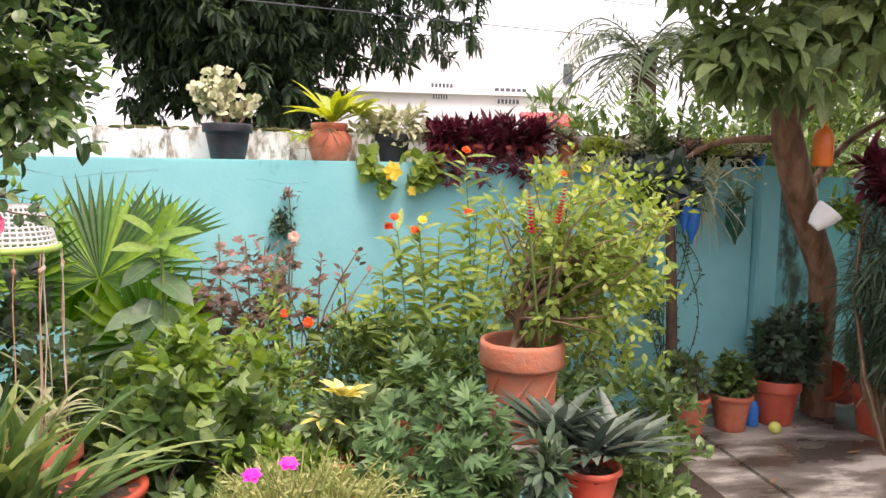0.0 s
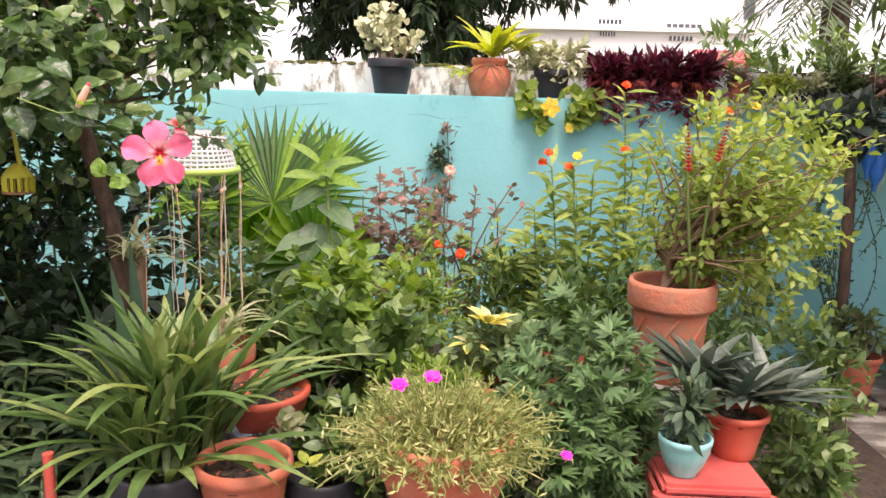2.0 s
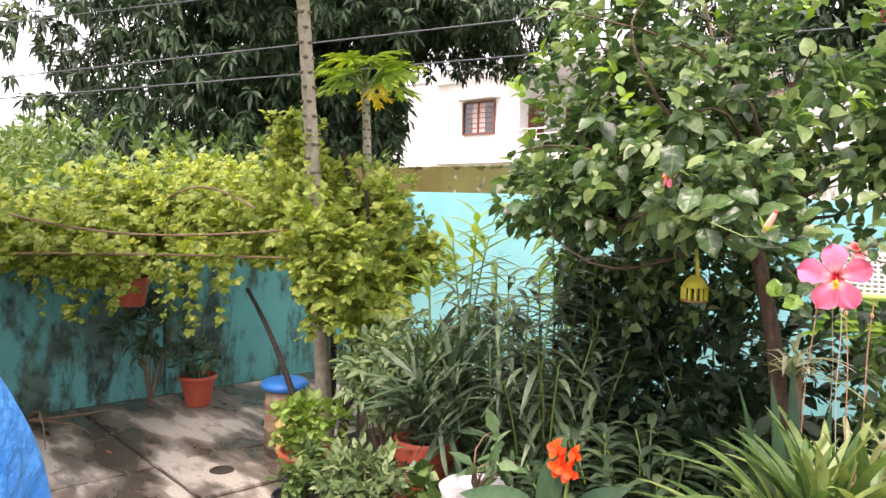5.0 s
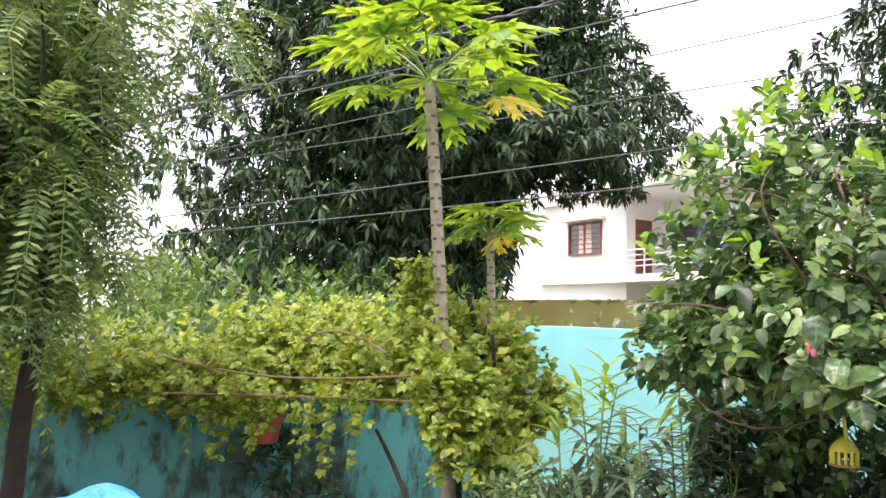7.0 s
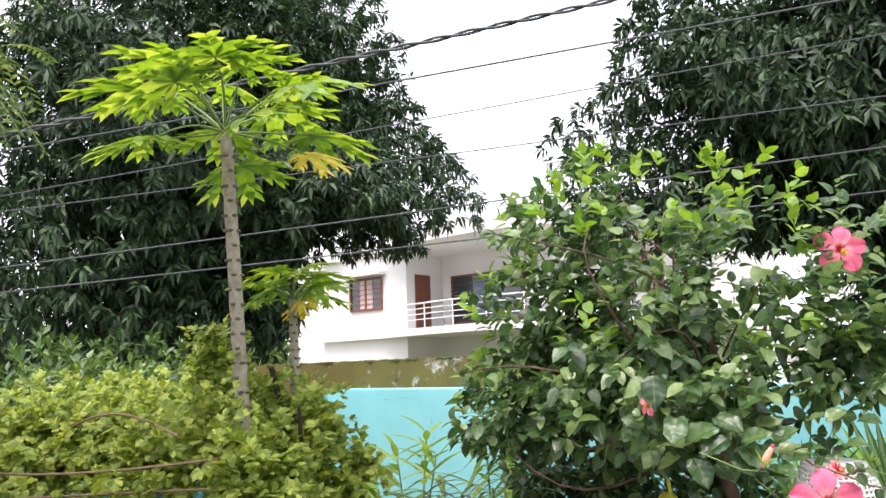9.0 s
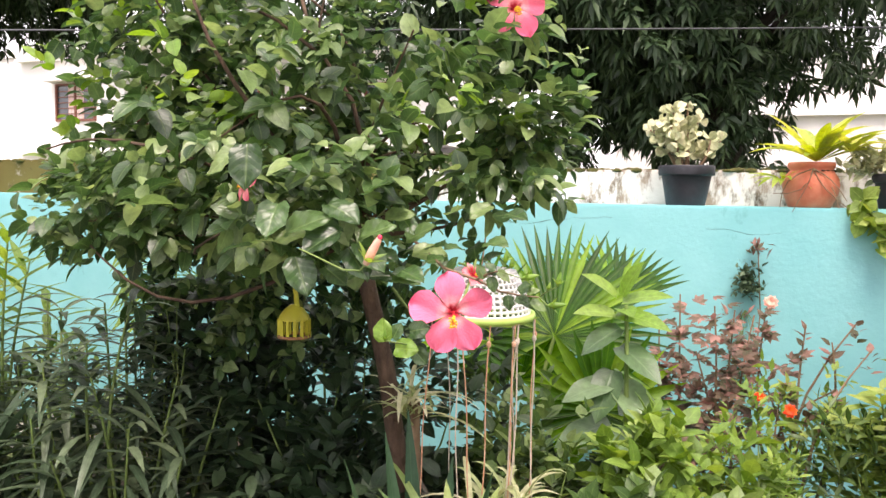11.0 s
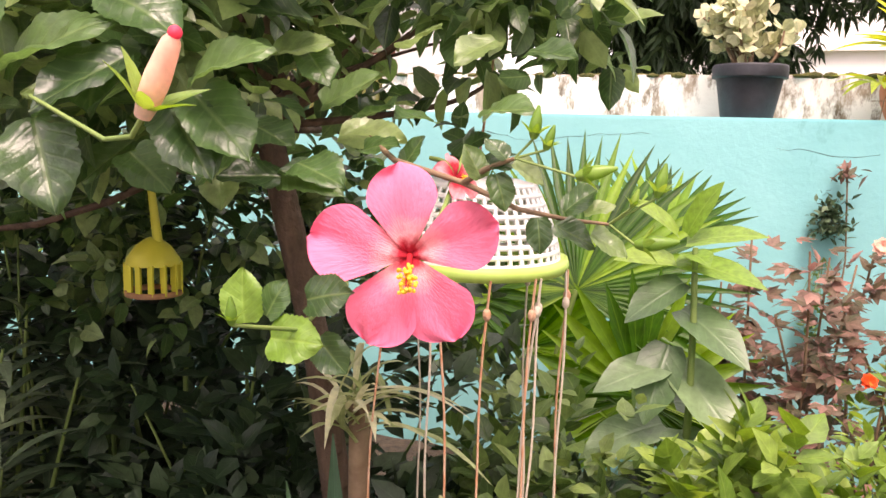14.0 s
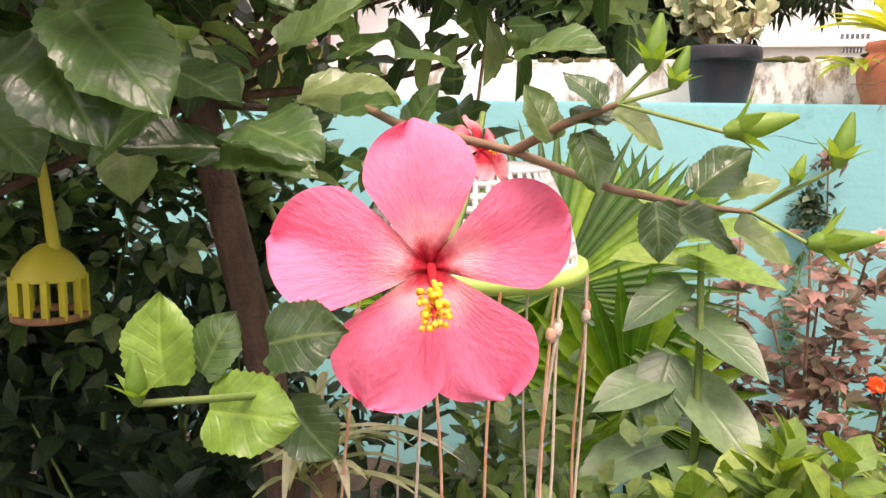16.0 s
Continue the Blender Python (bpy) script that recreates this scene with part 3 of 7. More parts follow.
def wall_cracks():
    g, rng = Geo(), np.random.default_rng(8)
    for x0, x1, z in ((-1.95, -1.3, 1.355), (-0.9, -0.55, 1.325), (-5.0, -4.6, 1.33)):
        xs = np.arange(x0, x1, 0.035)
        zs = z + np.cumsum(rng.normal(size=len(xs)) * 0.006)
        g.tube(np.stack([xs, np.full(len(xs), 4.3695), zs], 1), 0.0003 + 0.0008 * rng.random(len(xs)) ** 2, 4)
    solo("wall_cracks", g, SOIL, "thin dark cracks in the teal plaster", "crack", kind="structure")


wall_cracks()


# ---- houses beyond the wall ----
def window_unit(parent, x0, x1, z0, z1, y, curtain, bars=True):
    w = part("window", Geo().box((x0, y - 0.02, z0), (x1, y + 0.02, z1)), GLASS_DARK, parent)
    for a, b in (((x0 - 0.07, y - 0.09, z0 - 0.07), (x1 + 0.07, y + 0.01, z0)), ((x0 - 0.07, y - 0.09, z1), (x1 + 0.07, y + 0.01, z1 + 0.07)),
                 ((x0 - 0.07, y - 0.09, z0), (x0, y + 0.01, z1)), ((x1, y - 0.09, z0), (x1 + 0.07, y + 0.01, z1)),
                 (((x0 + x1) / 2 - 0.04, y - 0.08, z0), ((x0 + x1) / 2 + 0.04, y + 0.01, z1))):
        part("window_frame", Geo().box(a, b), WOOD_RED, w)
    part("curtain", Geo().box((x0 + (x1 - x0) * 0.3, y - 0.035, z0 + 0.02), (x0 + (x1 - x0) * 0.72, y - 0.025, z1 - 0.02)), curtain, w)
    if bars:
        for k in range(1, 6):
            z = z0 + (z1 - z0) * k / 6
            part("window_bar", Geo().box((x0, y - 0.06, z - 0.012), (x1, y - 0.045, z + 0.012)), WOOD_RED, w)
    return w


def balcony_house():
    h = thing("house", (-18, 22, 0), "two-storey white house with curved balcony and brown windows", "house")
    part("wall", Geo().box((-34, 22.0, 0), (-20.7, 30, 6.25)), HOUSE_WHITE, h)
    part("wall", Geo().box((-20.69, 24.2, 0), (-9, 30, 6.25)), HOUSE_WHITE, h)
    part("side_wall", Geo().box((-14.2, 22.2, 2.95), (-13.2, 24.19, 6.1)), HOUSE_WHITE, h)
    ang = np.linspace(0, 1, 15)
    for nm, z0, z1, out in (("balcony_slab", 2.72, 2.98, 0.9), ("roof_edge", 6.05, 6.6, 1.25)):
        xs = -25.5 + 16.5 * ang
        ys = 21.9 - out * np.clip(np.sin(np.pi * np.clip((xs + 21.5) / 9, 0, 1)), 0, 1) ** 0.7 - 0.2
        v = [(x, y, z) for x, y in zip(xs, ys) for z in (z0, z1)] + [(x, 24.25, z) for x in xs for z in (z0, z1)]
        n = len(xs)
        f = []
        for i in range(n - 1):
            a, b = 2 * i, 2 * i + 2
            c, d = 2 * n + 2 * i, 2 * n + 2 * i + 2
            f += [(a, b, b + 1, a + 1), (a + 1, b + 1, d + 1, c + 1), (c, a, a + 1, c + 1) if i == 0 else (a, c, d, b), (a, c, d, b)]
        part(nm, Geo().add(v, f, False), HOUSE_WHITE, h)
    part("roof", Geo().box((-34, 21.9, 6.26), (-9, 30.2, 6.5)), HOUSE_WHITE, h)
    window_unit(h, -23.75, -22.05, 3.95, 5.15, 22.0, CURTAIN)
    window_unit(h, -20.1, -16.7, 3.3, 5.1, 24.2, BLUE_CURTAIN)
    window_unit(h, -12.4, -11.2, 3.9, 5.1, 24.2, CURTAIN)
    part("window_hood", Geo().box((-24.05, 21.5, 5.28), (-21.75, 22.0, 5.4)), HOUSE_WHITE, h)
    part("door", Geo().box((-20.74, 22.5, 2.98), (-20.66, 23.4, 5.2)), WOOD_RED, h)
    rail_g = part("balcony_rail", Geo().tube([(x, 21.95 - 0.9 * max(math.sin(math.pi * min(max((x + 21.5) / 9, 0), 1)), 0) ** 0.7, 3.9) for x in np.linspace(-20.7, -13.2, 14)], 0.03, 6), WHITE_PLASTIC, h)
    for z in (3.3, 3.5, 3.7):
        part("rail_bar", Geo().tube([(x, 21.95 - 0.9 * max(math.sin(math.pi * min(max((x + 21.5) / 9, 0), 1)), 0) ** 0.7, z) for x in np.linspace(-20.7, -13.2, 14)], 0.018, 5), WHITE_PLASTIC, rail_g)
    for x in np.linspace(-20.6, -13.3, 6):
        y = 21.95 - 0.9 * max(math.sin(math.pi * min(max((x + 21.5) / 9, 0), 1)), 0) ** 0.7
        part("rail_post", Geo().tube([(x, y, 2.95), (x, y, 3.9)], 0.025, 6), WHITE_PLASTIC, rail_g)


balcony_house()


def vent_house():
    h = thing("house", (3, 20, 0), "plain white building with narrow ventilation slits", "house")
    part("wall", Geo().box((-3.5, 20, 0), (6.15, 27, 3.42)), HOUSE_WHITE, h)
    part("upper_wall", Geo().box((-3.5, 20.35, 3.42), (5.9, 27, 4.75)), HOUSE_WHITE, h)
    part("ledge", Geo().box((-3.6, 19.85, 3.36), (6.25, 20.34, 3.46)), HOUSE_WHITE, h)
    for x0, x1, z in ((2.45, 3.05, 3.62), (2.45, 2.85, 3.29), (4.15, 5.05, 3.55), (4.15, 4.75, 3.22)):
        y = 20.34 if z > 3.4 else 19.99
        v = part("window", Geo().box((x0, y - 0.012, z - 0.055), (x1, y + 0.01, z + 0.055)), GLASS_DARK, h)
        for x in np.linspace(x0, x1, 7):
            part("window_bar", Geo().box((x - 0.012, y - 0.04, z - 0.055), (x + 0.012, y - 0.013, z + 0.055)), HOUSE_WHITE, v)
    part("side_wall", Geo().box((5.92, 20.35, 3.43), (6.6, 26, 5.2)), HOUSE_WHITE, h)
    part("window", Geo().box((6.05, 20.3, 3.75), (6.3, 20.34, 4.3)), GLASS_DARK, h)
    a = thing("awning", (4.9, 17.5, 0), "small red corrugated awning roof on a shed", "awning")
    part("wall", Geo().box((4.5, 17.5, 0), (5.5, 18.5, 2.5)), HOUSE_WHITE, a)
    g = Geo()
    for k in range(9):
        x = 4.4 + k * 0.13
        g.tube([(x, 17.1, 2.45), (x, 18.4, 2.78)], 0.075, 6)
    part("roof", g, RED_AWNING, a)


vent_house()


def cables():
    ends = (((-11.23, 2.34, 4.12), (-0.71, 9.03, 5.94), 0.022, True), ((-11.26, 2.35, 4.01), (-0.78, 9.26, 5.43), 0.011, False), ((-11.36, 2.42, 3.42), (-0.92, 9.62, 4.41), 0.007, False),
            ((-11.44, 2.48, 2.78), (-0.99, 9.75, 3.92), 0.009, False), ((-11.46, 2.5, 2.53), (-1.05, 9.85, 3.45), 0.009, False), ((-11.35, 2.41, 3.51), (-0.83, 9.4, 5.06), 0.007, False))
    for a, b, r, twisted in ends:
        a, b = np.array(a), np.array(b)
        far_a, far_b = a - (b - a) * 0.6, b + (b - a) * 1.2
        s = np.linspace(0, 1, 60)[:, None]
        line = far_a + (far_b - far_a) * s - np.array([0, 0, 0.12]) * np.sin(np.pi * s)
        g = Geo()
        if twisted:
            s = np.linspace(0, 1, 900)[:, None]
            line = far_a + (far_b - far_a) * s - np.array([0, 0, 0.12]) * np.sin(np.pi * s)
            for ph in (0, math.pi):
                q = line + 0.018 * np.concatenate([np.zeros_like(s), np.cos(900 * 0.35 * s + ph), np.sin(900 * 0.35 * s + ph)], 1)
                g.tube(q, 0.016, 4)
        else:
            g.tube(line, r, 5)
        solo("power_cable", g, WIRE, "thick twisted dark power cable overhead" if twisted else "thin dark power wire strung overhead", "cable", "overhead cables")


cables()


# ---- trees beyond the wall ----
def mango(seed, base, c, r, n, label, cut=None, m=14):
    rng = np.random.default_rng(seed)
    t = thing("mango_tree", base, label, "tree")
    T, A = twigs(rng, c, r, n, 0.3, 0.3, -0.35, cut)
    g = Geo()
    leafy(g, rng, T, A, m, 0.2, 0.062, 1.2, 0.14, 2, "lance", 0.25, 0.25, 0.3, 0.3)
    part("crown", g, L_MANGO, t)
    fork = (base[0] * 0.9 + c[0] * 0.1, base[1] * 0.9 + c[1] * 0.1, c[2] - r[2] * 0.55)
    part("trunk", Geo().tube(bend(base, fork, rng, 6, 0.03), np.linspace(0.34, 0.24, 6), 10), BARK_DARK, t)
    for e in T[rng.choice(len(T), 26, replace=False)]:
        part("limb", Geo().tube(bend(fork, np.array(fork) * 0.3 + e * 0.7, rng, 6, 0.06), np.linspace(0.15, 0.02, 6), 6), BARK_DARK, t)


mango(11, (-14.5, 8.4, 0), (-14.0, 9.1, 5.8), (4.6, 4.6, 4.9), 12500, "large dark-leaved mango tree beyond the wall", lambda T: ~((0.545 * (T[:, 0] + 14.5) + 0.839 * (T[:, 1] - 8.4) > 2.2) & (T[:, 2] < 4.3)))
mango(12, (-0.8, 13.5, 0), (-2.9, 13.2, 5.2), (3.9, 3.4, 3.7), 7600, "tall dense mango tree with drooping dark leaves", lambda T: ~((T[:, 0] < -3.4) & (T[:, 2] < 3.4)))


def far_bush(seed, c, r, n, mat, L, W, label, name="bush", m=7):
    rng = np.random.default_rng(seed)
    t = thing(name, (c[0], c[1], 0), label, name.replace("_", " "))
    T, A = twigs(rng, c, r, n, 0.4, 0.3, 0.4)
    part("foliage", leafy(Geo(), rng, T, A, m, L, W, 1.0, 0.12, 2, "ovate"), mat, t)
    part("stem", branches(Geo(), rng, (c[0], c[1], 0), T[:14], 0.03), BARK, t)


far_bush(21, (5.6, 8.2, 1.9), (1.6, 1.2, 1.3), 700, L_FEATHER, 0.16, 0.05, "sprawling green shrub beyond the garden wall")
far_bush(22, (8.0, 11.0, 2.6), (2.4, 1.6, 2.0), 900, L_MID, 0.2, 0.08, "far leafy green tree beyond the wall", "tree")
far_bush(23, (-22.0, 7.0, 1.6), (7, 3, 2.0), 1800, L_MID, 0.3, 0.12, "low green tree line in the distance", "tree")
far_bush(24, (-9.2, 4.0, 1.1), (2.3, 2.0, 1.0), 1500, L_MID, 0.13, 0.06, "overgrown yellow-green thicket behind the low wall")
far_bush(25, (-13.0, 1.5, 1.2), (2.6, 2.6, 1.1), 1200, L_FEATHER, 0.15, 0.07, "tangled pale green thicket past the garden")
far_bush(26, (3.0, 7.0, 1.3), (1.7, 0.8, 0.75), 800, L_MID, 0.14, 0.05, "dull green hedge behind the garden wall")


def feather_palm():
    rng = np.random.default_rng(31)
    c = np.array((3.3, 9.0, 2.75))
    t = thing("palm_tree", (3.3, 9.0, 0), "grey-green feather palm with arching fronds", "palm tree")
    part("trunk", Geo().tube([(3.3, 9.0, 0), (3.32, 9.0, 1.5), (3.3, 9.0, 2.75)], [0.2, 0.17, 0.14], 10), BARK, t)
    for k in range(26):
        az, el = k * 2.4, rng.uniform(-0.1, 1.25)
        h = np.array([math.cos(az), math.sin(az), 0])
        s = np.linspace(0, 1, 22)[:, None]
        ln = rng.uniform(1.15, 1.6)
        rib = c + h * ln * s * math.cos(el * 0.7) + np.array([0, 0, 1.0]) * (ln * s * math.sin(el) - ln * 0.85 * s ** 2.2)
        g = Geo().tube(rib, np.linspace(0.016, 0.003, 22), 4)
        tan = unit(np.gradient(rib, axis=0))
        sd = unit(np.cross(tan, [0, 0, 1.0]))
        for sg in (-1, 1):
            D = unit(tan * 0.8 + sg * sd + np.array([0, 0, -0.25]) + 0.1 * rng.normal(size=tan.shape))
            blades(g, rib[2:], D[2:], np.cross(sd, tan)[2:] + 0.01, 0.34 * np.sin(np.pi * (0.12 + 0.85 * s[2:, 0])) + 0.04, 0.03, 2, "lance", 0.3, 0.1)
        part("frond", g, L_CYCAD, t)


feather_palm()


# ---- pots ----
POT_PROFILES = {
    "rolled": [(0.0, 0.0), (0.62, 0.0), (0.66, 0.03), (0.70, 0.22), (0.80, 0.55), (0.90, 0.80), (0.93, 0.84), (1.0, 0.87), (1.02, 0.92), (0.99, 0.985), (0.95, 1.0), (0.89, 0.98), (0.87, 0.92), (0.84, 0.8), (0.0, 0.79)],
    "banded": [(0.0, 0.0), (0.68, 0.0), (0.70, 0.04), (0.80, 0.42), (0.88, 0.74), (0.885, 0.75), (0.99, 0.755), (1.0, 0.78), (1.0, 0.96), (0.98, 1.0), (0.90, 1.0), (0.89, 0.96), (0.86, 0.82), (0.0, 0.81)],
    "urn": [(0.0, 0.0), (0.72, 0.0), (0.78, 0.05), (0.95, 0.3), (1.0, 0.5), (0.96, 0.66), (0.78, 0.80), (0.74, 0.83), (0.82, 0.88), (0.84, 0.95), (0.80, 1.0), (0.70, 0.99), (0.66, 0.9), (0.0, 0.86)],
    "bowl": [(0.0, 0.0), (0.5, 0.0), (0.52, 0.06), (0.74, 0.3), (0.93, 0.65), (0.96, 0.82), (1.0, 0.86), (1.0, 0.98), (0.95, 1.0), (0.88, 0.97), (0.86, 0.84), (0.0, 0.82)],
}


def pot_into(parent, c, r, h, mat, prof="rolled", tilt=None, name="pot", wobble=0.006, soil=True):
    p = part(name, Geo().lathe(c, [(a * r, b * h) for a, b in POT_PROFILES[prof]], 30, wobble, tilt), mat, parent)
    if soil:
        rng = np.random.default_rng(int(abs(c[0] * 997 + c[1] * 131)) + 3)
        a = rng.uniform(0, 6.28, 60)
        q = np.sqrt(rng.random(60)) * r * 0.78
        g = Geo()
        top = np.array([0, 0, h * 0.81])
        for k in range(60):
            v = np.array([math.cos(a[k]) * q[k], math.sin(a[k]) * q[k], 0]) + top
            if tilt is not None:
                v = np.array(tilt.to_3x3()) @ v
            s = r * rng.uniform(0.06, 0.2)
            g.ball(np.asarray(c) + v, (s, s, s * 0.35), 6, 4)
        part("soil", g, SOIL, p)
    return p


def block(c, w, h, label="rough grey concrete block under a pot"):
    x, y = c
    solo("concrete_block", Geo().box((x - w / 2, y - w / 2, 0), (x + w / 2, y + w / 2, h), 0.012), CONCRETE, label, "block", "blocks under pots", loc=(0, 0, 0))


def potted(c, r, h, pot_mat, label, prof="rolled", pot_name="pot", group=""):
    t = thing("potted_plant", c, label, "potted plant", group)
    pot_into(t, c, r, h, pot_mat, prof, name=pot_name)
    return t


def shrub_on(t, seed, root, c, r, n, mat, L, W, m=6, shape="ovate", spread=0.9, twig=0.06, stems=14, stem_mat=STEM, r0=0.006, shell=0.4, up=0.35, nst=3, droop=0.15, fold=0.2, lump=0.25, curl=0.0, cut=None, label="", jit=0.35, name="foliage"):
    rng = np.random.default_rng(seed)
    T, A = twigs(rng, c, r, n, shell, lump, up, cut)
    part(name, leafy(Geo(), rng, T, A, m, L, W, spread, twig, nst, shape, fold, droop, curl, 0.35, jit), mat, t, label)
    if stems:
        part("stem_tangle", branches(Geo(), rng, root, T[:stems], r0, r0 * 0.3, 5, 0.08), stem_mat, t, kind="stuff")
    return T, A


def bush(seed, base, c, r, n, mat, L, W, label, name="shrub", category="shrub", **kw):
    t = thing(name, base, label, category)
    shrub_on(t, seed, base, c, r, n, mat, L, W, **kw)
    return t


def daisy(t, c, r, mat, seed, face=(0, -1, 0.5), layers=2, n=9, name="flower"):
    """A small many-petalled flower head."""
    rng = np.random.default_rng(seed)
    f = unit(np.array(face, float))
    e1 = unit(np.cross(f, [0.1, 0.2, 1.0]))
    e2 = np.cross(f, e1)
    g = Geo()
    for k in range(layers):
        a = np.arange(n) * 2 * np.pi / n + k * 0.35
        D = np.cos(a)[:, None] * e1 + np.sin(a)[:, None] * e2 + f * (0.15 + 0.45 * k) + 0.1 * rng.normal(size=(n, 3))
        blades(g, np.repeat([np.asarray(c, float)], n, 0), D, np.repeat([f], n, 0), r * (1 - 0.25 * k), r * 0.75, 3, "spoon", 0.2, 0.1)
    return part(name, g, mat, t)


# ---- pots on the paved corner ----
def corner_pot(c, r, h, mat, prof, seed, mat_l, cr, n, L, W, label, lean=(0, 0)):
    t = potted((c[0], c[1], 0.0), r, h, mat, label, prof, group="pots on the paved corner")
    shrub_on(t, seed, (c[0], c[1], h * 0.8), (c[0] + lean[0], c[1] + lean[1], h + cr[2] * 0.75), cr, n, mat_l, L, W, 6, "ovate", stems=12, stem_mat=STEM_BROWN, r0=0.007)


corner_pot((1.41, 4.0), 0.105, 0.20, TERRACOTTA, "rolled", 41, L_PALE, (0.14, 0.12, 0.16), 55, 0.05, 0.03, "terracotta pot of pale trailing leaves by the wall", (-0.02, 0.02))
corner_pot((1.66, 4.02), 0.115, 0.20, TERRACOTTA, "rolled", 42, L_MID, (0.13, 0.11, 0.13), 80, 0.045, 0.03, "terracotta pot of small-leaved bonsai shrub")
corner_pot((1.97, 4.1), 0.135, 0.25, RED_PLASTIC, "banded", 43, L_FERN, (0.23, 0.17, 0.22), 230, 0.06, 0.03, "tall red plastic pot with dark leafy bush", (0.05, 0.0))
corner_pot((2.44, 3.86), 0.16, 0.27, RED_PLASTIC, "banded", 44, L_FERN, (0.24, 0.2, 0.2), 140, 0.05, 0.014, "wide red plastic pot with dark feathery plant")


def tipped_pot():
    t = thing("flower_pot", (2.42, 4.2, 0.0), "red plastic pot tipped over beside the tree", "pot")
    pot_into(t, (2.5, 4.22, 0.12), 0.12, 0.2, RED_PLASTIC, "banded", pose(0, 0, 0, 0, -62, 20), soil=False)


tipped_pot()
solo("blue_bottle", Geo().lathe((1.81, 4.06, 0), [(0, 0), (0.035, 0), (0.037, 0.01), (0.037, 0.10), (0.03, 0.125), (0.012, 0.14), (0.012, 0.16), (0, 0.16)], 18), BLUE_PLASTIC, "small blue plastic bottle behind the pots", "bottle")
solo("fallen_guava", Geo().ball((1.86, 3.92, 0.032), (0.034, 0.032, 0.032), 16, 12, 0.02), FRUIT, "fallen yellow-green guava on the floor", "fruit")


# ---- guava tree in the corner ----
def guava_tree():
    rng = np.random.default_rng(51)
    t = thing("guava_tree", (2.33, 4.22, 0), "guava tree with smooth peeling brown bark", "tree")
    trunk = [(2.33, 4.22, -0.02), (2.29, 4.2, 0.25), (2.25, 4.13, 0.55), (2.18, 4.05, 0.85), (2.0, 4.0, 1.2), (1.87, 3.95, 1.5), (1.8, 3.93, 1.74)]
    part("trunk", Geo().tube(trunk, [0.1, 0.078, 0.072, 0.072, 0.078, 0.082, 0.06], 14), BARK_GUAVA, t)
    fork = np.array((1.83, 3.93, 1.64))
    limbs = [(fork, (1.72, 3.7, 2.35)), (fork, (2.15, 3.8, 2.2)), ((2.1, 3.82, 2.05), (2.25, 3.3, 2.7)), ((1.77, 3.75, 2.1), (1.3, 3.4, 2.25)), ((2.05, 4.02, 1.3), (2.75, 4.2, 1.75)), ((1.95, 3.95, 1.55), (1.45, 4.25, 1.45)), ((1.74, 3.7, 2.25), (1.9, 3.0, 2.6))]
    for k, (a, b) in enumerate(limbs):
        part("limb", Geo().tube(bend(a, b, rng, 7, 0.07), np.linspace(0.052 if k < 2 else 0.026, 0.012, 7), 8), BARK_GUAVA, t)
    g = Geo()
    # The three big high clumps, mostly out of view, are added to shade the corner.
    for c, r, n in (((1.75, 3.4, 2.3), (0.75, 0.5, 0.4), 100), ((2.2, 3.3, 2.2), (0.55, 0.5, 0.45), 90), ((1.0, 3.3, 2.35), (0.45, 0.4, 0.25), 60), ((2.9, 3.9, 2.0), (0.5, 0.4, 0.35), 90), ((1.3, 3.4, 1.9), (0.45, 0.3, 0.22), 70), ((1.8, 3.3, 2.05), (0.55, 0.35, 0.22), 55), ((2.6, 3.8, 1.9), (0.4, 0.35, 0.3), 90), ((2.1, 3.9, 3.25), (1.6, 1.3, 0.3), 1700), ((3.3, 3.4, 2.85), (1.1, 1.2, 0.5), 800), ((2.3, 2.9, 3.2), (1.7, 1.2, 0.3), 1700)):
        T, A = twigs(rng, c, r, n, 0.25, 0.3, 0.1)
        leafy(g, rng, T, A, 7, 0.125, 0.058, 1.05, 0.1, 3, "ovate", 0.25, 0.2, 0.2)
    part("crown", g, L_GUAVA, t)
    for p in ((1.98, 2.95, 1.98), (2.3, 3.2, 1.95)):
        part("guava", Geo().ball(p, (0.028, 0.028, 0.03), 12, 8), FRUIT, t)


guava_tree()


def hung(p, top, r=0.0016):
    return Geo().tube([p, top], r, 4)


def bottle_planter(c, r, h, mat, label, upside=True, plant=None, seed=1):
    """A cut plastic bottle hung by its string."""
    t = thing("bottle_planter", c, label, "hanging planter", "hanging bottle planters")
    prof = [(0.0, 0.0), (0.16, 0.0), (0.17, 0.1), (0.26, 0.16), (0.75, 0.38), (1.0, 0.5), (0.97, 0.6), (1.0, 0.7), (0.98, 1.0), (0.93, 1.0), (0.93, 0.52), (0.0, 0.5)]
    if not upside:
        prof = [(0.0, 0.0), (0.9, 0.0), (1.0, 0.05), (0.96, 0.2), (1.0, 0.28), (1.0, 0.6), (0.75, 0.76), (0.3, 0.86), (0.3, 0.9), (0.42, 0.9), (0.42, 1.0), (0.0, 1.0)]
    part("bottle", Geo().lathe(c, [(a * r, b * h) for a, b in prof], 20), mat, t)
    part("string", hung((c[0], c[1], c[2] + h), (c[0] + 0.01, c[1] + 0.05, c[2] + h + 0.3)), STRING_PALE, t)
    if plant:
        shrub_on(t, seed, (c[0], c[1], c[2] + h * 0.8), (c[0], c[1], c[2] + h + 0.05), (0.07, 0.06, 0.09), 16, plant, 0.05, 0.016, 5, "lance", stems=6, r0=0.002)
    return t


DARK_GREEN_PLASTIC = surface_mat("dark_green_bottle", (0.012, 0.07, 0.045), (0.02, 0.12, 0.07), 10, 0.2, 0, 0.05, 80, spec=0.7)
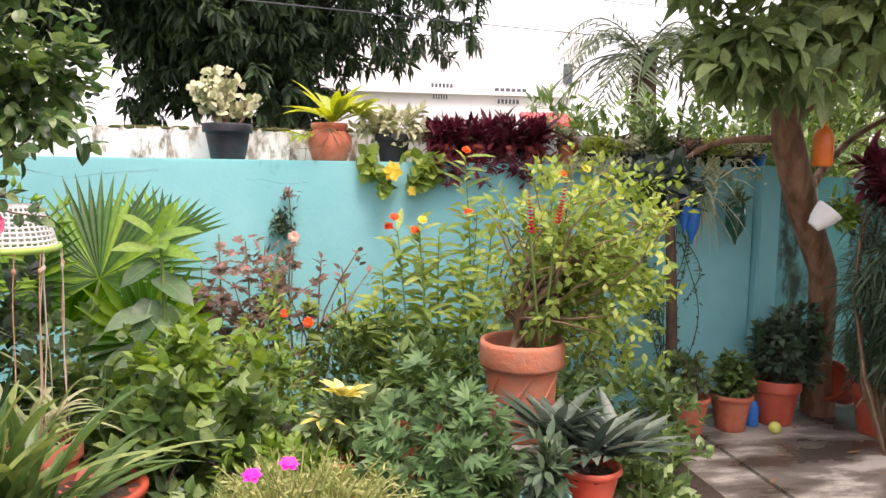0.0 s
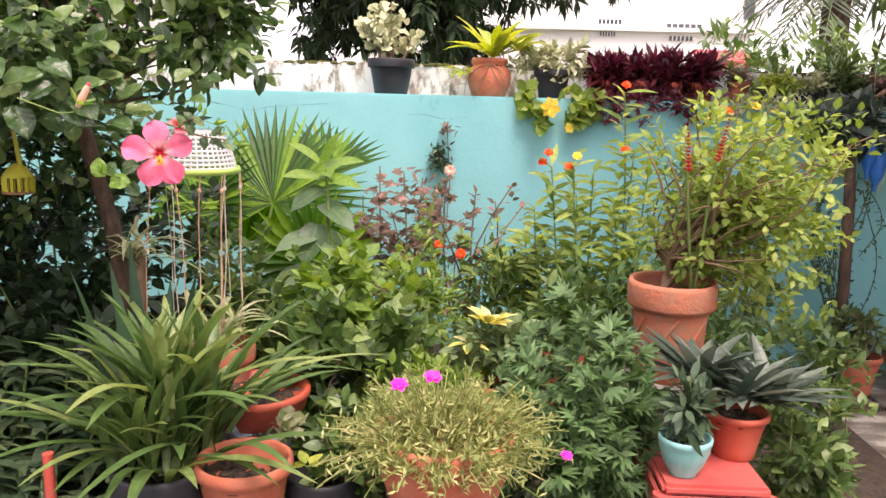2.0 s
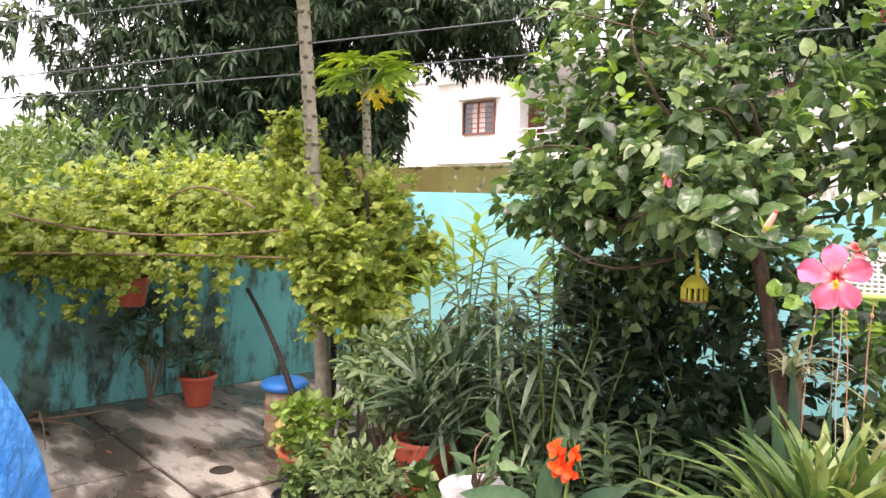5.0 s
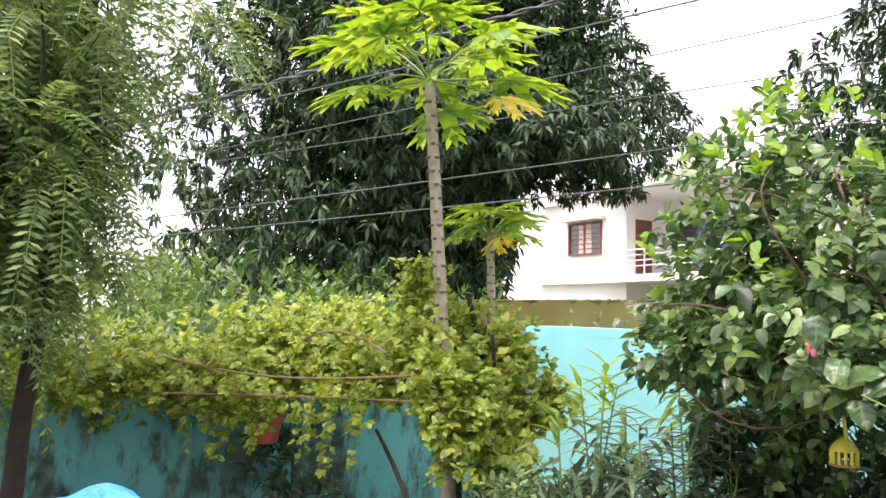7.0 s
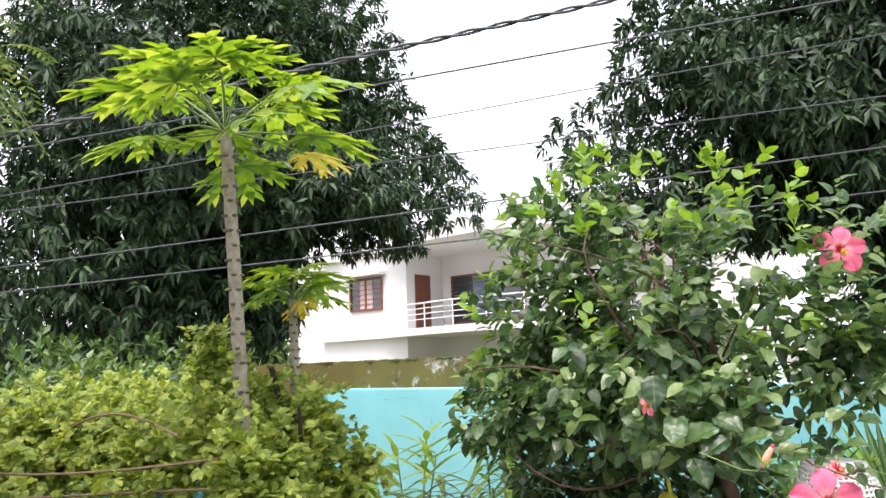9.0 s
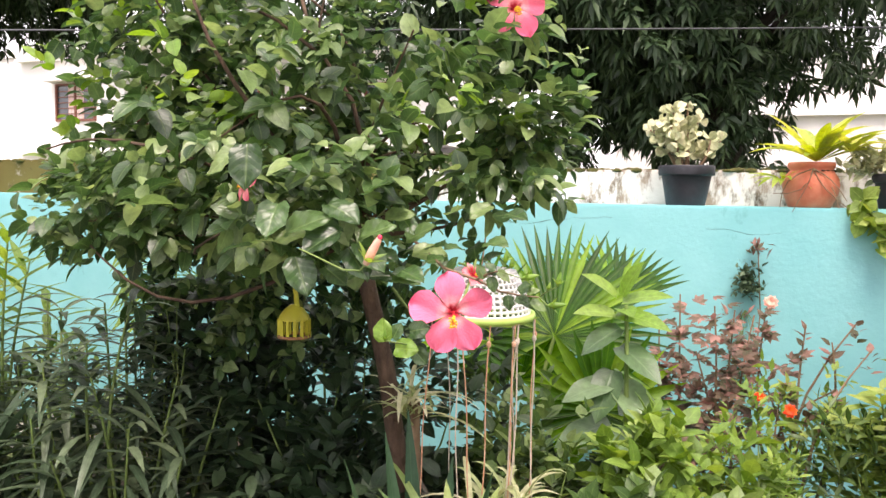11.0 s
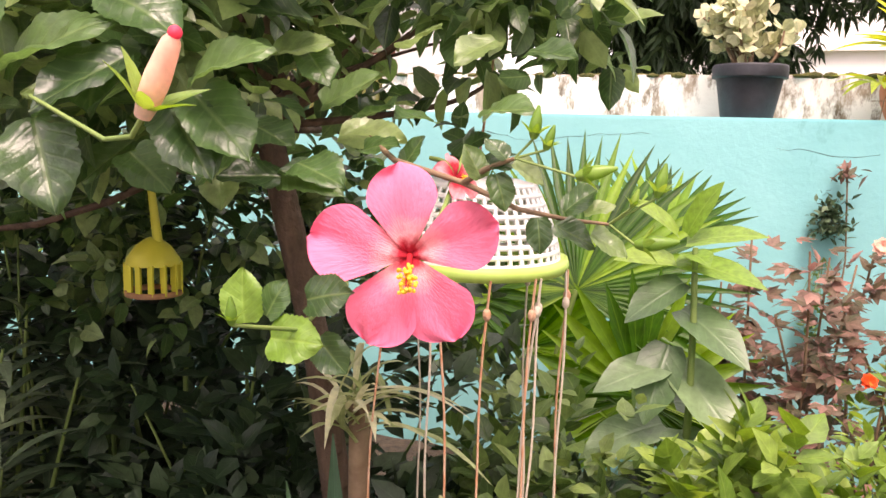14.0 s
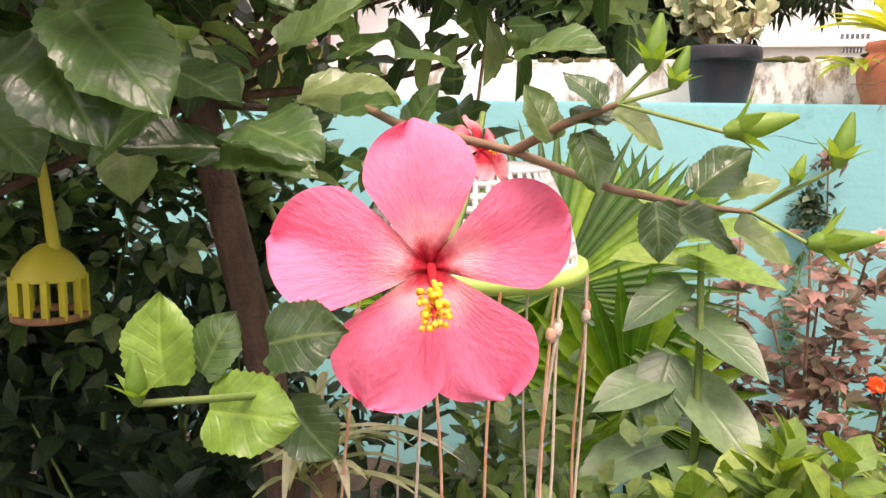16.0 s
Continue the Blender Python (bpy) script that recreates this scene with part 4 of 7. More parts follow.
bottle_planter((1.76, 4.24, 0.98), 0.055, 0.21, DARK_GREEN_PLASTIC, "dark green upturned bottle planter against the wall", True, L_PALE, 61)
bottle_planter((1.81, 3.6, 1.41), 0.046, 0.22, ORANGE_PLASTIC, "orange plastic bottle hung from the guava tree", False)
bottle_planter((1.40, 4.14, 1.05), 0.042, 0.24, BLUE_PLASTIC, "blue cut bottle planter hung beside a stem", True, L_FERN, 62)
bottle_planter((1.46, 4.16, 0.99), 0.042, 0.2, BLUE_PLASTIC, "blue bottle planter with trailing dark plant", True, L_FERN, 63)


def white_hanging_pot():
    t = thing("hanging_pot", (1.86, 3.68, 1.12), "tilted white hanging pot with trailing green plant", "hanging pot")
    pot_into(t, (1.84, 3.68, 1.12), 0.066, 0.115, WHITE_PLASTIC, "bowl", pose(0, 0, 0, 15, 38, 0))
    shrub_on(t, 66, (1.93, 3.67, 1.24), (1.99, 3.66, 1.2), (0.11, 0.09, 0.09), 45, L_LIME, 0.04, 0.018, 6, "ovate", stems=8, r0=0.002)
    part("string", hung((1.86, 3.68, 1.24), (1.88, 3.8, 1.62)), STRING, t)


white_hanging_pot()
bush(67, (2.22, 3.55, 0), (2.2, 3.5, 1.37), (0.27, 0.22, 0.17), 170, L_MAROON, 0.09, 0.03, "maroon-leaved cordyline bush by the guava tree", shape="lance", m=8, stems=10, stem_mat=STEM_BROWN, r0=0.012)
bush(68, (2.3, 3.52, 0), (2.28, 3.5, 0.82), (0.3, 0.28, 0.52), 800, L_FERN, 0.10, 0.007, "dark wispy pencil plant with thin drooping stems", shape="strap", m=8, stems=26, stem_mat=L_FERN, r0=0.005, spread=0.7, up=-0.2, curl=0.3, droop=0.3)


def climber_stem():
    rng = np.random.default_rng(71)
    t = thing("climbing_plant", (1.34, 4.12, 0), "slender trunk wrapped in dark trailing succulents", "climbing plant")
    part("trunk", Geo().tube([(1.34, 4.12, 0), (1.35, 4.12, 0.5), (1.33, 4.13, 0.95), (1.3, 4.15, 1.35)], [0.036, 0.03, 0.028, 0.02], 9), BARK, t)
    g = Geo()
    for k in range(16):
        a = rng.uniform(0, 6.28)
        x0, z0 = 1.34 + 0.13 * math.cos(a), rng.uniform(0.85, 1.1)
        s = np.linspace(0, 1, 26)[:, None]
        q = np.array([x0, 4.12 + 0.05 * math.sin(a), z0]) + np.concatenate([0.05 * np.sin(5 * s + a), 0.03 * np.cos(4 * s), -s * rng.uniform(0.35, 0.75)], 1)
        g.tube(q, 0.003, 4)
        D = unit(rng.normal(size=(26, 3)) + np.array([0, 0, -0.4]))
        blades(g, q, D, rng.normal(size=(26, 3)), 0.035, 0.014, 2, "ovate")
    part("trailing_leaves", g, L_FERN, t, kind="stuff")
    shrub_on(t, 72, (1.31, 4.14, 1.3), (1.25, 4.12, 1.32), (0.26, 0.16, 0.13), 70, L_RHOEO, 0.085, 0.045, 5, "ovate", stems=8, label="grey-green leaves at the top", name="top_leaves")
    shrub_on(t, 73, (1.5, 4.1, 1.33), (1.5, 4.12, 1.3), (0.1, 0.1, 0.1), 14, L_VARIEGATED, 0.2, 0.008, 6, "strap", stems=0, curl=0.5, name="grassy_tuft")


climber_stem()


# ---- pots and planters on the wall's ledge ----
LEDGE = 1.41


def jade_pot():
    c = (-1.0, 4.5, LEDGE)
    t = thing("potted_plant", c, "black plastic pot with grey-green jade plant", "potted plant", "pots on the wall")
    p = pot_into(t, c, 0.128, 0.185, BLACK_PLASTIC, "banded")
    rng = np.random.default_rng(81)
    root = np.array((c[0], c[1], LEDGE + 0.15))
    g, lv = Geo(), Geo()
    for k in range(15):
        a, r = rng.uniform(0, 6.28), 0.19 * math.sqrt(rng.random())
        e = root + np.array([math.cos(a) * r, math.sin(a) * r * 0.7, rng.uniform(0.2, 0.36) - 0.35 * r])
        q = bend(root + np.array([math.cos(a), math.sin(a), 0]) * 0.03, e, rng, 6, 0.05)
        g.tube(q, np.linspace(0.008, 0.004, 6), 5)
        for u in np.linspace(0.45, 1.0, 7):
            p0 = root + (e - root) * u
            D = unit(rng.normal(size=(3, 3)) + np.array([0, 0, 0.35]))
            blades(lv, np.repeat([p0], 3, 0), D, rng.normal(size=(3, 3)), 0.052 * rng.uniform(0.8, 1.25, 3), 0.042, 4, "spoon", 0.3, 0.1)
    part("stem_tangle", g, STEM_BROWN, t, kind="stuff")
    part("foliage", lv, L_JADE, t)


jade_pot()


def rosette(t, c, n, L, W, mat, seed, up=0.55, curl=0.25, name="leaf", shape="strap", fold=0.35, single=True):
    """Arching leaves from one heart; each leaf is a part."""
    rng = np.random.default_rng(seed)
    joined = Geo()
    for k in range(n):
        a = k * 2.4 + rng.uniform(-0.3, 0.3)
        e = up + rng.uniform(-0.35, 0.4)
        D = np.array([[math.cos(a) * math.cos(e), math.sin(a) * math.cos(e), math.sin(e)]])
        g = Geo() if single else joined
        blades(g, [np.asarray(c) + D[0] * 0.01], D, [[-D[0][0] * 0.4, -D[0][1] * 0.4, 1.0]], L * rng.uniform(0.7, 1.15), W * rng.uniform(0.8, 1.15), 6, shape, fold, 0.05, curl * rng.uniform(0.5, 1.3))
        if single:
            part(name, g, mat, t)
    if not single:
        part(name, joined, mat, t)


def urn_pot():
    c = (-0.47, 4.5, LEDGE)
    t = thing("potted_plant", c, "round orange clay urn with yellow-green rosette plant", "potted plant", "pots on the wall")
    pot_into(t, c, 0.118, 0.2, ORANGE_CLAY, "urn")
    rosette(t, (c[0] + 0.02, c[1], LEDGE + 0.2), 26, 0.34, 0.06, L_BROM, 83, 0.75, 0.3, shape="lance")
    rosette(t, (c[0] - 0.12, c[1] - 0.03, LEDGE + 0.12), 14, 0.16, 0.035, L_BROM, 84, 0.2, 0.35, "low_leaves", "lance", single=False)
    rosette(t, (c[0] + 0.15, c[1] - 0.03, LEDGE + 0.24), 12, 0.19, 0.045, L_BROM, 85, 0.6, 0.3, "upper_leaves", "lance", single=False)
    rng = np.random.default_rng(86)
    part("dry_roots", branches(Geo(), rng, (c[0], c[1] - 0.1, LEDGE + 0.17), [(c[0] + x, c[1] - 0.14, LEDGE + z) for x, z in ((-0.13, 0.0), (-0.08, -0.02), (0.13, 0.03), (0.16, -0.02), (-0.16, 0.06), (0.1, 0.0))], 0.003, 0.0015), STEM_BROWN, t, kind="stuff")


urn_pot()


def ledge_pot(x, mat, r, h, label, seed, leaf, cr, n, L, W, shape="ovate", m=7, prof="banded", y=4.5):
    t = thing("potted_plant", (x, y, LEDGE), label, "potted plant", "pots on the wall")
    pot_into(t, (x, y, LEDGE), r, h, mat, prof)
    shrub_on(t, seed, (x, y, LEDGE + h * 0.8), (x, y, LEDGE + h + cr[2] * 0.45), cr, n, leaf, L, W, m, shape, stems=10, r0=0.004)
    return t


ledge_pot(-0.13, BLACK_PLASTIC, 0.1, 0.15, "black plastic pot with pale yellowish shrub", 87, L_JADE, (0.2, 0.14, 0.12), 75, 0.055, 0.026)
for x, s in ((0.16, 88), (0.33, 89), (0.50, 90), (0.66, 91)):
    ledge_pot(x, RED_PLASTIC, 0.075, 0.1, "small pot of upright maroon leaves on the wall", s, L_MAROON, (0.12, 0.11, 0.09), 60, 0.085, 0.022, "lance", 8)
ledge_pot(0.86, TERRACOTTA, 0.06, 0.11, "small red clay pot with pinkish succulent", 92, L_COLEUS, (0.09, 0.08, 0.05), 40, 0.03, 0.02)
for x, s, lf in ((1.03, 93, L_VINE), (1.22, 94, L_JADE), (1.40, 95, L_PALE), (1.58, 96, L_COLEUS), (1.76, 97, L_VINE), (1.93, 98, L_JADE)):
    ledge_pot(x, BLACK_PLASTIC, 0.075, 0.07, "low tray of mixed trailing succulents on the wall", s, lf, (0.13, 0.13, 0.075), 75, 0.034, 0.02)
ledge_pot(1.36, BLUE_PLASTIC, 0.055, 0.1, "small blue plastic pot on the wall", 99, L_MID, (0.09, 0.08, 0.1), 26, 0.1, 0.012, "strap")
ledge_pot(2.04, BLUE_PLASTIC, 0.045, 0.08, "small blue pot at the end of the wall", 100, L_MID, (0.06, 0.06, 0.06), 20, 0.05, 0.012, "strap")


def trailing(seed, x0, x1, label, mat, n, drop, L, W):
    rng = np.random.default_rng(seed)
    t = thing("trailing_plant", ((x0 + x1) / 2, 4.36, LEDGE), label, "trailing plant")
    g = Geo()
    for _ in range(n):
        x, d = rng.uniform(x0, x1), drop * rng.uniform(0.3, 1.0)
        s = np.linspace(0, 1, 14)[:, None]
        q = np.array([x, 4.42, LEDGE + 0.03]) + np.concatenate([0.05 * np.sin(4 * s + x * 9), -0.09 * np.minimum(1, 3 * s) - 0.01 * s, 0.03 * np.sin(np.pi * np.minimum(1, 3 * s)) - d * s], 1)
        g.tube(q, 0.0025, 4)
        D = unit(rng.normal(size=(14, 3)) + np.array([0, -0.8, -0.1]))
        blades(g, q, D, rng.normal(size=(14, 3)) + np.array([0, -0.5, 1]), L, W, 3, "ovate")
    part("trailing_growth", g, mat, t, kind="stuff")
    return t


trailing(101, 0.75, 1.95, "thin succulent trails hanging over the wall", L_JADE, 46, 0.16, 0.028, 0.014)
sq = trailing(102, -0.28, 0.06, "squash vine with yellow flower over the wall", L_BUSH, 7, 0.2, 0.085, 0.07)
daisy(sq, (-0.155, 4.26, 1.36), 0.055, P_YELLOW, 103, (0, -1, 0.1), 1, 6)
daisy(sq, (-0.05, 4.28, 1.26), 0.03, P_YELLOW, 104, (0.2, -1, 0), 1, 6)
trailing(105, 0.1, 0.75, "dark maroon leaves trailing over the wall", L_MAROON, 16, 0.16, 0.06, 0.02)


def wall_plant():
    rng = np.random.default_rng(107)
    t = thing("wall_plant", (-0.72, 4.33, 0.9), "scrubby weed growing from the teal wall", "plant")
    shrub_on(t, 107, (-0.72, 4.36, 1.05), (-0.72, 4.31, 1.1), (0.07, 0.04, 0.1), 55, L_FERN, 0.028, 0.015, 5, stems=8, r0=0.002)
    shrub_on(t, 108, (-0.72, 4.36, 0.95), (-0.74, 4.32, 0.72), (0.06, 0.03, 0.2), 40, L_MID, 0.026, 0.014, 4, stems=8, r0=0.002, name="lower_leaves")
    part("stem", Geo().tube([(-0.68, 4.33, 0.6), (-0.66, 4.32, 0.95), (-0.68, 4.32, 1.22)], 0.003, 5), STEM_BROWN, t)
    shrub_on(t, 109, (-0.68, 4.32, 1.2), (-0.68, 4.31, 1.25), (0.04, 0.03, 0.03), 6, L_COLEUS, 0.04, 0.018, 4, stems=0, name="tip_leaves")


wall_plant()


# ---- fan palm, broad leaves and dusky shrub ----
def fan_palm():
    t = thing("fan_palm", (-1.42, 3.5, 0), "fan palm with pleated bright green leaves", "palm")
    rng = np.random.default_rng(111)
    fans = [((-1.41, 3.58, 0.91), (0.05, -0.85, 0.5), 0.50, 44, -125, 125), ((-1.22, 3.8, 1.0), (0.25, -0.55, 0.8), 0.44, 26, -65, 80),
            ((-1.55, 3.62, 0.72), (-0.3, -0.8, 0.45), 0.42, 30, -110, 110), ((-1.22, 3.5, 0.66), (0.3, -0.9, 0.1), 0.36, 26, -150, 150), ((-1.75, 3.6, 0.86), (-0.45, -0.75, 0.4), 0.42, 30, -110, 110)]
    for c, face, R, n, a0, a1 in fans:
        c, f = np.array(c), unit(np.array(face, float))
        e1 = unit(np.cross([0, 0, 1.0], f))
        e2 = np.cross(f, e1)
        ang = np.radians(np.linspace(a0, a1, n)) + np.pi / 2
        D = np.cos(ang)[:, None] * e1 + np.sin(ang)[:, None] * e2 + 0.12 * f
        N = np.repeat([f], n, 0)
        g = Geo()
        ln = R * (0.86 + 0.14 * np.cos(np.radians(np.linspace(a0, a1, n)))) * rng.uniform(0.94, 1.05, n)
        wd = R * 0.62 * np.radians((a1 - a0) / n)
        blades(g, np.repeat([c], n, 0), D, N, ln, wd * 1.02, 8, "fan", 0.7, 0.03, 0.06)
        fr = part("frond", g, L_PALM, t)
        part("leaf_stalk", Geo().tube(bend((-1.42, 3.52, 0.15), c, rng, 6, 0.04), np.linspace(0.014, 0.008, 6), 6), STEM, fr)
    part("crownshaft", Geo().tube([(-1.42, 3.52, 0), (-1.42, 3.52, 0.3)], [0.05, 0.035], 9), STEM_BROWN, t)


fan_palm()


def broad_leaf_plant():
    t = thing("broad_leaf_plant", (-1.12, 3.25, 0), "stemmy plant with large pointed grey-green leaves", "plant")
    rng = np.random.default_rng(115)
    top = np.array((-1.1, 3.2, 1.1))
    part("stem", Geo().tube(bend((-1.12, 3.25, 0), top, rng, 7, 0.02), np.linspace(0.012, 0.006, 7), 7), STEM, t)
    spec = [((-1.14, 3.22, 0.88), (-0.15, -0.5, -0.55), 0.17, 0.1), ((-1.12, 3.22, 0.84), (0.55, -0.5, -0.35), 0.22, 0.11), ((-1.14, 3.2, 0.84), (-0.7, -0.5, -0.1), 0.17, 0.09), ((-1.12, 3.22, 0.96), (0.6, -0.5, -0.2), 0.19, 0.09), ((-1.14, 3.22, 0.7), (-0.65, -0.5, -0.1), 0.2, 0.1), ((-1.1, 3.2, 0.7), (0.2, -0.6, -0.2), 0.16, 0.1),
            ((-1.12, 3.23, 0.75), (0.75, 0.2, 0.0), 0.2, 0.1), ((-1.12, 3.22, 1.02), (-0.6, -0.5, -0.3), 0.15, 0.08), ((-1.14, 3.22, 0.58), (0.6, -0.5, 0.0), 0.18, 0.09),
            ((-1.14, 3.24, 1.06), (0.8, -0.4, 0.05), 0.2, 0.07), ((-1.14, 3.24, 1.06), (-0.6, -0.5, 0.2), 0.15, 0.065), ((-1.12, 3.26, 1.1), (0.75, -0.2, 0.3), 0.17, 0.06), ((-1.14, 3.25, 1.12), (-0.5, -0.4, 0.55), 0.15, 0.055), ((-1.12, 3.26, 1.12), (0.3, -0.2, 0.75), 0.15, 0.055), ((-1.12, 3.24, 1.08), (0.3, -0.8, 0.15), 0.14, 0.06)]
    for k, (p, d, L, W) in enumerate(spec):
        g = Geo()
        blades(g, [p], [d], [(0.05, -0.55, 0.9)], L, W, 9, "heart", 0.25, 0.12, 0.1)
        part("leaf", g, L_HIB_YOUNG if p[2] > 1.04 else L_BROAD, t)


broad_leaf_plant()


def maple_leaves(geo, rng, T, A, m, L):
    """Lobed leaves: five pointed lobes from one stalk."""
    k = len(T)
    for lobe, sc in ((-1.25, 0.6), (-0.6, 0.85), (0, 1.0), (0.6, 0.85), (1.25, 0.6)):
        r2 = np.random.default_rng(991)
        TT, AA = np.repeat(T, m, 0), np.repeat(A, m, 0)
        side = unit(np.cross(AA, r2.normal(size=(k * m, 3)) + 0.01))
        D0 = unit(AA * 0.25 + side)
        N0 = unit(np.array([0, -0.45, 1.0]) + 0.35 * r2.normal(size=(k * m, 3)))
        S0 = unit(np.cross(D0, N0))
        D = D0 * math.cos(lobe) + S0 * math.sin(lobe)
        P = TT + side * (0.03 + 0.06 * r2.random((k * m, 1))) - AA * (0.12 * r2.random((k * m, 1)))
        blades(geo, P, D, N0, L * sc, L * 0.48 * sc, 2, "ovate", 0.15, 0.15)
    return geo


def dusky_shrub():
    t = thing("coleus_shrub", (-0.88, 3.72, 0), "dusky pink and bronze lobed-leaf shrub", "shrub")
    rng = np.random.default_rng(117)
    g, st = Geo(), Geo()
    for x in (-1.12, -1.04, -0.97, -0.9, -0.84, -0.77, -0.7):
        top = np.array((x, 3.72 + rng.uniform(-0.12, 0.12), rng.uniform(0.8, 1.16)))
        st.tube(bend((x * 0.6 - 0.35, 3.72, 0), top, rng, 6, 0.03), np.linspace(0.006, 0.003, 6), 5)
        zs = np.linspace(0.45, top[2], 11)
        T = np.stack([x + 0.05 * rng.normal(size=11), top[1] + 0.05 * rng.normal(size=11), zs], 1)
        maple_leaves(g, rng, T, np.tile([0, 0, 1.0], (11, 1)) + 0.35 * rng.normal(size=(11, 3)), 7, 0.055)
    part("foliage", g, L_COLEUS, t)
    part("stem_tangle", st, STEM_BROWN, t, kind="stuff")


dusky_shrub()


def rose_bush():
    t = thing("rose_bush", (-0.52, 3.85, 0), "leggy rose bush with reddish tips and coral buds", "rose bush")
    rng = np.random.default_rng(119)
    tips = [(-0.66, 3.85, 1.02), (-0.52, 3.85, 0.98), (-0.43, 3.85, 0.92), (-0.35, 3.85, 1.0), (-0.6, 3.8, 0.72), (-0.5, 3.78, 0.68), (-0.3, 3.85, 0.9), (-0.7, 3.85, 0.85), (-0.42, 3.8, 0.75)]
    part("stem_tangle", branches(Geo(), rng, (-0.52, 3.86, 0), tips, 0.008, 0.003, 6, 0.08, 7), STEM_BROWN, t, kind="stuff")
    T = np.array(tips)
    part("young_leaves", leafy(Geo(), rng, T, np.tile([0, -0.2, 1.0], (len(T), 1)), 7, 0.045, 0.024, 1.1, 0.09), L_COLEUS, t, kind="stuff")
    T2, A2 = twigs(rng, (-0.5, 3.82, 0.62), (0.22, 0.1, 0.28), 42, 0.2, 0.2)
    part("foliage", leafy(Geo(), rng, T2, A2, 5, 0.05, 0.028, 1.0, 0.06), L_BUSH, t)
    daisy(t, (-0.645, 3.82, 1.06), 0.028, P_BLUSH, 1, (0, -1, 0.4))
    daisy(t, (-0.58, 3.6, 0.71), 0.026, P_ORANGE, 2)
    daisy(t, (-0.68, 3.6, 0.75), 0.022, P_ORANGE, 3)


rose_bush()


def milkweed():
    t = thing("milkweed", (-0.02, 3.4, 0), "tall slender milkweed stems with orange flower clusters", "flowering plant")
    rng = np.random.default_rng(121)
    st, g = Geo(), Geo()
    tops = [(-0.22, 3.4, 1.12), (-0.14, 3.35, 1.16), (-0.05, 3.4, 1.1), (0.05, 3.38, 1.42), (0.1, 3.36, 1.2), (-0.28, 3.42, 0.95), (0.17, 3.4, 1.1), (-0.1, 3.5, 1.0), (0.02, 3.3, 1.0), (-0.35, 3.6, 0.7), (-0.3, 3.65, 0.8), (-0.42, 3.7, 0.7), (0.45, 3.2, 1.3), (0.4, 3.3, 1.32)]
    for q in tops:
        line = bend((q[0] * 0.6 + 0.02, q[1], 0), q, rng, 9, 0.02)
        st.tube(line, np.linspace(0.0055, 0.003, 9), 5)
        zs = np.linspace(0.3, 1.0, 64)[:, None]
        P = np.array([q[0] * 0.6 + 0.02, q[1], 0]) + (np.array(q) - np.array([q[0] * 0.6 + 0.02, q[1], 0])) * zs
        a = np.arange(64) * 2.4
        D = np.stack([np.cos(a), np.sin(a), np.full(64, 0.45)], 1) + 0.3 * rng.normal(size=(64, 3))
        blades(g, P, D, np.tile([0, -0.5, 1.0], (64, 1)), rng.uniform(0.06, 0.14, 64), 0.03, 3, "lance", 0.25, 0.2)
    part("stem_tangle", st, STEM, t, kind="stuff")
    part("foliage", g, L_BUSH, t)
    for k, c in enumerate([(0.05, 3.36, 1.45), (0.06, 3.34, 1.2), (0.42, 3.25, 1.36), (0.34, 3.28, 1.33), (0.5, 3.2, 1.38), (-0.26, 3.36, 1.14), (-0.16, 3.32, 1.13), (-0.13, 3.32, 1.17), (-0.24, 3.34, 1.18)]):
        daisy(t, c, 0.021, P_YELLOW if k in (3, 4, 7) else P_ORANGE, 130 + k, (0, -0.8, 0.8), 2, 8)


milkweed()


def celosia():
    t = thing("celosia", (0.16, 2.63, 0.76), "celosia with two upright crimson flower spikes", "flowering plant")
    rng = np.random.default_rng(141)
    for k, (x, z) in enumerate(((0.08, 1.33), (0.16, 1.36))):
        part("stem", Geo().tube([(0.16, 2.63, 0.76), (x - 0.005, 2.5, z - 0.15)], 0.005, 5), STEM, t)
        zz = np.repeat(np.linspace(0, 1, 16), 7)
        a = np.arange(len(zz)) * 2.4
        P = np.stack([x + 0.03 * zz * (1 if k else -0.5), np.full(len(zz), 2.5), z - 0.15 + zz * 0.16], 1)
        D = np.stack([np.cos(a), np.sin(a), np.full(len(zz), 0.8)], 1)
        part("flower_spike", blades(Geo(), P, D, np.tile([0, 0, 1.0], (len(zz), 1)), 0.022 * (1.1 - zz), 0.009, 2, "ovate"), P_RED, t)


celosia()


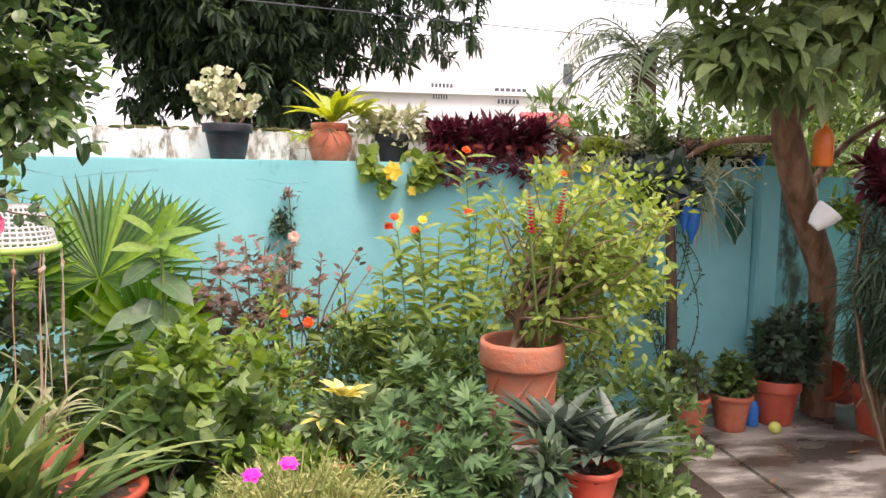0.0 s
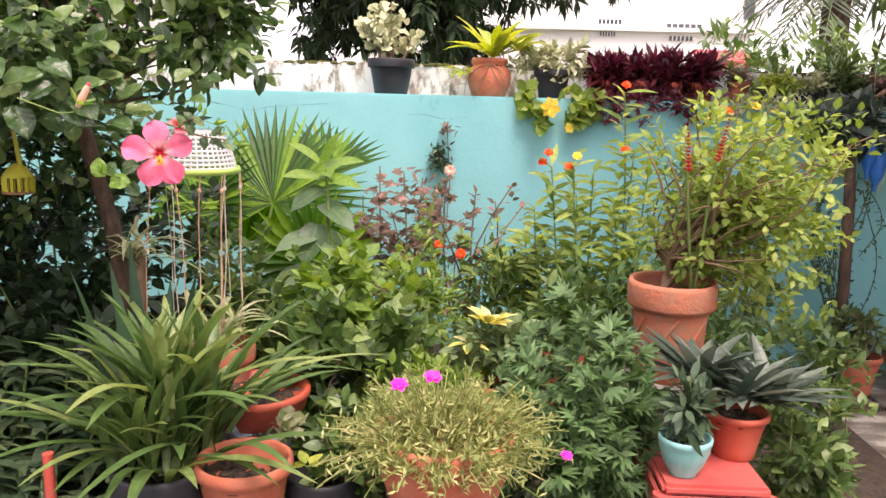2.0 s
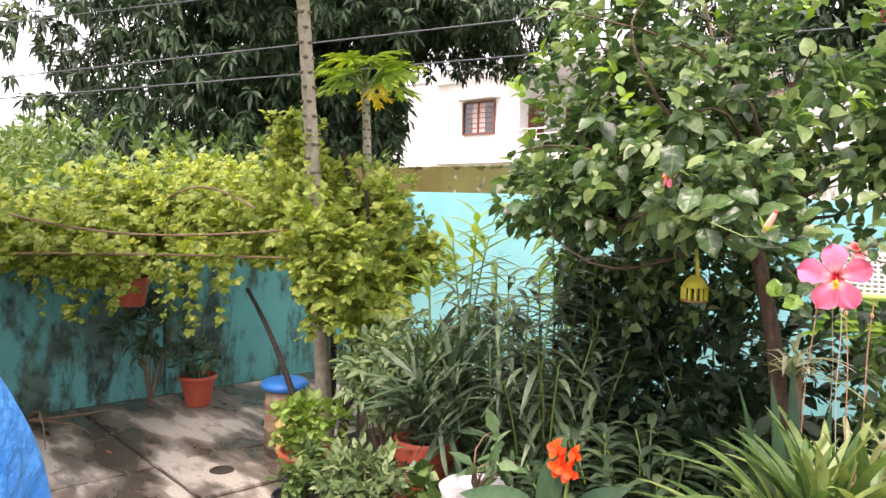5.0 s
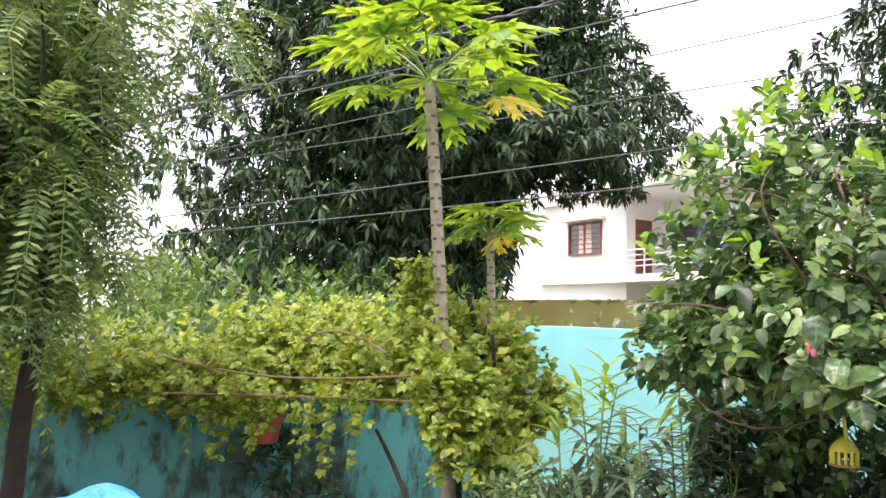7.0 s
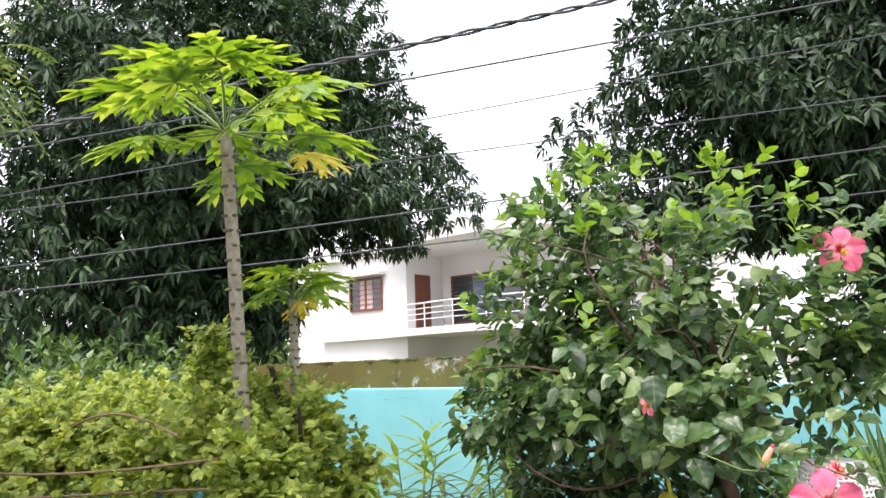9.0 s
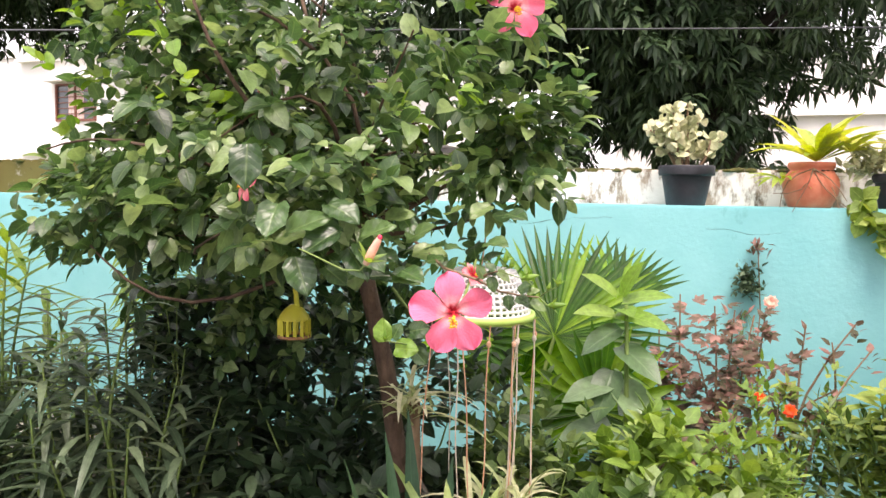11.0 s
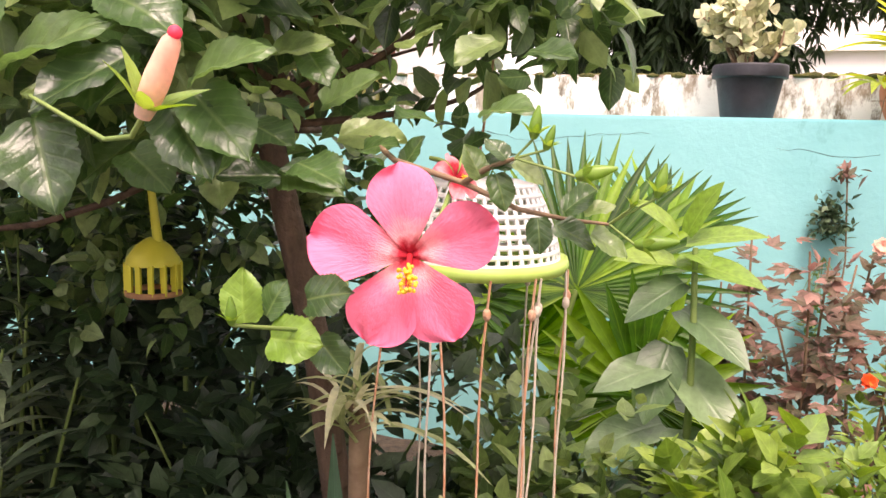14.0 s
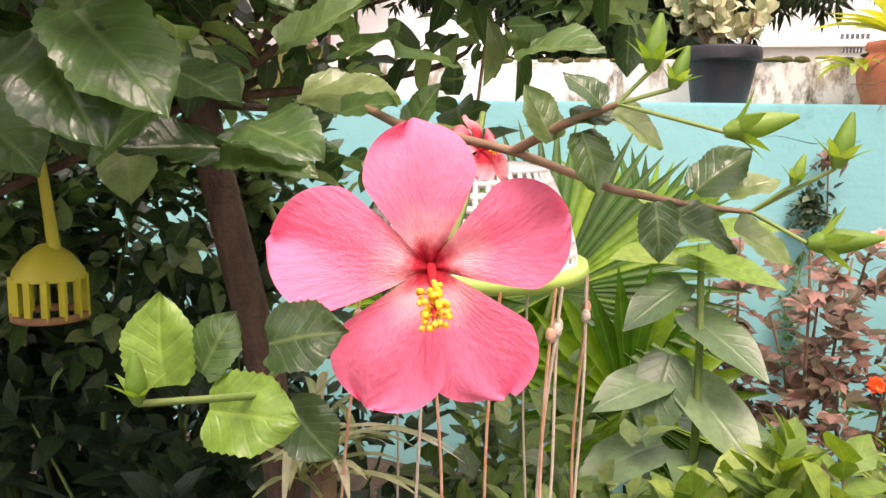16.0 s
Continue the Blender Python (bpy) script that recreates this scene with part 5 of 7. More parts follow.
# ---- the big terracotta pot and its neighbours ----
def big_pot():
    c = (0.11, 2.68, 0.5)
    block((0.11, 2.68), 0.26, 0.5, "rough grey concrete plinth under a big pot")
    t = thing("potted_plant", c, "large weathered terracotta pot with airy yellow-green bush", "potted plant")
    prof = [(0.0, 0.0), (0.62, 0.0), (0.65, 0.03), (0.78, 0.4), (0.85, 0.71), (0.855, 0.73), (0.97, 0.735), (1.0, 0.77), (1.0, 0.95), (0.97, 1.0), (0.89, 0.99), (0.87, 0.94), (0.84, 0.82), (0.0, 0.81)]
    p = part("pot", Geo().lathe(c, [(a * 0.138, b * 0.325) for a, b in prof], 36, 0.008), TERRACOTTA_WORN, t)
    for k in range(7):
        a0 = k * 2 * np.pi / 7
        s = np.linspace(0, 1, 12)
        rr = 0.138 * (0.66 + 0.18 * s) + 0.001
        q = np.stack([c[0] + rr * np.cos(a0 + 1.1 * s), c[1] + rr * np.sin(a0 + 1.1 * s), c[2] + 0.02 + 0.2 * s], 1)
        part("spiral_rib", Geo().tube(q, 0.006, 5), TERRACOTTA_WORN, p)
    part("soil", Geo().ball((c[0], c[1], c[2] + 0.265), (0.12, 0.12, 0.015), 20, 6), SOIL, p)
    rng = np.random.default_rng(151)
    root = np.array((0.11, 2.68, 0.78))
    T, A = twigs(rng, (0.30, 2.68, 1.09), (0.37, 0.29, 0.29), 620, 0.15, 0.4, 0.25)
    part("foliage", leafy(Geo(), rng, T, A, 6, 0.034, 0.02, 1.0, 0.07, 3), L_BUSH, t)
    st = Geo()
    for k in range(5):
        f = root + np.array([rng.uniform(-0.05, 0.08), rng.uniform(-0.05, 0.05), 0.12])
        st.tube(bend(root + rng.normal(size=3) * 0.02, f, rng, 4, 0.05), np.linspace(0.012, 0.009, 4), 6)
        branches(st, rng, f, T[k * 22:(k + 1) * 22], 0.006, 0.0015, 4, 0.1)
    part("stem_tangle", st, STEM_BROWN, t, kind="stuff")


big_pot()


def stool_and_pots():
    z = 0.43
    t = thing("plastic_stool", (0.1, 2.2, 0), "low red plastic stool holding two pots", "stool")
    part("seat", Geo().box((-0.035, 2.07, z - 0.03), (0.235, 2.35, z), 0.014), RED_STOOL, t)
    for x, y in ((-0.03, 2.08), (0.23, 2.08), (-0.03, 2.33), (0.23, 2.33)):
        sx, sy = (1 if x > 0.1 else -1), (1 if y > 2.2 else -1)
        part("leg", Geo().tube([(x, y, z - 0.03), (x + 0.03 * sx, y + 0.03 * sy, 0)], [0.028, 0.02], 8), RED_STOOL, t)
    for lo, hi in (((-0.025, 2.062, z - 0.13), (0.225, 2.074, z - 0.028)), ((-0.045, 2.08, z - 0.13), (-0.033, 2.33, z - 0.028)), ((0.233, 2.08, z - 0.13), (0.245, 2.33, z - 0.028))):
        part("apron", Geo().box(lo, hi, 0.004), RED_STOOL, t)
    p = thing("potted_plant", (0.03, 2.14, z), "round turquoise ceramic pot with small dark plant", "potted plant")
    pot_into(p, (0.03, 2.14, z), 0.068, 0.105, TURQUOISE, "bowl")
    shrub_on(p, 161, (0.03, 2.14, z + 0.08), (0.03, 2.14, z + 0.18), (0.07, 0.07, 0.09), 36, L_FERN, 0.055, 0.02, 5, "lance", stems=8, r0=0.004)
    r = thing("potted_plant", (0.2, 2.28, z), "red pot of grey-green sword-leaved rhoeo", "potted plant")
    pot_into(r, (0.2, 2.27, z), 0.085, 0.13, RED_PLASTIC, "rolled")
    for k, (x, y, zz) in enumerate(((0.2, 2.27, z + 0.15), (0.3, 2.3, z + 0.13), (0.12, 2.36, z + 0.17))):
        rosette(r, (x, y, zz), 34, 0.22, 0.036, L_RHOEO, 165 + k, 0.65, 0.15, "leaf", "lance", 0.4)


stool_and_pots()


def marigolds():
    t = thing("marigold_bush", (-0.2, 2.3, 0), "dense feathery green marigold bush without flowers", "shrub")
    rng = np.random.default_rng(171)
    T, A = twigs(rng, (-0.2, 2.3, 0.42), (0.27, 0.26, 0.36), 330, 0.35, 0.2, 0.5)
    g = Geo()
    for lobe, sc in ((-1.0, 0.75), (-0.5, 0.9), (0, 1.0), (0.5, 0.9), (1.0, 0.75)):
        r2 = np.random.default_rng(172)
        k, m = len(T), 4
        TT, AA = np.repeat(T, m, 0), np.repeat(A, m, 0)
        sd = unit(np.cross(AA, r2.normal(size=(k * m, 3))))
        D0 = unit(AA * 0.7 + sd)
        N0 = unit(np.array([0, -0.3, 1.0]) + 0.4 * r2.normal(size=(k * m, 3)))
        S0 = np.cross(D0, N0)
        blades(g, TT - AA * (0.06 * r2.random((k * m, 1))) + D0 * 0.01 * abs(lobe), D0 * math.cos(lobe) + S0 * math.sin(lobe), N0, 0.062 * sc, 0.017 * sc, 2, "lance", 0.2, 0.2)
    part("foliage", g, L_MARIGOLD, t)
    part("stem_tangle", branches(Geo(), rng, (-0.2, 2.3, 0), T[:22], 0.007, 0.003), STEM, t, kind="stuff")


marigolds()
bush(175, (-0.08, 1.98, 0), (-0.07, 1.95, 0.2), (0.22, 0.16, 0.17), 120, L_MARIGOLD, 0.06, 0.035, "low creeping green plant beside the stool", name="ground_plant", category="plant", m=6, stems=8)
g_low = bush(176, (0.3, 1.97, 0), (0.3, 1.97, 0.12), (0.15, 0.12, 0.12), 70, L_RHOEO, 0.05, 0.025, "low grey plant with orange blooms by the stool", name="ground_plant", category="flowering plant", m=5, stems=6)
daisy(g_low, (0.28, 1.9, 0.25), 0.035, P_ORANGE, 177, (0, -0.7, 0.8))
daisy(g_low, (0.24, 1.92, 0.22), 0.025, P_YELLOW, 178, (0, -0.7, 0.8))
bush(179, (0.45, 2.55, 0), (0.48, 2.55, 0.32), (0.2, 0.2, 0.26), 150, L_MID, 0.05, 0.028, "leafy green plant with tiny yellow blooms", name="ground_plant", category="plant", m=5, stems=8)
bush(180, (0.85, 3.4, 0), (0.82, 3.4, 0.3), (0.27, 0.25, 0.26), 170, L_MID, 0.05, 0.03, "green leafy plant at the edge of the paving", name="ground_plant", category="plant", m=5, stems=10)
bush(181, (0.2, 3.3, 0), (0.15, 3.3, 0.4), (0.5, 0.3, 0.35), 420, L_MARIGOLD, 0.055, 0.022, "dark green undergrowth behind the pots", name="undergrowth", category="plant", m=6, stems=14)
bush(182, (-0.3, 3.6, 0), (-0.25, 3.7, 0.45), (0.35, 0.25, 0.4), 260, L_MID, 0.07, 0.016, "narrow-leaved green plants along the wall", name="undergrowth", category="plant", m=6, stems=14, shape="lance")
bush(183, (0.7, 3.9, 0), (0.7, 3.95, 0.55), (0.35, 0.2, 0.5), 260, L_PALE, 0.05, 0.028, "weedy green stems against the teal wall", name="undergrowth", category="plant", m=5, stems=16)


def portulaca():
    c = (-0.58, 1.92, 0.36)
    block((-0.58, 1.92), 0.24, 0.36)
    t = thing("potted_plant", c, "wide terracotta planter overflowing with portulaca in bloom", "potted plant")
    pot_into(t, c, 0.16, 0.26, TERRACOTTA, "bowl")
    rng = np.random.default_rng(191)
    g = Geo()
    n = 540
    a, q = rng.uniform(0, 6.28, n), np.sqrt(rng.random(n))
    P = np.stack([c[0] + 0.15 * q * np.cos(a), c[1] + 0.14 * q * np.sin(a), np.full(n, 0.585)], 1)
    D = np.stack([np.cos(a) * q * 1.5, np.sin(a) * q * 1.5, np.full(n, 0.9)], 1) + 0.42 * rng.normal(size=(n, 3))
    ln = rng.uniform(0.06, 0.2, n) * (1.1 - 0.2 * q)
    for k in range(n):
        s = np.linspace(0, 1, 5)[:, None]
        d = unit(D[k])
        line = P[k] + d * ln[k] * s - np.array([0, 0, 0.35 * q[k] ** 2 * ln[k]]) * s ** 2
        g.tube(line, 0.0016, 3, False)
        m = 11
        u = rng.uniform(0.25, 1.0, m)[:, None]
        B = P[k] + d * ln[k] * u - np.array([0, 0, 0.35 * q[k] ** 2 * ln[k]]) * u ** 2
        blades(g, B, unit(rng.normal(size=(m, 3)) + np.array([0, 0, 0.5])), rng.normal(size=(m, 3)), 0.023, 0.0055, 2, "lance")
    part("foliage", g, L_PORTULACA, t)
    for k, (x, y, z) in enumerate(((-0.675, 1.8, 0.765), (-0.605, 1.8, 0.785), (-0.31, 1.85, 0.6))):
        daisy(t, (x, y, z), 0.021 if k < 2 else 0.015, P_MAGENTA, 192 + k, (0.1, -0.5, 0.9), 2, 6)


portulaca()


def croton():
    t = potted((-0.44, 2.62, 0.22), 0.1, 0.27, RED_PLASTIC, "terracotta pot of yellow croton with green lower leaves", "banded")
    block((-0.44, 2.62), 0.2, 0.22)
    shrub_on(t, 201, (-0.44, 2.62, 0.45), (-0.45, 2.62, 0.6), (0.13, 0.12, 0.12), 50, L_PALE, 0.05, 0.03, 6, stems=8)
    rosette(t, (-0.47, 2.58, 0.68), 16, 0.085, 0.036, L_CROTON, 202, 0.55, 0.1, "yellow_leaf", "lance")
    rosette(t, (-0.53, 2.57, 0.62), 6, 0.06, 0.03, L_CROTON, 203, 0.2, 0.1, "yellow_leaf", "lance")


croton()
block((-0.2, 2.95), 0.16, 0.25)
tp = potted((-0.2, 2.95, 0.25), 0.09, 0.25, RED_PLASTIC, "red plastic pot with leafy green plant", "banded")
shrub_on(tp, 205, (-0.2, 2.95, 0.45), (-0.2, 2.95, 0.62), (0.13, 0.12, 0.14), 60, L_MID, 0.06, 0.028, 6, stems=8)
bush(211, (-0.9, 2.85, 0), (-0.9, 2.85, 0.66), (0.23, 0.22, 0.24), 95, L_LIME, 0.065, 0.042, "bright lime-green hibiscus seedling bush", m=6, stems=10)
bush(212, (-0.72, 3.05, 0), (-0.7, 3.0, 0.6), (0.18, 0.18, 0.3), 170, L_LIME, 0.035, 0.013, "fine-leaved bright green herb", m=7, stems=10)
bush(213, (-0.98, 2.6, 0), (-0.95, 2.62, 0.45), (0.3, 0.2, 0.32), 130, L_MID, 0.066, 0.046, "leafy mid-green bush among the pots", m=6, stems=14, stem_mat=STEM_BROWN)
bush(214, (-0.86, 2.2, 0), (-0.86, 2.2, 0.34), (0.17, 0.16, 0.3), 130, L_MID, 0.045, 0.028, "small green shrub with woody stem", m=5, stems=10, stem_mat=STEM_BROWN, r0=0.012)
bush(215, (-0.6, 2.55, 0), (-0.6, 2.5, 0.4), (0.25, 0.2, 0.28), 200, L_LIME, 0.04, 0.02, "soft bright green weeds between pots", m=5, stems=10)
bush(216, (-1.35, 2.9, 0), (-1.35, 2.95, 0.5), (0.3, 0.25, 0.35), 220, L_MID, 0.055, 0.034, "green leafy plant below the fan palm", m=5, stems=10)


# ---- pots by the strap-leaved clump ----
def strap_clump():
    t = thing("potted_plant", (-1.28, 2.0, 0), "black pot with arching strap-leaved lily clump", "potted plant")
    block((-1.28, 2.0), 0.2, 0.12)
    pot_into(t, (-1.28, 2.0, 0.12), 0.115, 0.34, BLACK_PLASTIC, "banded")
    rng = np.random.default_rng(221)
    g = Geo()
    for dx, dy, z0, n, L in ((0, 0, 0.44, 60, 0.55), (0.08, 0.08, 0.46, 34, 0.6), (-0.08, 0.06, 0.44, 36, 0.52), (0.02, -0.03, 0.62, 34, 0.42), (0.05, 0.1, 0.55, 20, 0.62)):
        a = rng.uniform(0, 6.28, n)
        e = rng.uniform(0.5, 1.45, n)
        D = np.stack([np.cos(a) * np.cos(e), np.sin(a) * np.cos(e), np.sin(e)], 1)
        N = np.stack([-np.cos(a) * np.sin(e), -np.sin(a) * np.sin(e), np.cos(e)], 1)
        P = np.array([-1.28 + dx, 2.0 + dy, z0]) + 0.03 * rng.normal(size=(n, 3)) * np.array([1, 1, 0.5])
        blades(g, P, D, N, L * rng.uniform(0.65, 1.15, n), rng.uniform(0.02, 0.034, n), 8, "strap", 0.4, 0.0, 0.36)
    part("leaf_tuft", g, L_STRAP, t, kind="stuff")
    v = Geo()
    n = 34
    a = rng.uniform(0, 6.28, n)
    e = rng.uniform(0.6, 1.3, n)
    D = np.stack([np.cos(a) * np.cos(e), np.sin(a) * np.cos(e), np.sin(e)], 1)
    blades(v, np.array([-1.3, 2.55, 0.6]) + 0.03 * rng.normal(size=(n, 3)), D, np.stack([-np.cos(a), -np.sin(a), np.full(n, 0.4)], 1), 0.34 * rng.uniform(0.6, 1.1, n), 0.016, 8, "strap", 0.4, 0.0, 0.55)
    w = thing("spider_plant", (-1.3, 2.55, 0), "cream-striped spider plant in an old pot", "potted plant")
    block((-1.3, 2.55), 0.2, 0.38)
    pot_into(w, (-1.3, 2.55, 0.38), 0.1, 0.22, TERRACOTTA_WORN, "banded")
    part("leaf_tuft", v, L_VARIEGATED, w, kind="stuff")
    u = Geo()
    n = 40
    a = rng.uniform(0, 6.28, n)
    e = rng.uniform(0.3, 1.3, n)
    D = np.stack([np.cos(a) * np.cos(e), np.sin(a) * np.cos(e), np.sin(e)], 1)
    blades(u, np.array([-1.58, 2.6, 0.86]) + 0.02 * rng.normal(size=(n, 3)), D, np.stack([-np.cos(a), -np.sin(a), np.full(n, 0.4)], 1), 0.2 * rng.uniform(0.6, 1.1, n), 0.013, 6, "strap", 0.4, 0.0, 0.5)
    d = thing("dracaena", (-1.58, 2.6, 0), "striped dracaena rosette on a bare cane", "plant")
    part("cane", Geo().tube([(-1.58, 2.62, 0), (-1.58, 2.6, 0.88)], [0.022, 0.018], 8), STEM_BROWN, d)
    part("leaf_tuft", u, L_VARIEGATED, d, kind="stuff")


strap_clump()


def lily_blades():
    t = thing("lily", (-1.36, 2.16, 0), "tall lily with broad upright dark green blades", "plant")
    rng = np.random.default_rng(225)
    for k in range(9):
        a = rng.uniform(0, 6.28)
        d = (0.22 * math.cos(a), 0.22 * math.sin(a), 1.0)
        part("blade", blades(Geo(), [(-1.36 + 0.04 * math.cos(a), 2.16 + 0.04 * math.sin(a), 0.3)], [d], [(-math.cos(a), -math.sin(a), 0.2)], rng.uniform(0.5, 0.78), 0.04, 8, "strap", 0.4, 0.0, 0.12), L_CANNA, t)
    part("bulb", Geo().lathe((-1.36, 2.16, 0), [(0, 0), (0.05, 0.0), (0.055, 0.1), (0.04, 0.3), (0.0, 0.34)], 12), STEM, t)


lily_blades()


def empty_pot():
    t = thing("flower_pot", (-1.06, 2.02, 0), "wide empty terracotta plastic pot holding only soil", "pot")
    block((-1.07, 2.0), 0.16, 0.25)
    pot_into(t, (-1.07, 2.0, 0.25), 0.118, 0.24, TERRACOTTA, "rolled")
    b = thing("flower_pot", (-1.08, 2.45, 0), "shallow red bowl pot with dry soil", "pot")
    block((-1.16, 2.42), 0.18, 0.36)
    pot_into(b, (-1.16, 2.42, 0.36), 0.16, 0.15, RED_PLASTIC, "bowl")
    p = thing("pail", (-1.1, 2.26, 0), "grey-blue plastic pail with pale succulent", "pail")
    block((-1.1, 2.27), 0.12, 0.25)
    pot_into(p, (-1.1, 2.27, 0.25), 0.09, 0.2, GREY_PAIL, "banded")
    shrub_on(p, 231, (-1.03, 2.22, 0.42), (-1.02, 2.22, 0.48), (0.06, 0.05, 0.03), 14, L_VARIEGATED, 0.035, 0.02, 5, stems=0)
    k = thing("potted_plant", (-0.86, 2.02, 0), "black pot with small yellow-leaved plant", "potted plant")
    block((-0.9, 2.12), 0.15, 0.1)
    pot_into(k, (-0.9, 2.12, 0.1), 0.095, 0.3, BLACK_PLASTIC, "banded")
    rosette(k, (-0.92, 2.02, 0.46), 7, 0.05, 0.03, L_BROM, 233, 0.3, 0.1, "yellow_leaf", "ovate")
    rosette(k, (-0.9, 1.98, 0.36), 6, 0.05, 0.034, L_BROM, 234, 0.1, 0.2, "yellow_leaf", "ovate")


empty_pot()
solo("garden_rod", Geo().tube([(-1.53, 1.95, 0), (-1.53, 1.95, 0.5)], 0.013, 10), ROD_RED, "short red painted rod stuck upright among pots", "rod")


# ---- hibiscus tree ----
def petal(geo, c, e1, e2, f, ang, R, seed):
    """One broad ruffled petal that widens from a narrow claw."""
    rng = np.random.default_rng(seed)
    nu, nv = 20, 14
    u = 0.02 + 0.98 * (1 - (1 - np.linspace(0, 1, nu)) ** 1.5)[:, None]
    v = np.linspace(-1, 1, nv)[None]
    rad = math.cos(ang) * e1 + math.sin(ang) * e2
    tang = -math.sin(ang) * e1 + math.cos(ang) * e2
    rise = np.clip(u / 0.6, 0.08, 1) ** 0.85
    fall = np.sqrt(np.clip(1 - (np.clip(u - 0.58, 0, 1) / 0.425) ** 2.4, 0, 1))
    half = R * 0.375 * rise * fall
    along = R * u * (1 - 0.03 * np.abs(v) ** 2 * u) + 0 * v
    ph = rng.uniform(0, 6.28, 4)
    ruff = R * (0.04 * np.sin(4.2 * v + ph[0]) * u ** 2 + 0.022 * np.sin(9 * v + ph[1]) * u ** 3 + 0.018 * np.sin(6 * u + 4 * v + ph[2]))
    lift = R * (0.36 * np.sqrt(u) - 0.30 * u ** 2.2) + ruff + 0.07 * R * np.abs(v) ** 2 * u + 0.05 * R * v * u
    P = c + along[..., None] * rad + (half * v)[..., None] * tang + lift[..., None] * f
    i, j = np.meshgrid(np.arange(nu - 1), np.arange(nv - 1), indexing="ij")
    q = np.stack([i * nv + j, i * nv + j + 1, (i + 1) * nv + j + 1, (i + 1) * nv + j], -1).reshape(-1, 4)
    return geo.add(P.reshape(-1, 3), q)


def petal_mat():
    """Pink petal, red at the claw with pale veins, by distance from the flower's heart."""
    m, n, l, b = material("hibiscus_petal")
    tc = n.new("ShaderNodeTexCoord")
    ln = n.new("ShaderNodeVectorMath")
    ln.operation = "LENGTH"
    l.new(tc.outputs["Object"], ln.inputs[0])
    w = noise_tex(n, l, 90, 4, 0.6)
    ad = n.new("ShaderNodeMath")
    ad.operation = "MULTIPLY_ADD"
    ad.inputs[1].default_value, ad.inputs[2].default_value = 0.02, -0.01
    l.new(w.outputs[0], ad.inputs[0])
    sm = n.new("ShaderNodeMath")
    l.new(ln.outputs["Value"], sm.inputs[0])
    l.new(ad.outputs[0], sm.inputs[1])
    mr = n.new("ShaderNodeMapRange")
    mr.inputs["From Max"].default_value = 0.085
    l.new(sm.outputs[0], mr.inputs["Value"])
    r = ramp(n, [(0.0, (0.32, 0.01, 0.02)), (0.15, (0.55, 0.03, 0.05)), (0.28, (0.95, 0.36, 0.40)), (0.48, (0.97, 0.18, 0.29)), (1.0, (0.97, 0.21, 0.36))])
    l.new(mr.outputs[0], r.inputs[0])
    # fine veins that fan out from the heart
    nv = n.new("ShaderNodeVectorMath")
    nv.operation = "NORMALIZE"
    l.new(tc.outputs["Object"], nv.inputs[0])
    vein = n.new("ShaderNodeTexNoise")
    vein.inputs["Scale"].default_value, vein.inputs["Detail"].default_value = 22.0, 3.0
    l.new(nv.outputs["Vector"], vein.inputs["Vector"])
    vr = ramp(n, [(0.36, (0.80, 0.62, 0.68)), (0.52, (1.0, 1.0, 1.0)), (0.68, (1.04, 1.2, 1.15))])
    l.new(vein.outputs[0], vr.inputs[0])
    mx = n.new("ShaderNodeMix")
    mx.data_type, mx.blend_type = "RGBA", "MULTIPLY"
    mx.inputs[0].default_value = 0.22
    l.new(r.outputs[0], mx.inputs[6])
    l.new(vr.outputs[0], mx.inputs[7])
    l.new(mx.outputs[2], b.inputs["Base Color"])
    b.inputs["Roughness"].default_value, b.inputs["Specular IOR Level"].default_value = 0.6, 0.2
    tr = n.new("ShaderNodeBsdfTranslucent")
    l.new(mx.outputs[2], tr.inputs["Color"])
    ms = n.new("ShaderNodeMixShader")
    ms.inputs[0].default_value = 0.22
    l.new(b.outputs[0], ms.inputs[1])
    l.new(tr.outputs[0], ms.inputs[2])
    l.new(ms.outputs[0], n["Material Output"].inputs["Surface"])
    bump_from(n, l, vein.outputs[0], b, 0.5, 0.003)
    return m


PETAL = petal_mat()


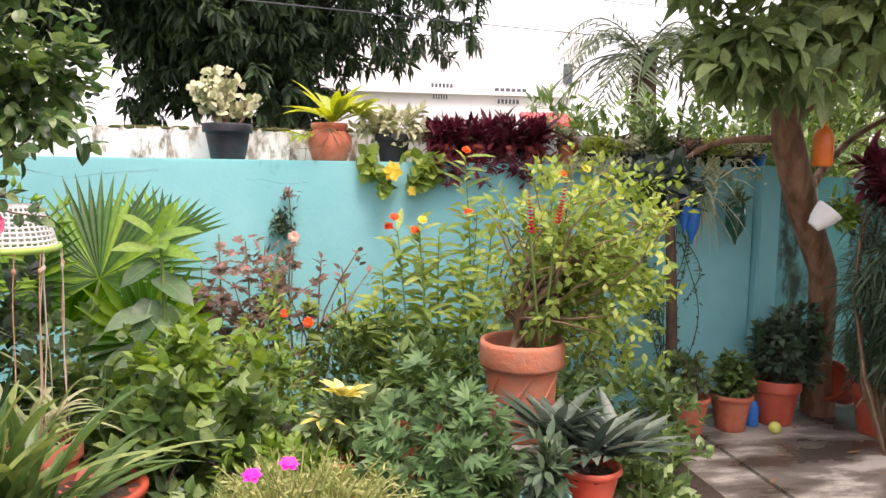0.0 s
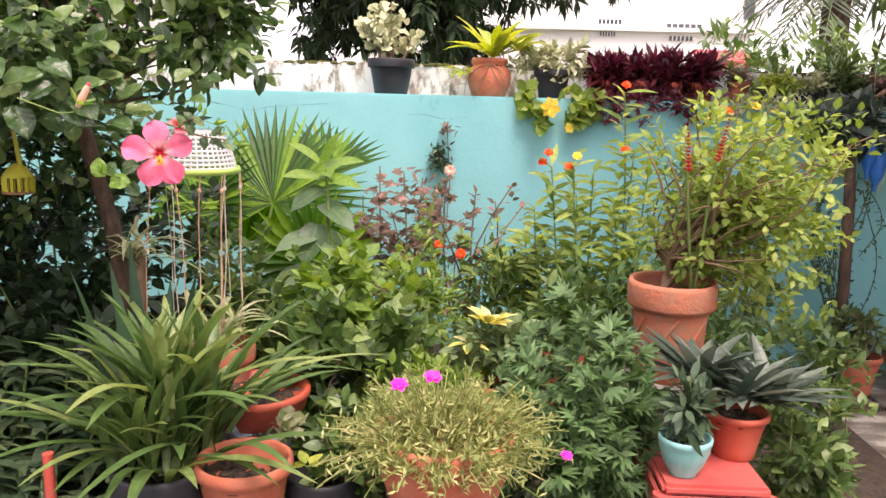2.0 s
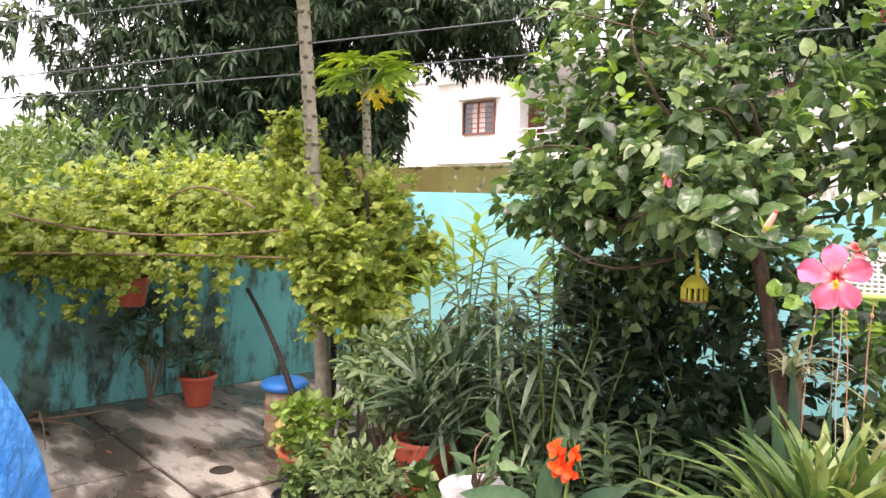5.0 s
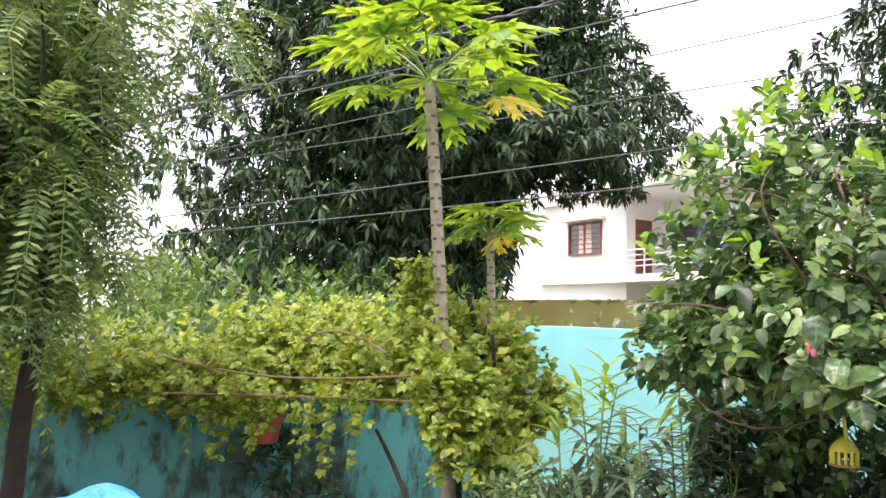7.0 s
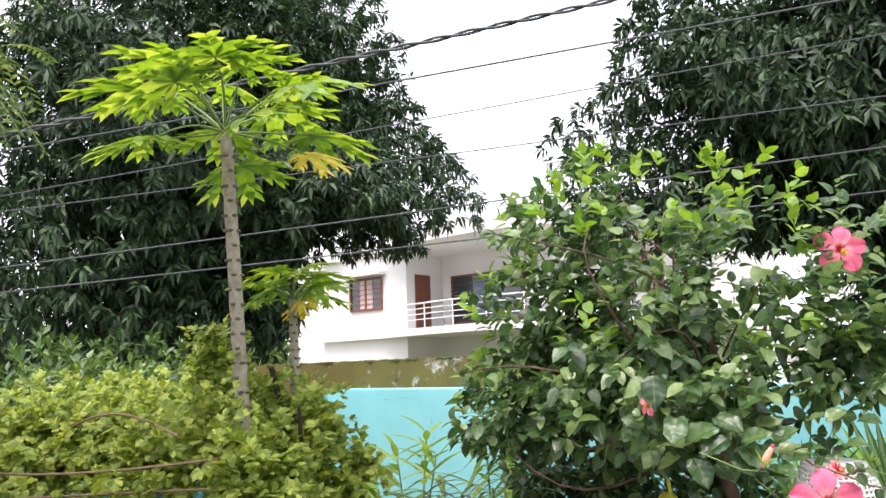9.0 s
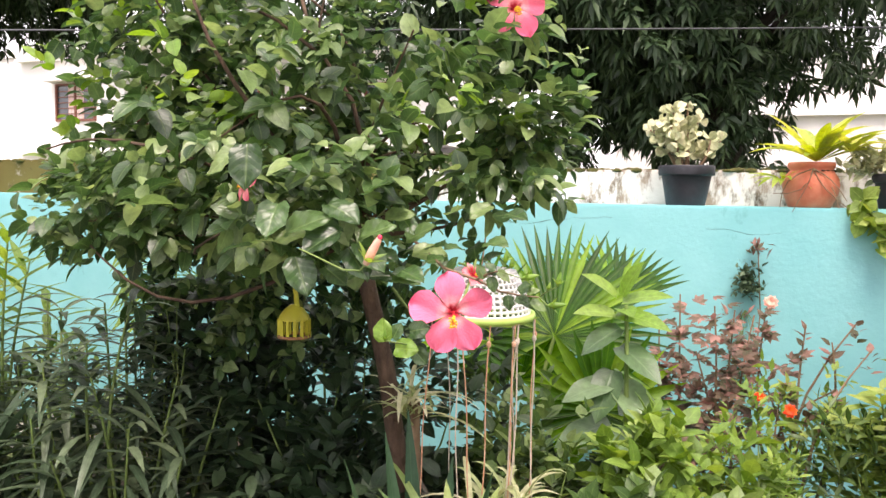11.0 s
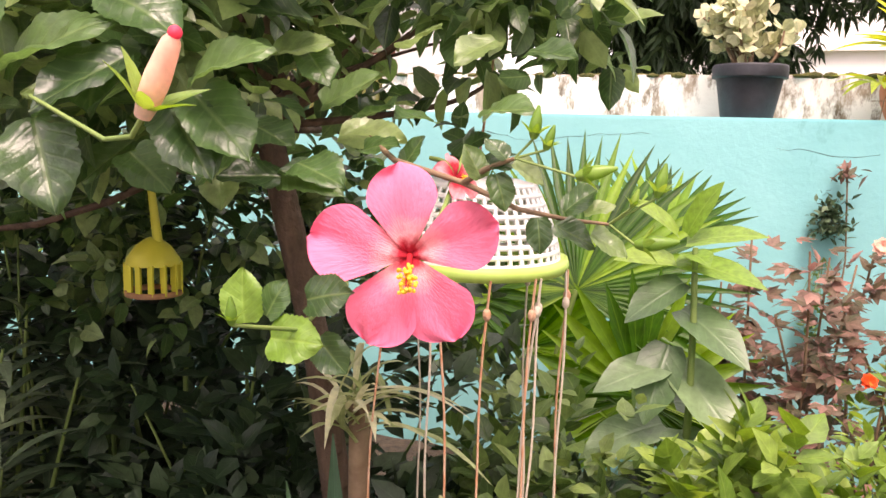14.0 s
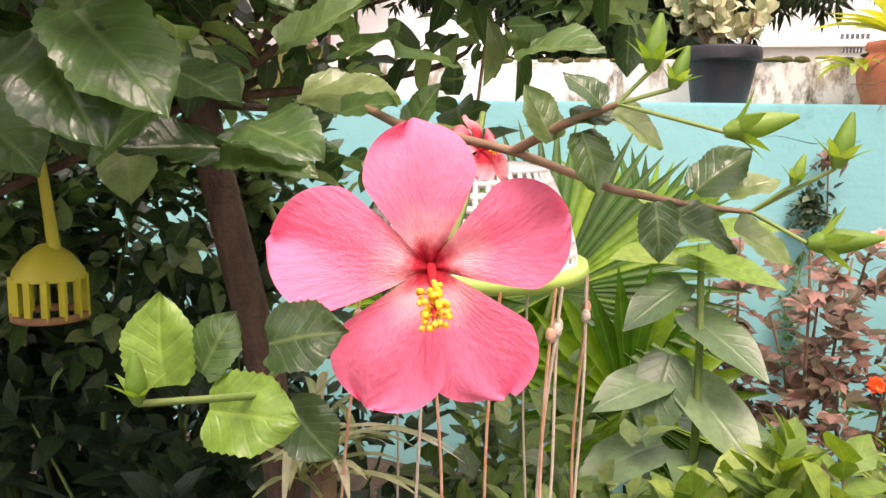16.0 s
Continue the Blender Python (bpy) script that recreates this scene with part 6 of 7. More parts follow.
def hibiscus_flower(c, face, R, angles, label, stalk, seed):
    c = np.array(c, float)
    f = unit(np.array(face, float))
    e1 = unit(np.cross([0, 0, 1.0], f))
    e2 = np.cross(f, e1)
    t = thing("hibiscus_flower", c, label, "flower")
    for k, a in enumerate(angles):
        part("petal", petal(Geo(), c, e1, e2, f * (1 + 0.08 * (k % 2)), radians(a), R * (0.92, 1.02, 0.98, 0.96, 0.93)[k], seed + k), PETAL, t)
    tip = c + f * R * 0.50 - e2 * R * 0.27 + e1 * 0.02 * R
    s = np.linspace(0, 1, 8)[:, None]
    col = c + (tip - c) * s + e2 * 0.07 * R * np.sin(np.pi * s)
    part("pistil", Geo().tube(col, np.linspace(0.035, 0.018, 8) * R, 8), P_RED, t)
    rng = np.random.default_rng(seed + 9)
    g = Geo()
    for k in range(46):
        b = col[-1] + (col[-3] - col[-1]) * rng.random()
        d = unit(rng.normal(size=3) + f * 0.3)
        g.tube([b, b + d * 0.085 * R], 0.006 * R, 3)
        g.ball(b + d * 0.095 * R, 0.021 * R, 6, 4)
    part("stamen_brush", g, P_YELLOW, t, kind="stuff")
    back = Geo()
    blades(back, np.repeat([c - f * 0.002], 5, 0), [-f * 0.5 + math.cos(q) * e1 + math.sin(q) * e2 for q in np.arange(5) * 1.257], np.repeat([f], 5, 0), 0.3 * R, 0.16 * R, 3, "lance")
    part("calyx", back, L_HIB_YOUNG, t)
    part("stalk", Geo().tube(bend(c - f * 0.004, stalk, np.random.default_rng(seed), 6, 0.1), 0.0028, 5), STEM, t)


hibiscus_flower((-1.306, 2.138, 1.211), (0.30, -0.94, 0.06), 0.088, (98, 170, 246, 301, 22), "large open coral-pink hibiscus bloom with yellow stamens", (-1.32, 2.32, 1.3), 301)
hibiscus_flower((-1.284, 2.456, 1.867), (0.45, -0.85, 0.15), 0.078, (80, 150, 225, 300, 10), "pink hibiscus bloom high in the bush", (-1.4, 2.55, 1.8), 311)
hibiscus_flower((-1.7, 2.02, 1.455), (-0.5, -0.75, 0.2), 0.042, (90, 162, 234, 306, 18), "half-hidden red hibiscus bloom behind a leaf", (-1.75, 2.2, 1.45), 321)
hibiscus_flower((-1.31, 2.26, 1.272), (0.8, -0.3, 0.5), 0.03, (90, 162, 234, 306, 18), "small coral hibiscus bloom behind the twig", (-1.36, 2.32, 1.29), 331)


def serrated(geo, P, D, N, L, W, fold=0.22, droop=0.15, seed=0):
    """Broad toothed leaves seen near by."""
    rng = np.random.default_rng(seed)
    for p, d, nn, ll, ww in zip(P, D, N, L, W):
        d = unit(np.array(d, float))
        S = unit(np.cross(d, nn))
        U = np.cross(S, d)
        nu, nv = 25, 9
        u = np.linspace(0, 1, nu)[:, None]
        v = np.linspace(-1, 1, nv)[None]
        w = np.maximum(SHAPES["heart"](u) * (1 + 0.03 * np.where(np.arange(nu)[:, None] % 2, 1, -1) * np.abs(v)), 0.02)
        w[-1] = 0.02
        wave = 0.045 * ll * np.sin(7 * u + 3 * v + rng.uniform(0, 6)) * np.abs(v) + 0.02 * ll * np.sin(5 * u - 4 * v + rng.uniform(0, 6))
        z = fold * ww / 2 * w * np.abs(v) - droop * ll * u ** 2 + wave + 0.012 * ll * np.cos(26 * u - 7 * np.abs(v)) * (np.abs(v) > 0.1)
        Q = np.asarray(p) + (ll * u * np.ones_like(v))[..., None] * d + (ww / 2 * w * v)[..., None] * S + z[..., None] * U
        i, j = np.meshgrid(np.arange(nu - 1), np.arange(nv - 1), indexing="ij")
        q = np.stack([i * nv + j, i * nv + j + 1, (i + 1) * nv + j + 1, (i + 1) * nv + j], -1).reshape(-1, 4)
        uv = np.stack([v * np.ones_like(u), u * np.ones_like(v), np.ones((nu, nv))], -1).reshape(-1, 3)
        geo.add(Q.reshape(-1, 3), q, True, uv)
    return geo


def bud(parent, c, d, L, mat, name="bud"):
    d = unit(np.array(d, float))
    s = np.linspace(0, 1, 9)
    w = 0.165 * np.sin(np.pi * (0.12 + 0.85 * s ** 0.8)) if name == "bud" else 0.13 * np.interp(s, [0, 0.2, 0.45, 0.85, 0.95, 1], [0.6, 0.9, 1.0, 0.72, 0.5, 0.1])
    part(name, Geo().tube(np.array(c) + d * (L * s)[:, None], L * w + 0.0006, 12), mat, parent)
    if name != "bud":
        part("petal_tip", Geo().ball(np.array(c) + d * L * 0.97, L * 0.075, 9, 6), P_PINK, parent)
    g = Geo()
    e1 = unit(np.cross(d, [0.2, 0.9, 0.3]))
    e2 = np.cross(d, e1)
    a = np.arange(6) * 1.047
    blades(g, np.repeat([np.array(c)], 6, 0), d * 0.8 + np.cos(a)[:, None] * e1 * 0.6 + np.sin(a)[:, None] * e2 * 0.6, np.repeat([d], 6, 0), L * 0.72, L * 0.2, 4, "lance", 0.3, 0.2)
    part("calyx", g, L_HIB_YOUNG, parent, kind="stuff")


def hibiscus_tree():
    t = thing("hibiscus_bush", (-1.62, 2.66, 0), "tall glossy-leaved hibiscus bush with brown trunk", "shrub")
    rng = np.random.default_rng(341)
    trunk = [(-1.58, 2.68, -0.01), (-1.62, 2.66, 0.5), (-1.68, 2.64, 0.95), (-1.76, 2.62, 1.3), (-1.82, 2.6, 1.6)]
    part("trunk", Geo().tube(trunk, [0.034, 0.028, 0.025, 0.023, 0.018], 10), BARK, t)
    fork = np.array((-1.77, 2.61, 1.32))

    def clear(T):
        near = (T[:, 1] < 1.98) & (T[:, 0] > -1.55) & (T[:, 2] < 1.62)
        window = (T[:, 0] > -1.36) & (T[:, 2] < 1.36)
        low = (T[:, 2] < 1.22) & (T[:, 1] < 2.45)
        return ~(near | window | low)

    g, ends = Geo(), []
    for c, r, n, sh in (((-1.95, 2.55, 1.66), (0.6, 0.5, 0.36), 200, 0.25), ((-2.15, 2.45, 2.0), (0.42, 0.34, 0.42), 85, 0.2), ((-1.6, 2.5, 1.82), (0.48, 0.42, 0.38), 60, 0.2), ((-1.75, 2.28, 1.46), (0.42, 0.34, 0.2), 100, 0.2), ((-2.35, 2.5, 1.45), (0.38, 0.36, 0.3), 165, 0.2), ((-1.32, 2.62, 1.58), (0.28, 0.3, 0.26), 68, 0.2), ((-2.25, 2.8, 1.1), (0.42, 0.25, 0.26), 80, 0.2), ((-1.9, 3.0, 1.2), (0.3, 0.2, 0.25), 45, 0.2)):
        T, A = twigs(rng, c, r, n, sh, 0.25, 0.35, clear)
        leafy(g, rng, T, A, 11, 0.043, 0.031, 1.2, 0.13, 4, "heart", 0.3, 0.25, 0.12, 0.5)
        ends.append(T[(T[:, 0] < -1.4) & (T[:, 2] > 1.3)][:8])
    part("foliage", g, L_HIBISCUS, t)
    T, A = twigs(rng, (-1.9, 2.5, 1.9), (0.72, 0.5, 0.45), 90, 0.7, 0.2, 0.8, clear)
    part("young_leaves", leafy(Geo(), rng, T, A, 5, 0.045, 0.028, 0.9, 0.05, 4, "heart"), L_HIB_YOUNG, t, kind="stuff")
    for E in ends:
        part("branch", branches(Geo(), rng, fork, E, 0.0075, 0.002, 6, 0.2, 9), BARK, t)
    # the leafy twig that runs past the open bloom
    line = np.array([(-1.5, 2.4, 1.33), (-1.35, 2.2, 1.29), (-1.265, 2.155, 1.275), (-1.208, 2.125, 1.258), (-1.17, 2.145, 1.25), (-1.14, 2.16, 1.247)])
    part("twig", Geo().tube(line, np.linspace(0.0034, 0.0014, 6), 7), STEM_BROWN, t)
    part("twig", Geo().tube([line[2], (-1.235, 2.12, 1.289), (-1.208, 2.108, 1.299)], [0.003, 0.0025, 0.0015], 6), STEM_BROWN, t)
    for k, (c, d, L) in enumerate((((-1.103, 2.155, 1.271), (0.15, 0.0, 0.8), 0.028), ((-1.16, 2.109, 1.287), (0.8, 0.05, 0.2), 0.032), ((-1.116, 2.137, 1.235), (0.8, 0.05, 0.1), 0.034), ((-1.194, 2.108, 1.314), (0.1, 0.0, 0.8), 0.026), ((-1.122, 2.155, 1.262), (0.2, 0.0, 0.7), 0.016), ((-1.184, 2.108, 1.306), (0.25, 0.0, 0.8), 0.02))):
        bud(t, c, d, L, L_HIB_YOUNG)
        part("bud_stalk", Geo().tube([line[5] if k in (0, 2, 4) else np.array((-1.208, 2.108, 1.299)), np.array(c)], 0.0011, 5), STEM, t)
    bud(t, (-1.382, 1.9, 1.32), (0.5, -0.1, 0.8), 0.058, P_BLUSH, "closing_bloom")
    part("bud_stalk", Geo().tube([(-1.56, 1.98, 1.335), (-1.44, 1.93, 1.305), (-1.395, 1.905, 1.308), (-1.382, 1.9, 1.32)], 0.0018, 5), STEM, t)
    # broad toothed leaves nearest to the path
    spec = [(-1.66, 1.96, 1.53, 0.1, -0.3, -0.8, 0.09), (-1.69, 1.97, 1.52, -0.6, -0.4, -0.5, 0.075), (-1.42, 2.14, 1.285, 0.7, -0.3, -0.1, 0.062), (-1.45, 2.16, 1.27, -0.7, -0.4, 0.1, 0.06), (-1.5, 2.02, 1.37, -0.5, -0.6, -0.4, 0.085), (-1.55, 2.05, 1.38, 0.4, -0.7, -0.5, 0.09), (-1.6, 2.1, 1.36, -0.8, -0.3, -0.1, 0.085), (-1.62, 2.0, 1.42, 0.1, -0.6, -0.6, 0.085),
            (-1.7, 2.06, 1.34, -0.4, -0.5, -0.6, 0.08), (-1.38, 2.2, 1.33, 0.5, -0.5, 0.2, 0.06), (-1.33, 2.24, 1.33, -0.2, -0.8, 0.1, 0.055), (-1.28, 2.26, 1.34, 0.8, -0.4, 0.1, 0.06), (-1.225, 2.115, 1.286, 0.3, -0.1, -0.7, 0.031), (-1.188, 2.11, 1.254, 0.15, -0.1, -0.9, 0.029), (-1.24, 2.125, 1.281, -0.3, -0.1, 0.7, 0.031), (-1.23, 2.115, 1.291, 0.8, 0.1, 0.2, 0.025), (-1.21, 2.115, 1.296, 0.7, 0.0, -0.4, 0.029), (-1.17, 2.125, 1.258, 0.5, 0.1, 0.5, 0.034), (-1.155, 2.125, 1.258, 0.7, 0.1, 0.3, 0.025), (-1.215, 2.11, 1.298, -0.6, 0.0, 0.6, 0.025), (-1.18, 2.135, 1.246, 0.8, 0.1, -0.3, 0.038), (-1.15, 2.135, 1.241, 0.75, 0.1, -0.35, 0.034),
            (-1.25, 2.3, 1.4, 0.8, -0.4, 0.0, 0.06), (-1.36, 2.25, 1.4, 0.6, -0.5, 0.3, 0.06), (-1.44, 2.2, 1.42, -0.5, -0.6, 0.2, 0.07), (-1.52, 2.2, 1.3, -0.6, -0.4, -0.5, 0.065), (-1.58, 2.24, 1.28, 0.3, -0.4, -0.7, 0.06), (-1.34, 2.2, 1.285, 0.4, -0.1, 0.7, 0.035), (-1.48, 2.1, 1.44, 0.6, -0.4, 0.3, 0.075),
            (-1.66, 2.2, 1.3, -0.5, -0.5, -0.5, 0.07), (-1.75, 2.1, 1.4, -0.6, -0.5, -0.2, 0.08), (-1.4, 2.3, 1.46, 0.4, -0.6, 0.2, 0.06), (-1.3, 2.35, 1.42, -0.4, -0.6, -0.3, 0.06)]
    spec += [(-1.605, 2.004, 1.363, 0.9, 0.06, 0.43, 0.1), (-1.532, 2.039, 1.42, 0.92, -0.15, -0.36, 0.08), (-1.48, 2.07, 1.355, 0.91, 0.0, 0.42, 0.08), (-1.584, 2.004, 1.318, 0.51, -0.32, -0.8, 0.084), (-1.49, 2.086, 1.344, 0.79, -0.19, -0.58, 0.083), (-1.509, 2.077, 1.332, 0.7, -0.24, -0.67, 0.08),
             (-1.482, 2.192, 1.387, 0.96, -0.07, 0.28, 0.07), (-1.448, 2.206, 1.393, 0.68, -0.47, -0.56, 0.055), (-1.409, 2.2, 1.268, -0.63, -0.73, 0.27, 0.06)]
    spec += [(-1.456, 2.248, 1.34, 0.83, 0.0, 0.55, 0.075), (-1.461, 2.296, 1.311, 1.0, 0.0, 0.07, 0.08), (-1.462, 2.182, 1.272, 0.99, -0.11, -0.11, 0.07), (-1.568, 2.092, 1.291, 0.87, -0.24, -0.43, 0.065), (-1.497, 2.176, 1.32, 0.95, -0.21, -0.24, 0.062), (-1.413, 2.257, 1.298, 0.93, -0.3, 0.21, 0.05)]
    for k, (x, y, z, a, b, c, L) in enumerate(spec):
        part("leaf", serrated(Geo(), [(x, y, z)], [(a, b, c)], [(0.15, -0.55, 0.85)], [L], [L * 0.72], seed=k), L_HIBISCUS, t)
    # low young shoot beside the bloom
    tip = np.array((-1.385, 1.99, 1.172))
    part("shoot", Geo().tube([(-1.6, 2.5, 1.2), (-1.4, 2.2, 1.165), (-1.37, 2.06, 1.154), tip], [0.0035, 0.003, 0.002, 0.0015], 6), STEM, t)
    for k, (p, d, L) in enumerate((((-1.415, 2.05, 1.157), (-0.1, 0.0, 0.9), 0.046), ((-1.394, 2.054, 1.146), (0.9, -0.1, 0.05), 0.05), ((-1.402, 2.06, 1.162), (0.35, 0.1, 0.7), 0.036), ((-1.375, 2.08, 1.175), (0.85, -0.1, 0.25), 0.046), ((-1.37, 2.09, 1.14), (0.6, 0.1, -0.7), 0.04))):
        part("leaf", serrated(Geo(), [p], [d], [(0.1, -0.85, 0.5)], [L], [L * 0.8], 0.2, 0.1, 60 + k), L_HIB_YOUNG if k < 2 else L_HIBISCUS, t, "fresh light green leaf" if k < 2 else "")
    bud(t, tip, (0.0, -0.05, 0.7), 0.022, L_HIB_YOUNG)


hibiscus_tree()


def sieve_basket():
    """Upturned woven plastic basket with a lime rim and knotted strings."""
    c = np.array((-1.395, 2.6, 1.128))
    R, H = 0.128, 0.105
    t = thing("plastic_basket", c, "upturned white lattice basket with lime-green rim", "basket")
    part("rim", Geo().lathe(c, [(R * 0.95, 0.0), (R * 1.06, -0.004), (R * 1.1, 0.006), (R * 1.08, 0.016), (R * 0.97, 0.014), (R * 0.95, 0.0)], 48), LIME_PLASTIC, t)
    ring = [(R * (0.97 - 0.30 * (s ** 1.5)), 0.014 + H * s) for s in np.linspace(0, 1, 9)]
    n = 44
    a = np.arange(n + 1) * 2 * np.pi / n
    for r, z in ring:
        part("hoop", Geo().tube(np.stack([c[0] + r * np.cos(a), c[1] + r * np.sin(a), np.full(n + 1, c[2] + z)], 1), 0.0042, 5, False), WHITE_PLASTIC, t)
    for k in range(n):
        q = [(c[0] + r * math.cos(a[k]), c[1] + r * math.sin(a[k]), c[2] + z) for r, z in ring]
        part("rib", Geo().tube(q, 0.0036, 4, False), WHITE_PLASTIC, t)
    part("base", Geo().lathe(c, [(R * 0.68, 0.014 + H), (R * 0.5, 0.022 + H), (0.0, 0.024 + H)], 32), WHITE_PLASTIC, t)
    rng = np.random.default_rng(351)
    for k, (ang, ln) in enumerate(((0.1, 0.62), (0.16, 0.5), (-0.55, 0.6), (-0.6, 0.66), (-0.5, 0.55), (-1.6, 0.6), (-1.7, 0.5), (-2.4, 0.58), (1.2, 0.55), (-1.1, 0.6), (2.6, 0.55))):
        p = c + np.array([math.cos(ang) * R * 1.07, math.sin(ang) * R * 1.07, 0.0])
        s = np.linspace(0, 1, 14)[:, None]
        q = p + np.concatenate([0.02 * rng.normal() * s + 0.003 * np.sin(9 * s + k), 0.02 * rng.normal() * s, -ln * s], 1)
        m = STRING if k % 2 else STRING_PALE
        sg = part("string", Geo().tube(q, 0.0018, 5), m, t)
        part("knot", Geo().ball(q[1], (0.006, 0.005, 0.009), 7, 5), m, sg)
    part("hanger", Geo().tube([c + np.array([0, 0, H + 0.03]), c + np.array([0.02, 0.05, 0.45])], 0.002, 4), STRING, t)


sieve_basket()


def yellow_scoop():
    c = np.array((-1.87, 2.466, 1.136))
    t = thing("plastic_scoop", c, "yellow slotted plastic scoop hanging handle up", "scoop")
    part("handle", Geo().tube([c + (0.01, 0, 0.0), c + (0.0, 0, 0.08), c + (-0.012, 0, 0.16)], [0.0075, 0.006, 0.005], 8), YELLOW_PLASTIC, t)
    part("shoulder", Geo().lathe(c + (0, 0, -0.03), [(0.041, 0.0), (0.039, 0.01), (0.026, 0.028), (0.01, 0.04), (0.0, 0.042)], 20), YELLOW_PLASTIC, t)
    for k in range(13):
        a = k * 2 * np.pi / 13
        p = c + np.array([0.039 * math.cos(a), 0.039 * math.sin(a), -0.03])
        part("slat", Geo().box(p + (-0.0045, -0.0018, -0.045), p + (0.0045, 0.0018, 0.003)), YELLOW_PLASTIC, t)
    part("rim", Geo().lathe(c + (0, 0, -0.078), [(0.037, 0), (0.043, 0.0), (0.043, 0.008), (0.037, 0.008), (0.037, 0)], 22), DRY, t)


yellow_scoop()

# ---- dark narrow-leaved plants ----
def shoots(seed, name, label, tops, foot, mat, L, W, per=34, start=0.35, tip_mat=None):
    """Upright stems with whorls of long narrow leaves that thicken to a tuft at each tip."""
    rng = np.random.default_rng(seed)
    t = thing(name, (foot[0], foot[1], 0), label, "shrub")
    st, g, tips = Geo(), Geo(), Geo()
    for q in tops:
        q = np.asarray(q, float)
        root = np.array([foot[0] + (q[0] - foot[0]) * 0.45, foot[1] + (q[1] - foot[1]) * 0.45, 0.0])
        line = bend(root, q, rng, 12, 0.025)
        st.tube(line, np.linspace(0.008, 0.003, 12), 6)
        u = start + (1 - start) * np.linspace(0, 1, per) ** 0.75
        k = np.clip((u * 11).astype(int), 0, 10)
        P = line[k] + (line[k + 1] - line[k]) * (u * 11 - k)[:, None]
        a = np.arange(per) * 2.1 + rng.uniform(0, 6.28)
        lift = 0.2 + 0.6 * u ** 6 + 0.3 * rng.normal(size=per)
        D = np.stack([np.cos(a), np.sin(a), lift], 1)
        ln = L * rng.uniform(0.7, 1.15, per) * (1 - 0.35 * u ** 6)
        up = np.tile([0, 0, 1.0], (per, 1)) - 0.5 * np.stack([np.cos(a), np.sin(a), 0 * a], 1) * lift[:, None]
        top = u > 0.8 if tip_mat else np.zeros(per, bool)
        blades(g, P[~top], D[~top], up[~top], ln[~top], W, 6, "lance", 0.3, 0.1, 0.38)
        if top.any():
            blades(tips, P[top], D[top], up[top], ln[top], W * 1.1, 5, "lance", 0.3, 0.1, 0.1)
    part("stem_tangle", st, STEM, t, kind="stuff")
    part("foliage", g, mat, t)
    if tips.v:
        part("young_leaves", tips, tip_mat, t, "pale green tip leaves")


def scatter(seed, c, r, n, low=0.0):
    """Shoot tips spread over a rounded clump."""
    rng = np.random.default_rng(seed)
    a, q = np.arange(n) * 2.4, np.sqrt((np.arange(n) + 0.5) / n)
    z = c[2] + r[2] * (1 - q ** 2) - low * q + 0.3 * r[2] * rng.uniform(-1, 0.6, n)
    return np.stack([c[0] + r[0] * q * np.cos(a), c[1] + r[1] * q * np.sin(a), z], 1)


shoots(361, "oleander", "oleander with long narrow grey-green leaves", scatter(361, (-2.68, 2.66, 0.62), (0.48, 0.38, 0.5), 30), (-2.7, 2.7), L_OLEANDER, 0.27, 0.027, 24, 0.25)
shoots(362, "balsam", "low dark thicket of narrow-leaved balsam shoots", scatter(362, (-1.95, 2.36, 0.36), (0.52, 0.26, 0.26), 40), (-1.9, 2.36), L_BALSAM, 0.17, 0.034, 22, 0.25)
bush(363, (-2.2, 2.95, 0), (-2.1, 3.05, 0.7), (0.6, 0.4, 0.6), 420, L_SHADE_TONE, 0.06, 0.035, "undergrowth beneath the hibiscus, shade put into its leaf colour", m=6, stems=20, r0=0.008)
shoots(364, "oleander", "pale young oleander shoots rising beside the vine", [(-2.93, 2.5, 1.3), (-3.08, 2.36, 1.08), (-3.2, 2.6, 1.2), (-2.98, 2.62, 1.2), (-3.05, 2.75, 1.05)], (-3.0, 2.6), L_OLEANDER, 0.27, 0.028, 32, 0.3, L_LIME)
shoots(365, "oleander", "tall yellow-green oleander shoots at the wall", [(-3.5, 3.85, 1.62), (-3.4, 3.9, 1.45), (-3.62, 3.8, 1.5), (-3.55, 3.95, 1.3), (-3.38, 3.75, 1.2)], (-3.5, 3.85), L_LIME, 0.27, 0.034, 40, 0.4, L_LIME)
shoots(366, "balsam", "dark narrow-leaved shoots between the pots", scatter(366, (-1.7, 2.02, 0.28), (0.26, 0.12, 0.2), 12), (-1.68, 2.02), L_BALSAM, 0.16, 0.032, 20, 0.3)
bush(367, (-3.5, 3.0, 0), (-3.45, 3.05, 0.4), (0.4, 0.35, 0.4), 170, L_MID, 0.08, 0.03, "green weedy shrubs below the vine", m=6, stems=14)

# Filler clumps with deep shade put into their leaf colour.
bush(368, (-2.5, 3.2, 0), (-2.45, 3.2, 0.5), (0.6, 0.3, 0.5), 330, L_SHADE_TONE, 0.07, 0.04, "leafy undergrowth along the wall, coloured dark for shade", name="undergrowth", category="plant", m=6, stems=16)
bush(371, (-2.5, 2.95, 0), (-2.45, 2.95, 0.98), (0.4, 0.22, 0.36), 170, L_SHADE_TONE, 0.06, 0.04, "leafy stems behind the oleander, coloured dark for shade", name="undergrowth", category="plant", m=6, stems=16)
bush(369, (-1.8, 2.7, 0), (-1.85, 2.75, 0.4), (0.5, 0.25, 0.45), 320, L_SHADE_TONE, 0.07, 0.04, "leafy undergrowth round the hibiscus trunk, coloured dark for shade", name="undergrowth", category="plant", m=6, stems=16)
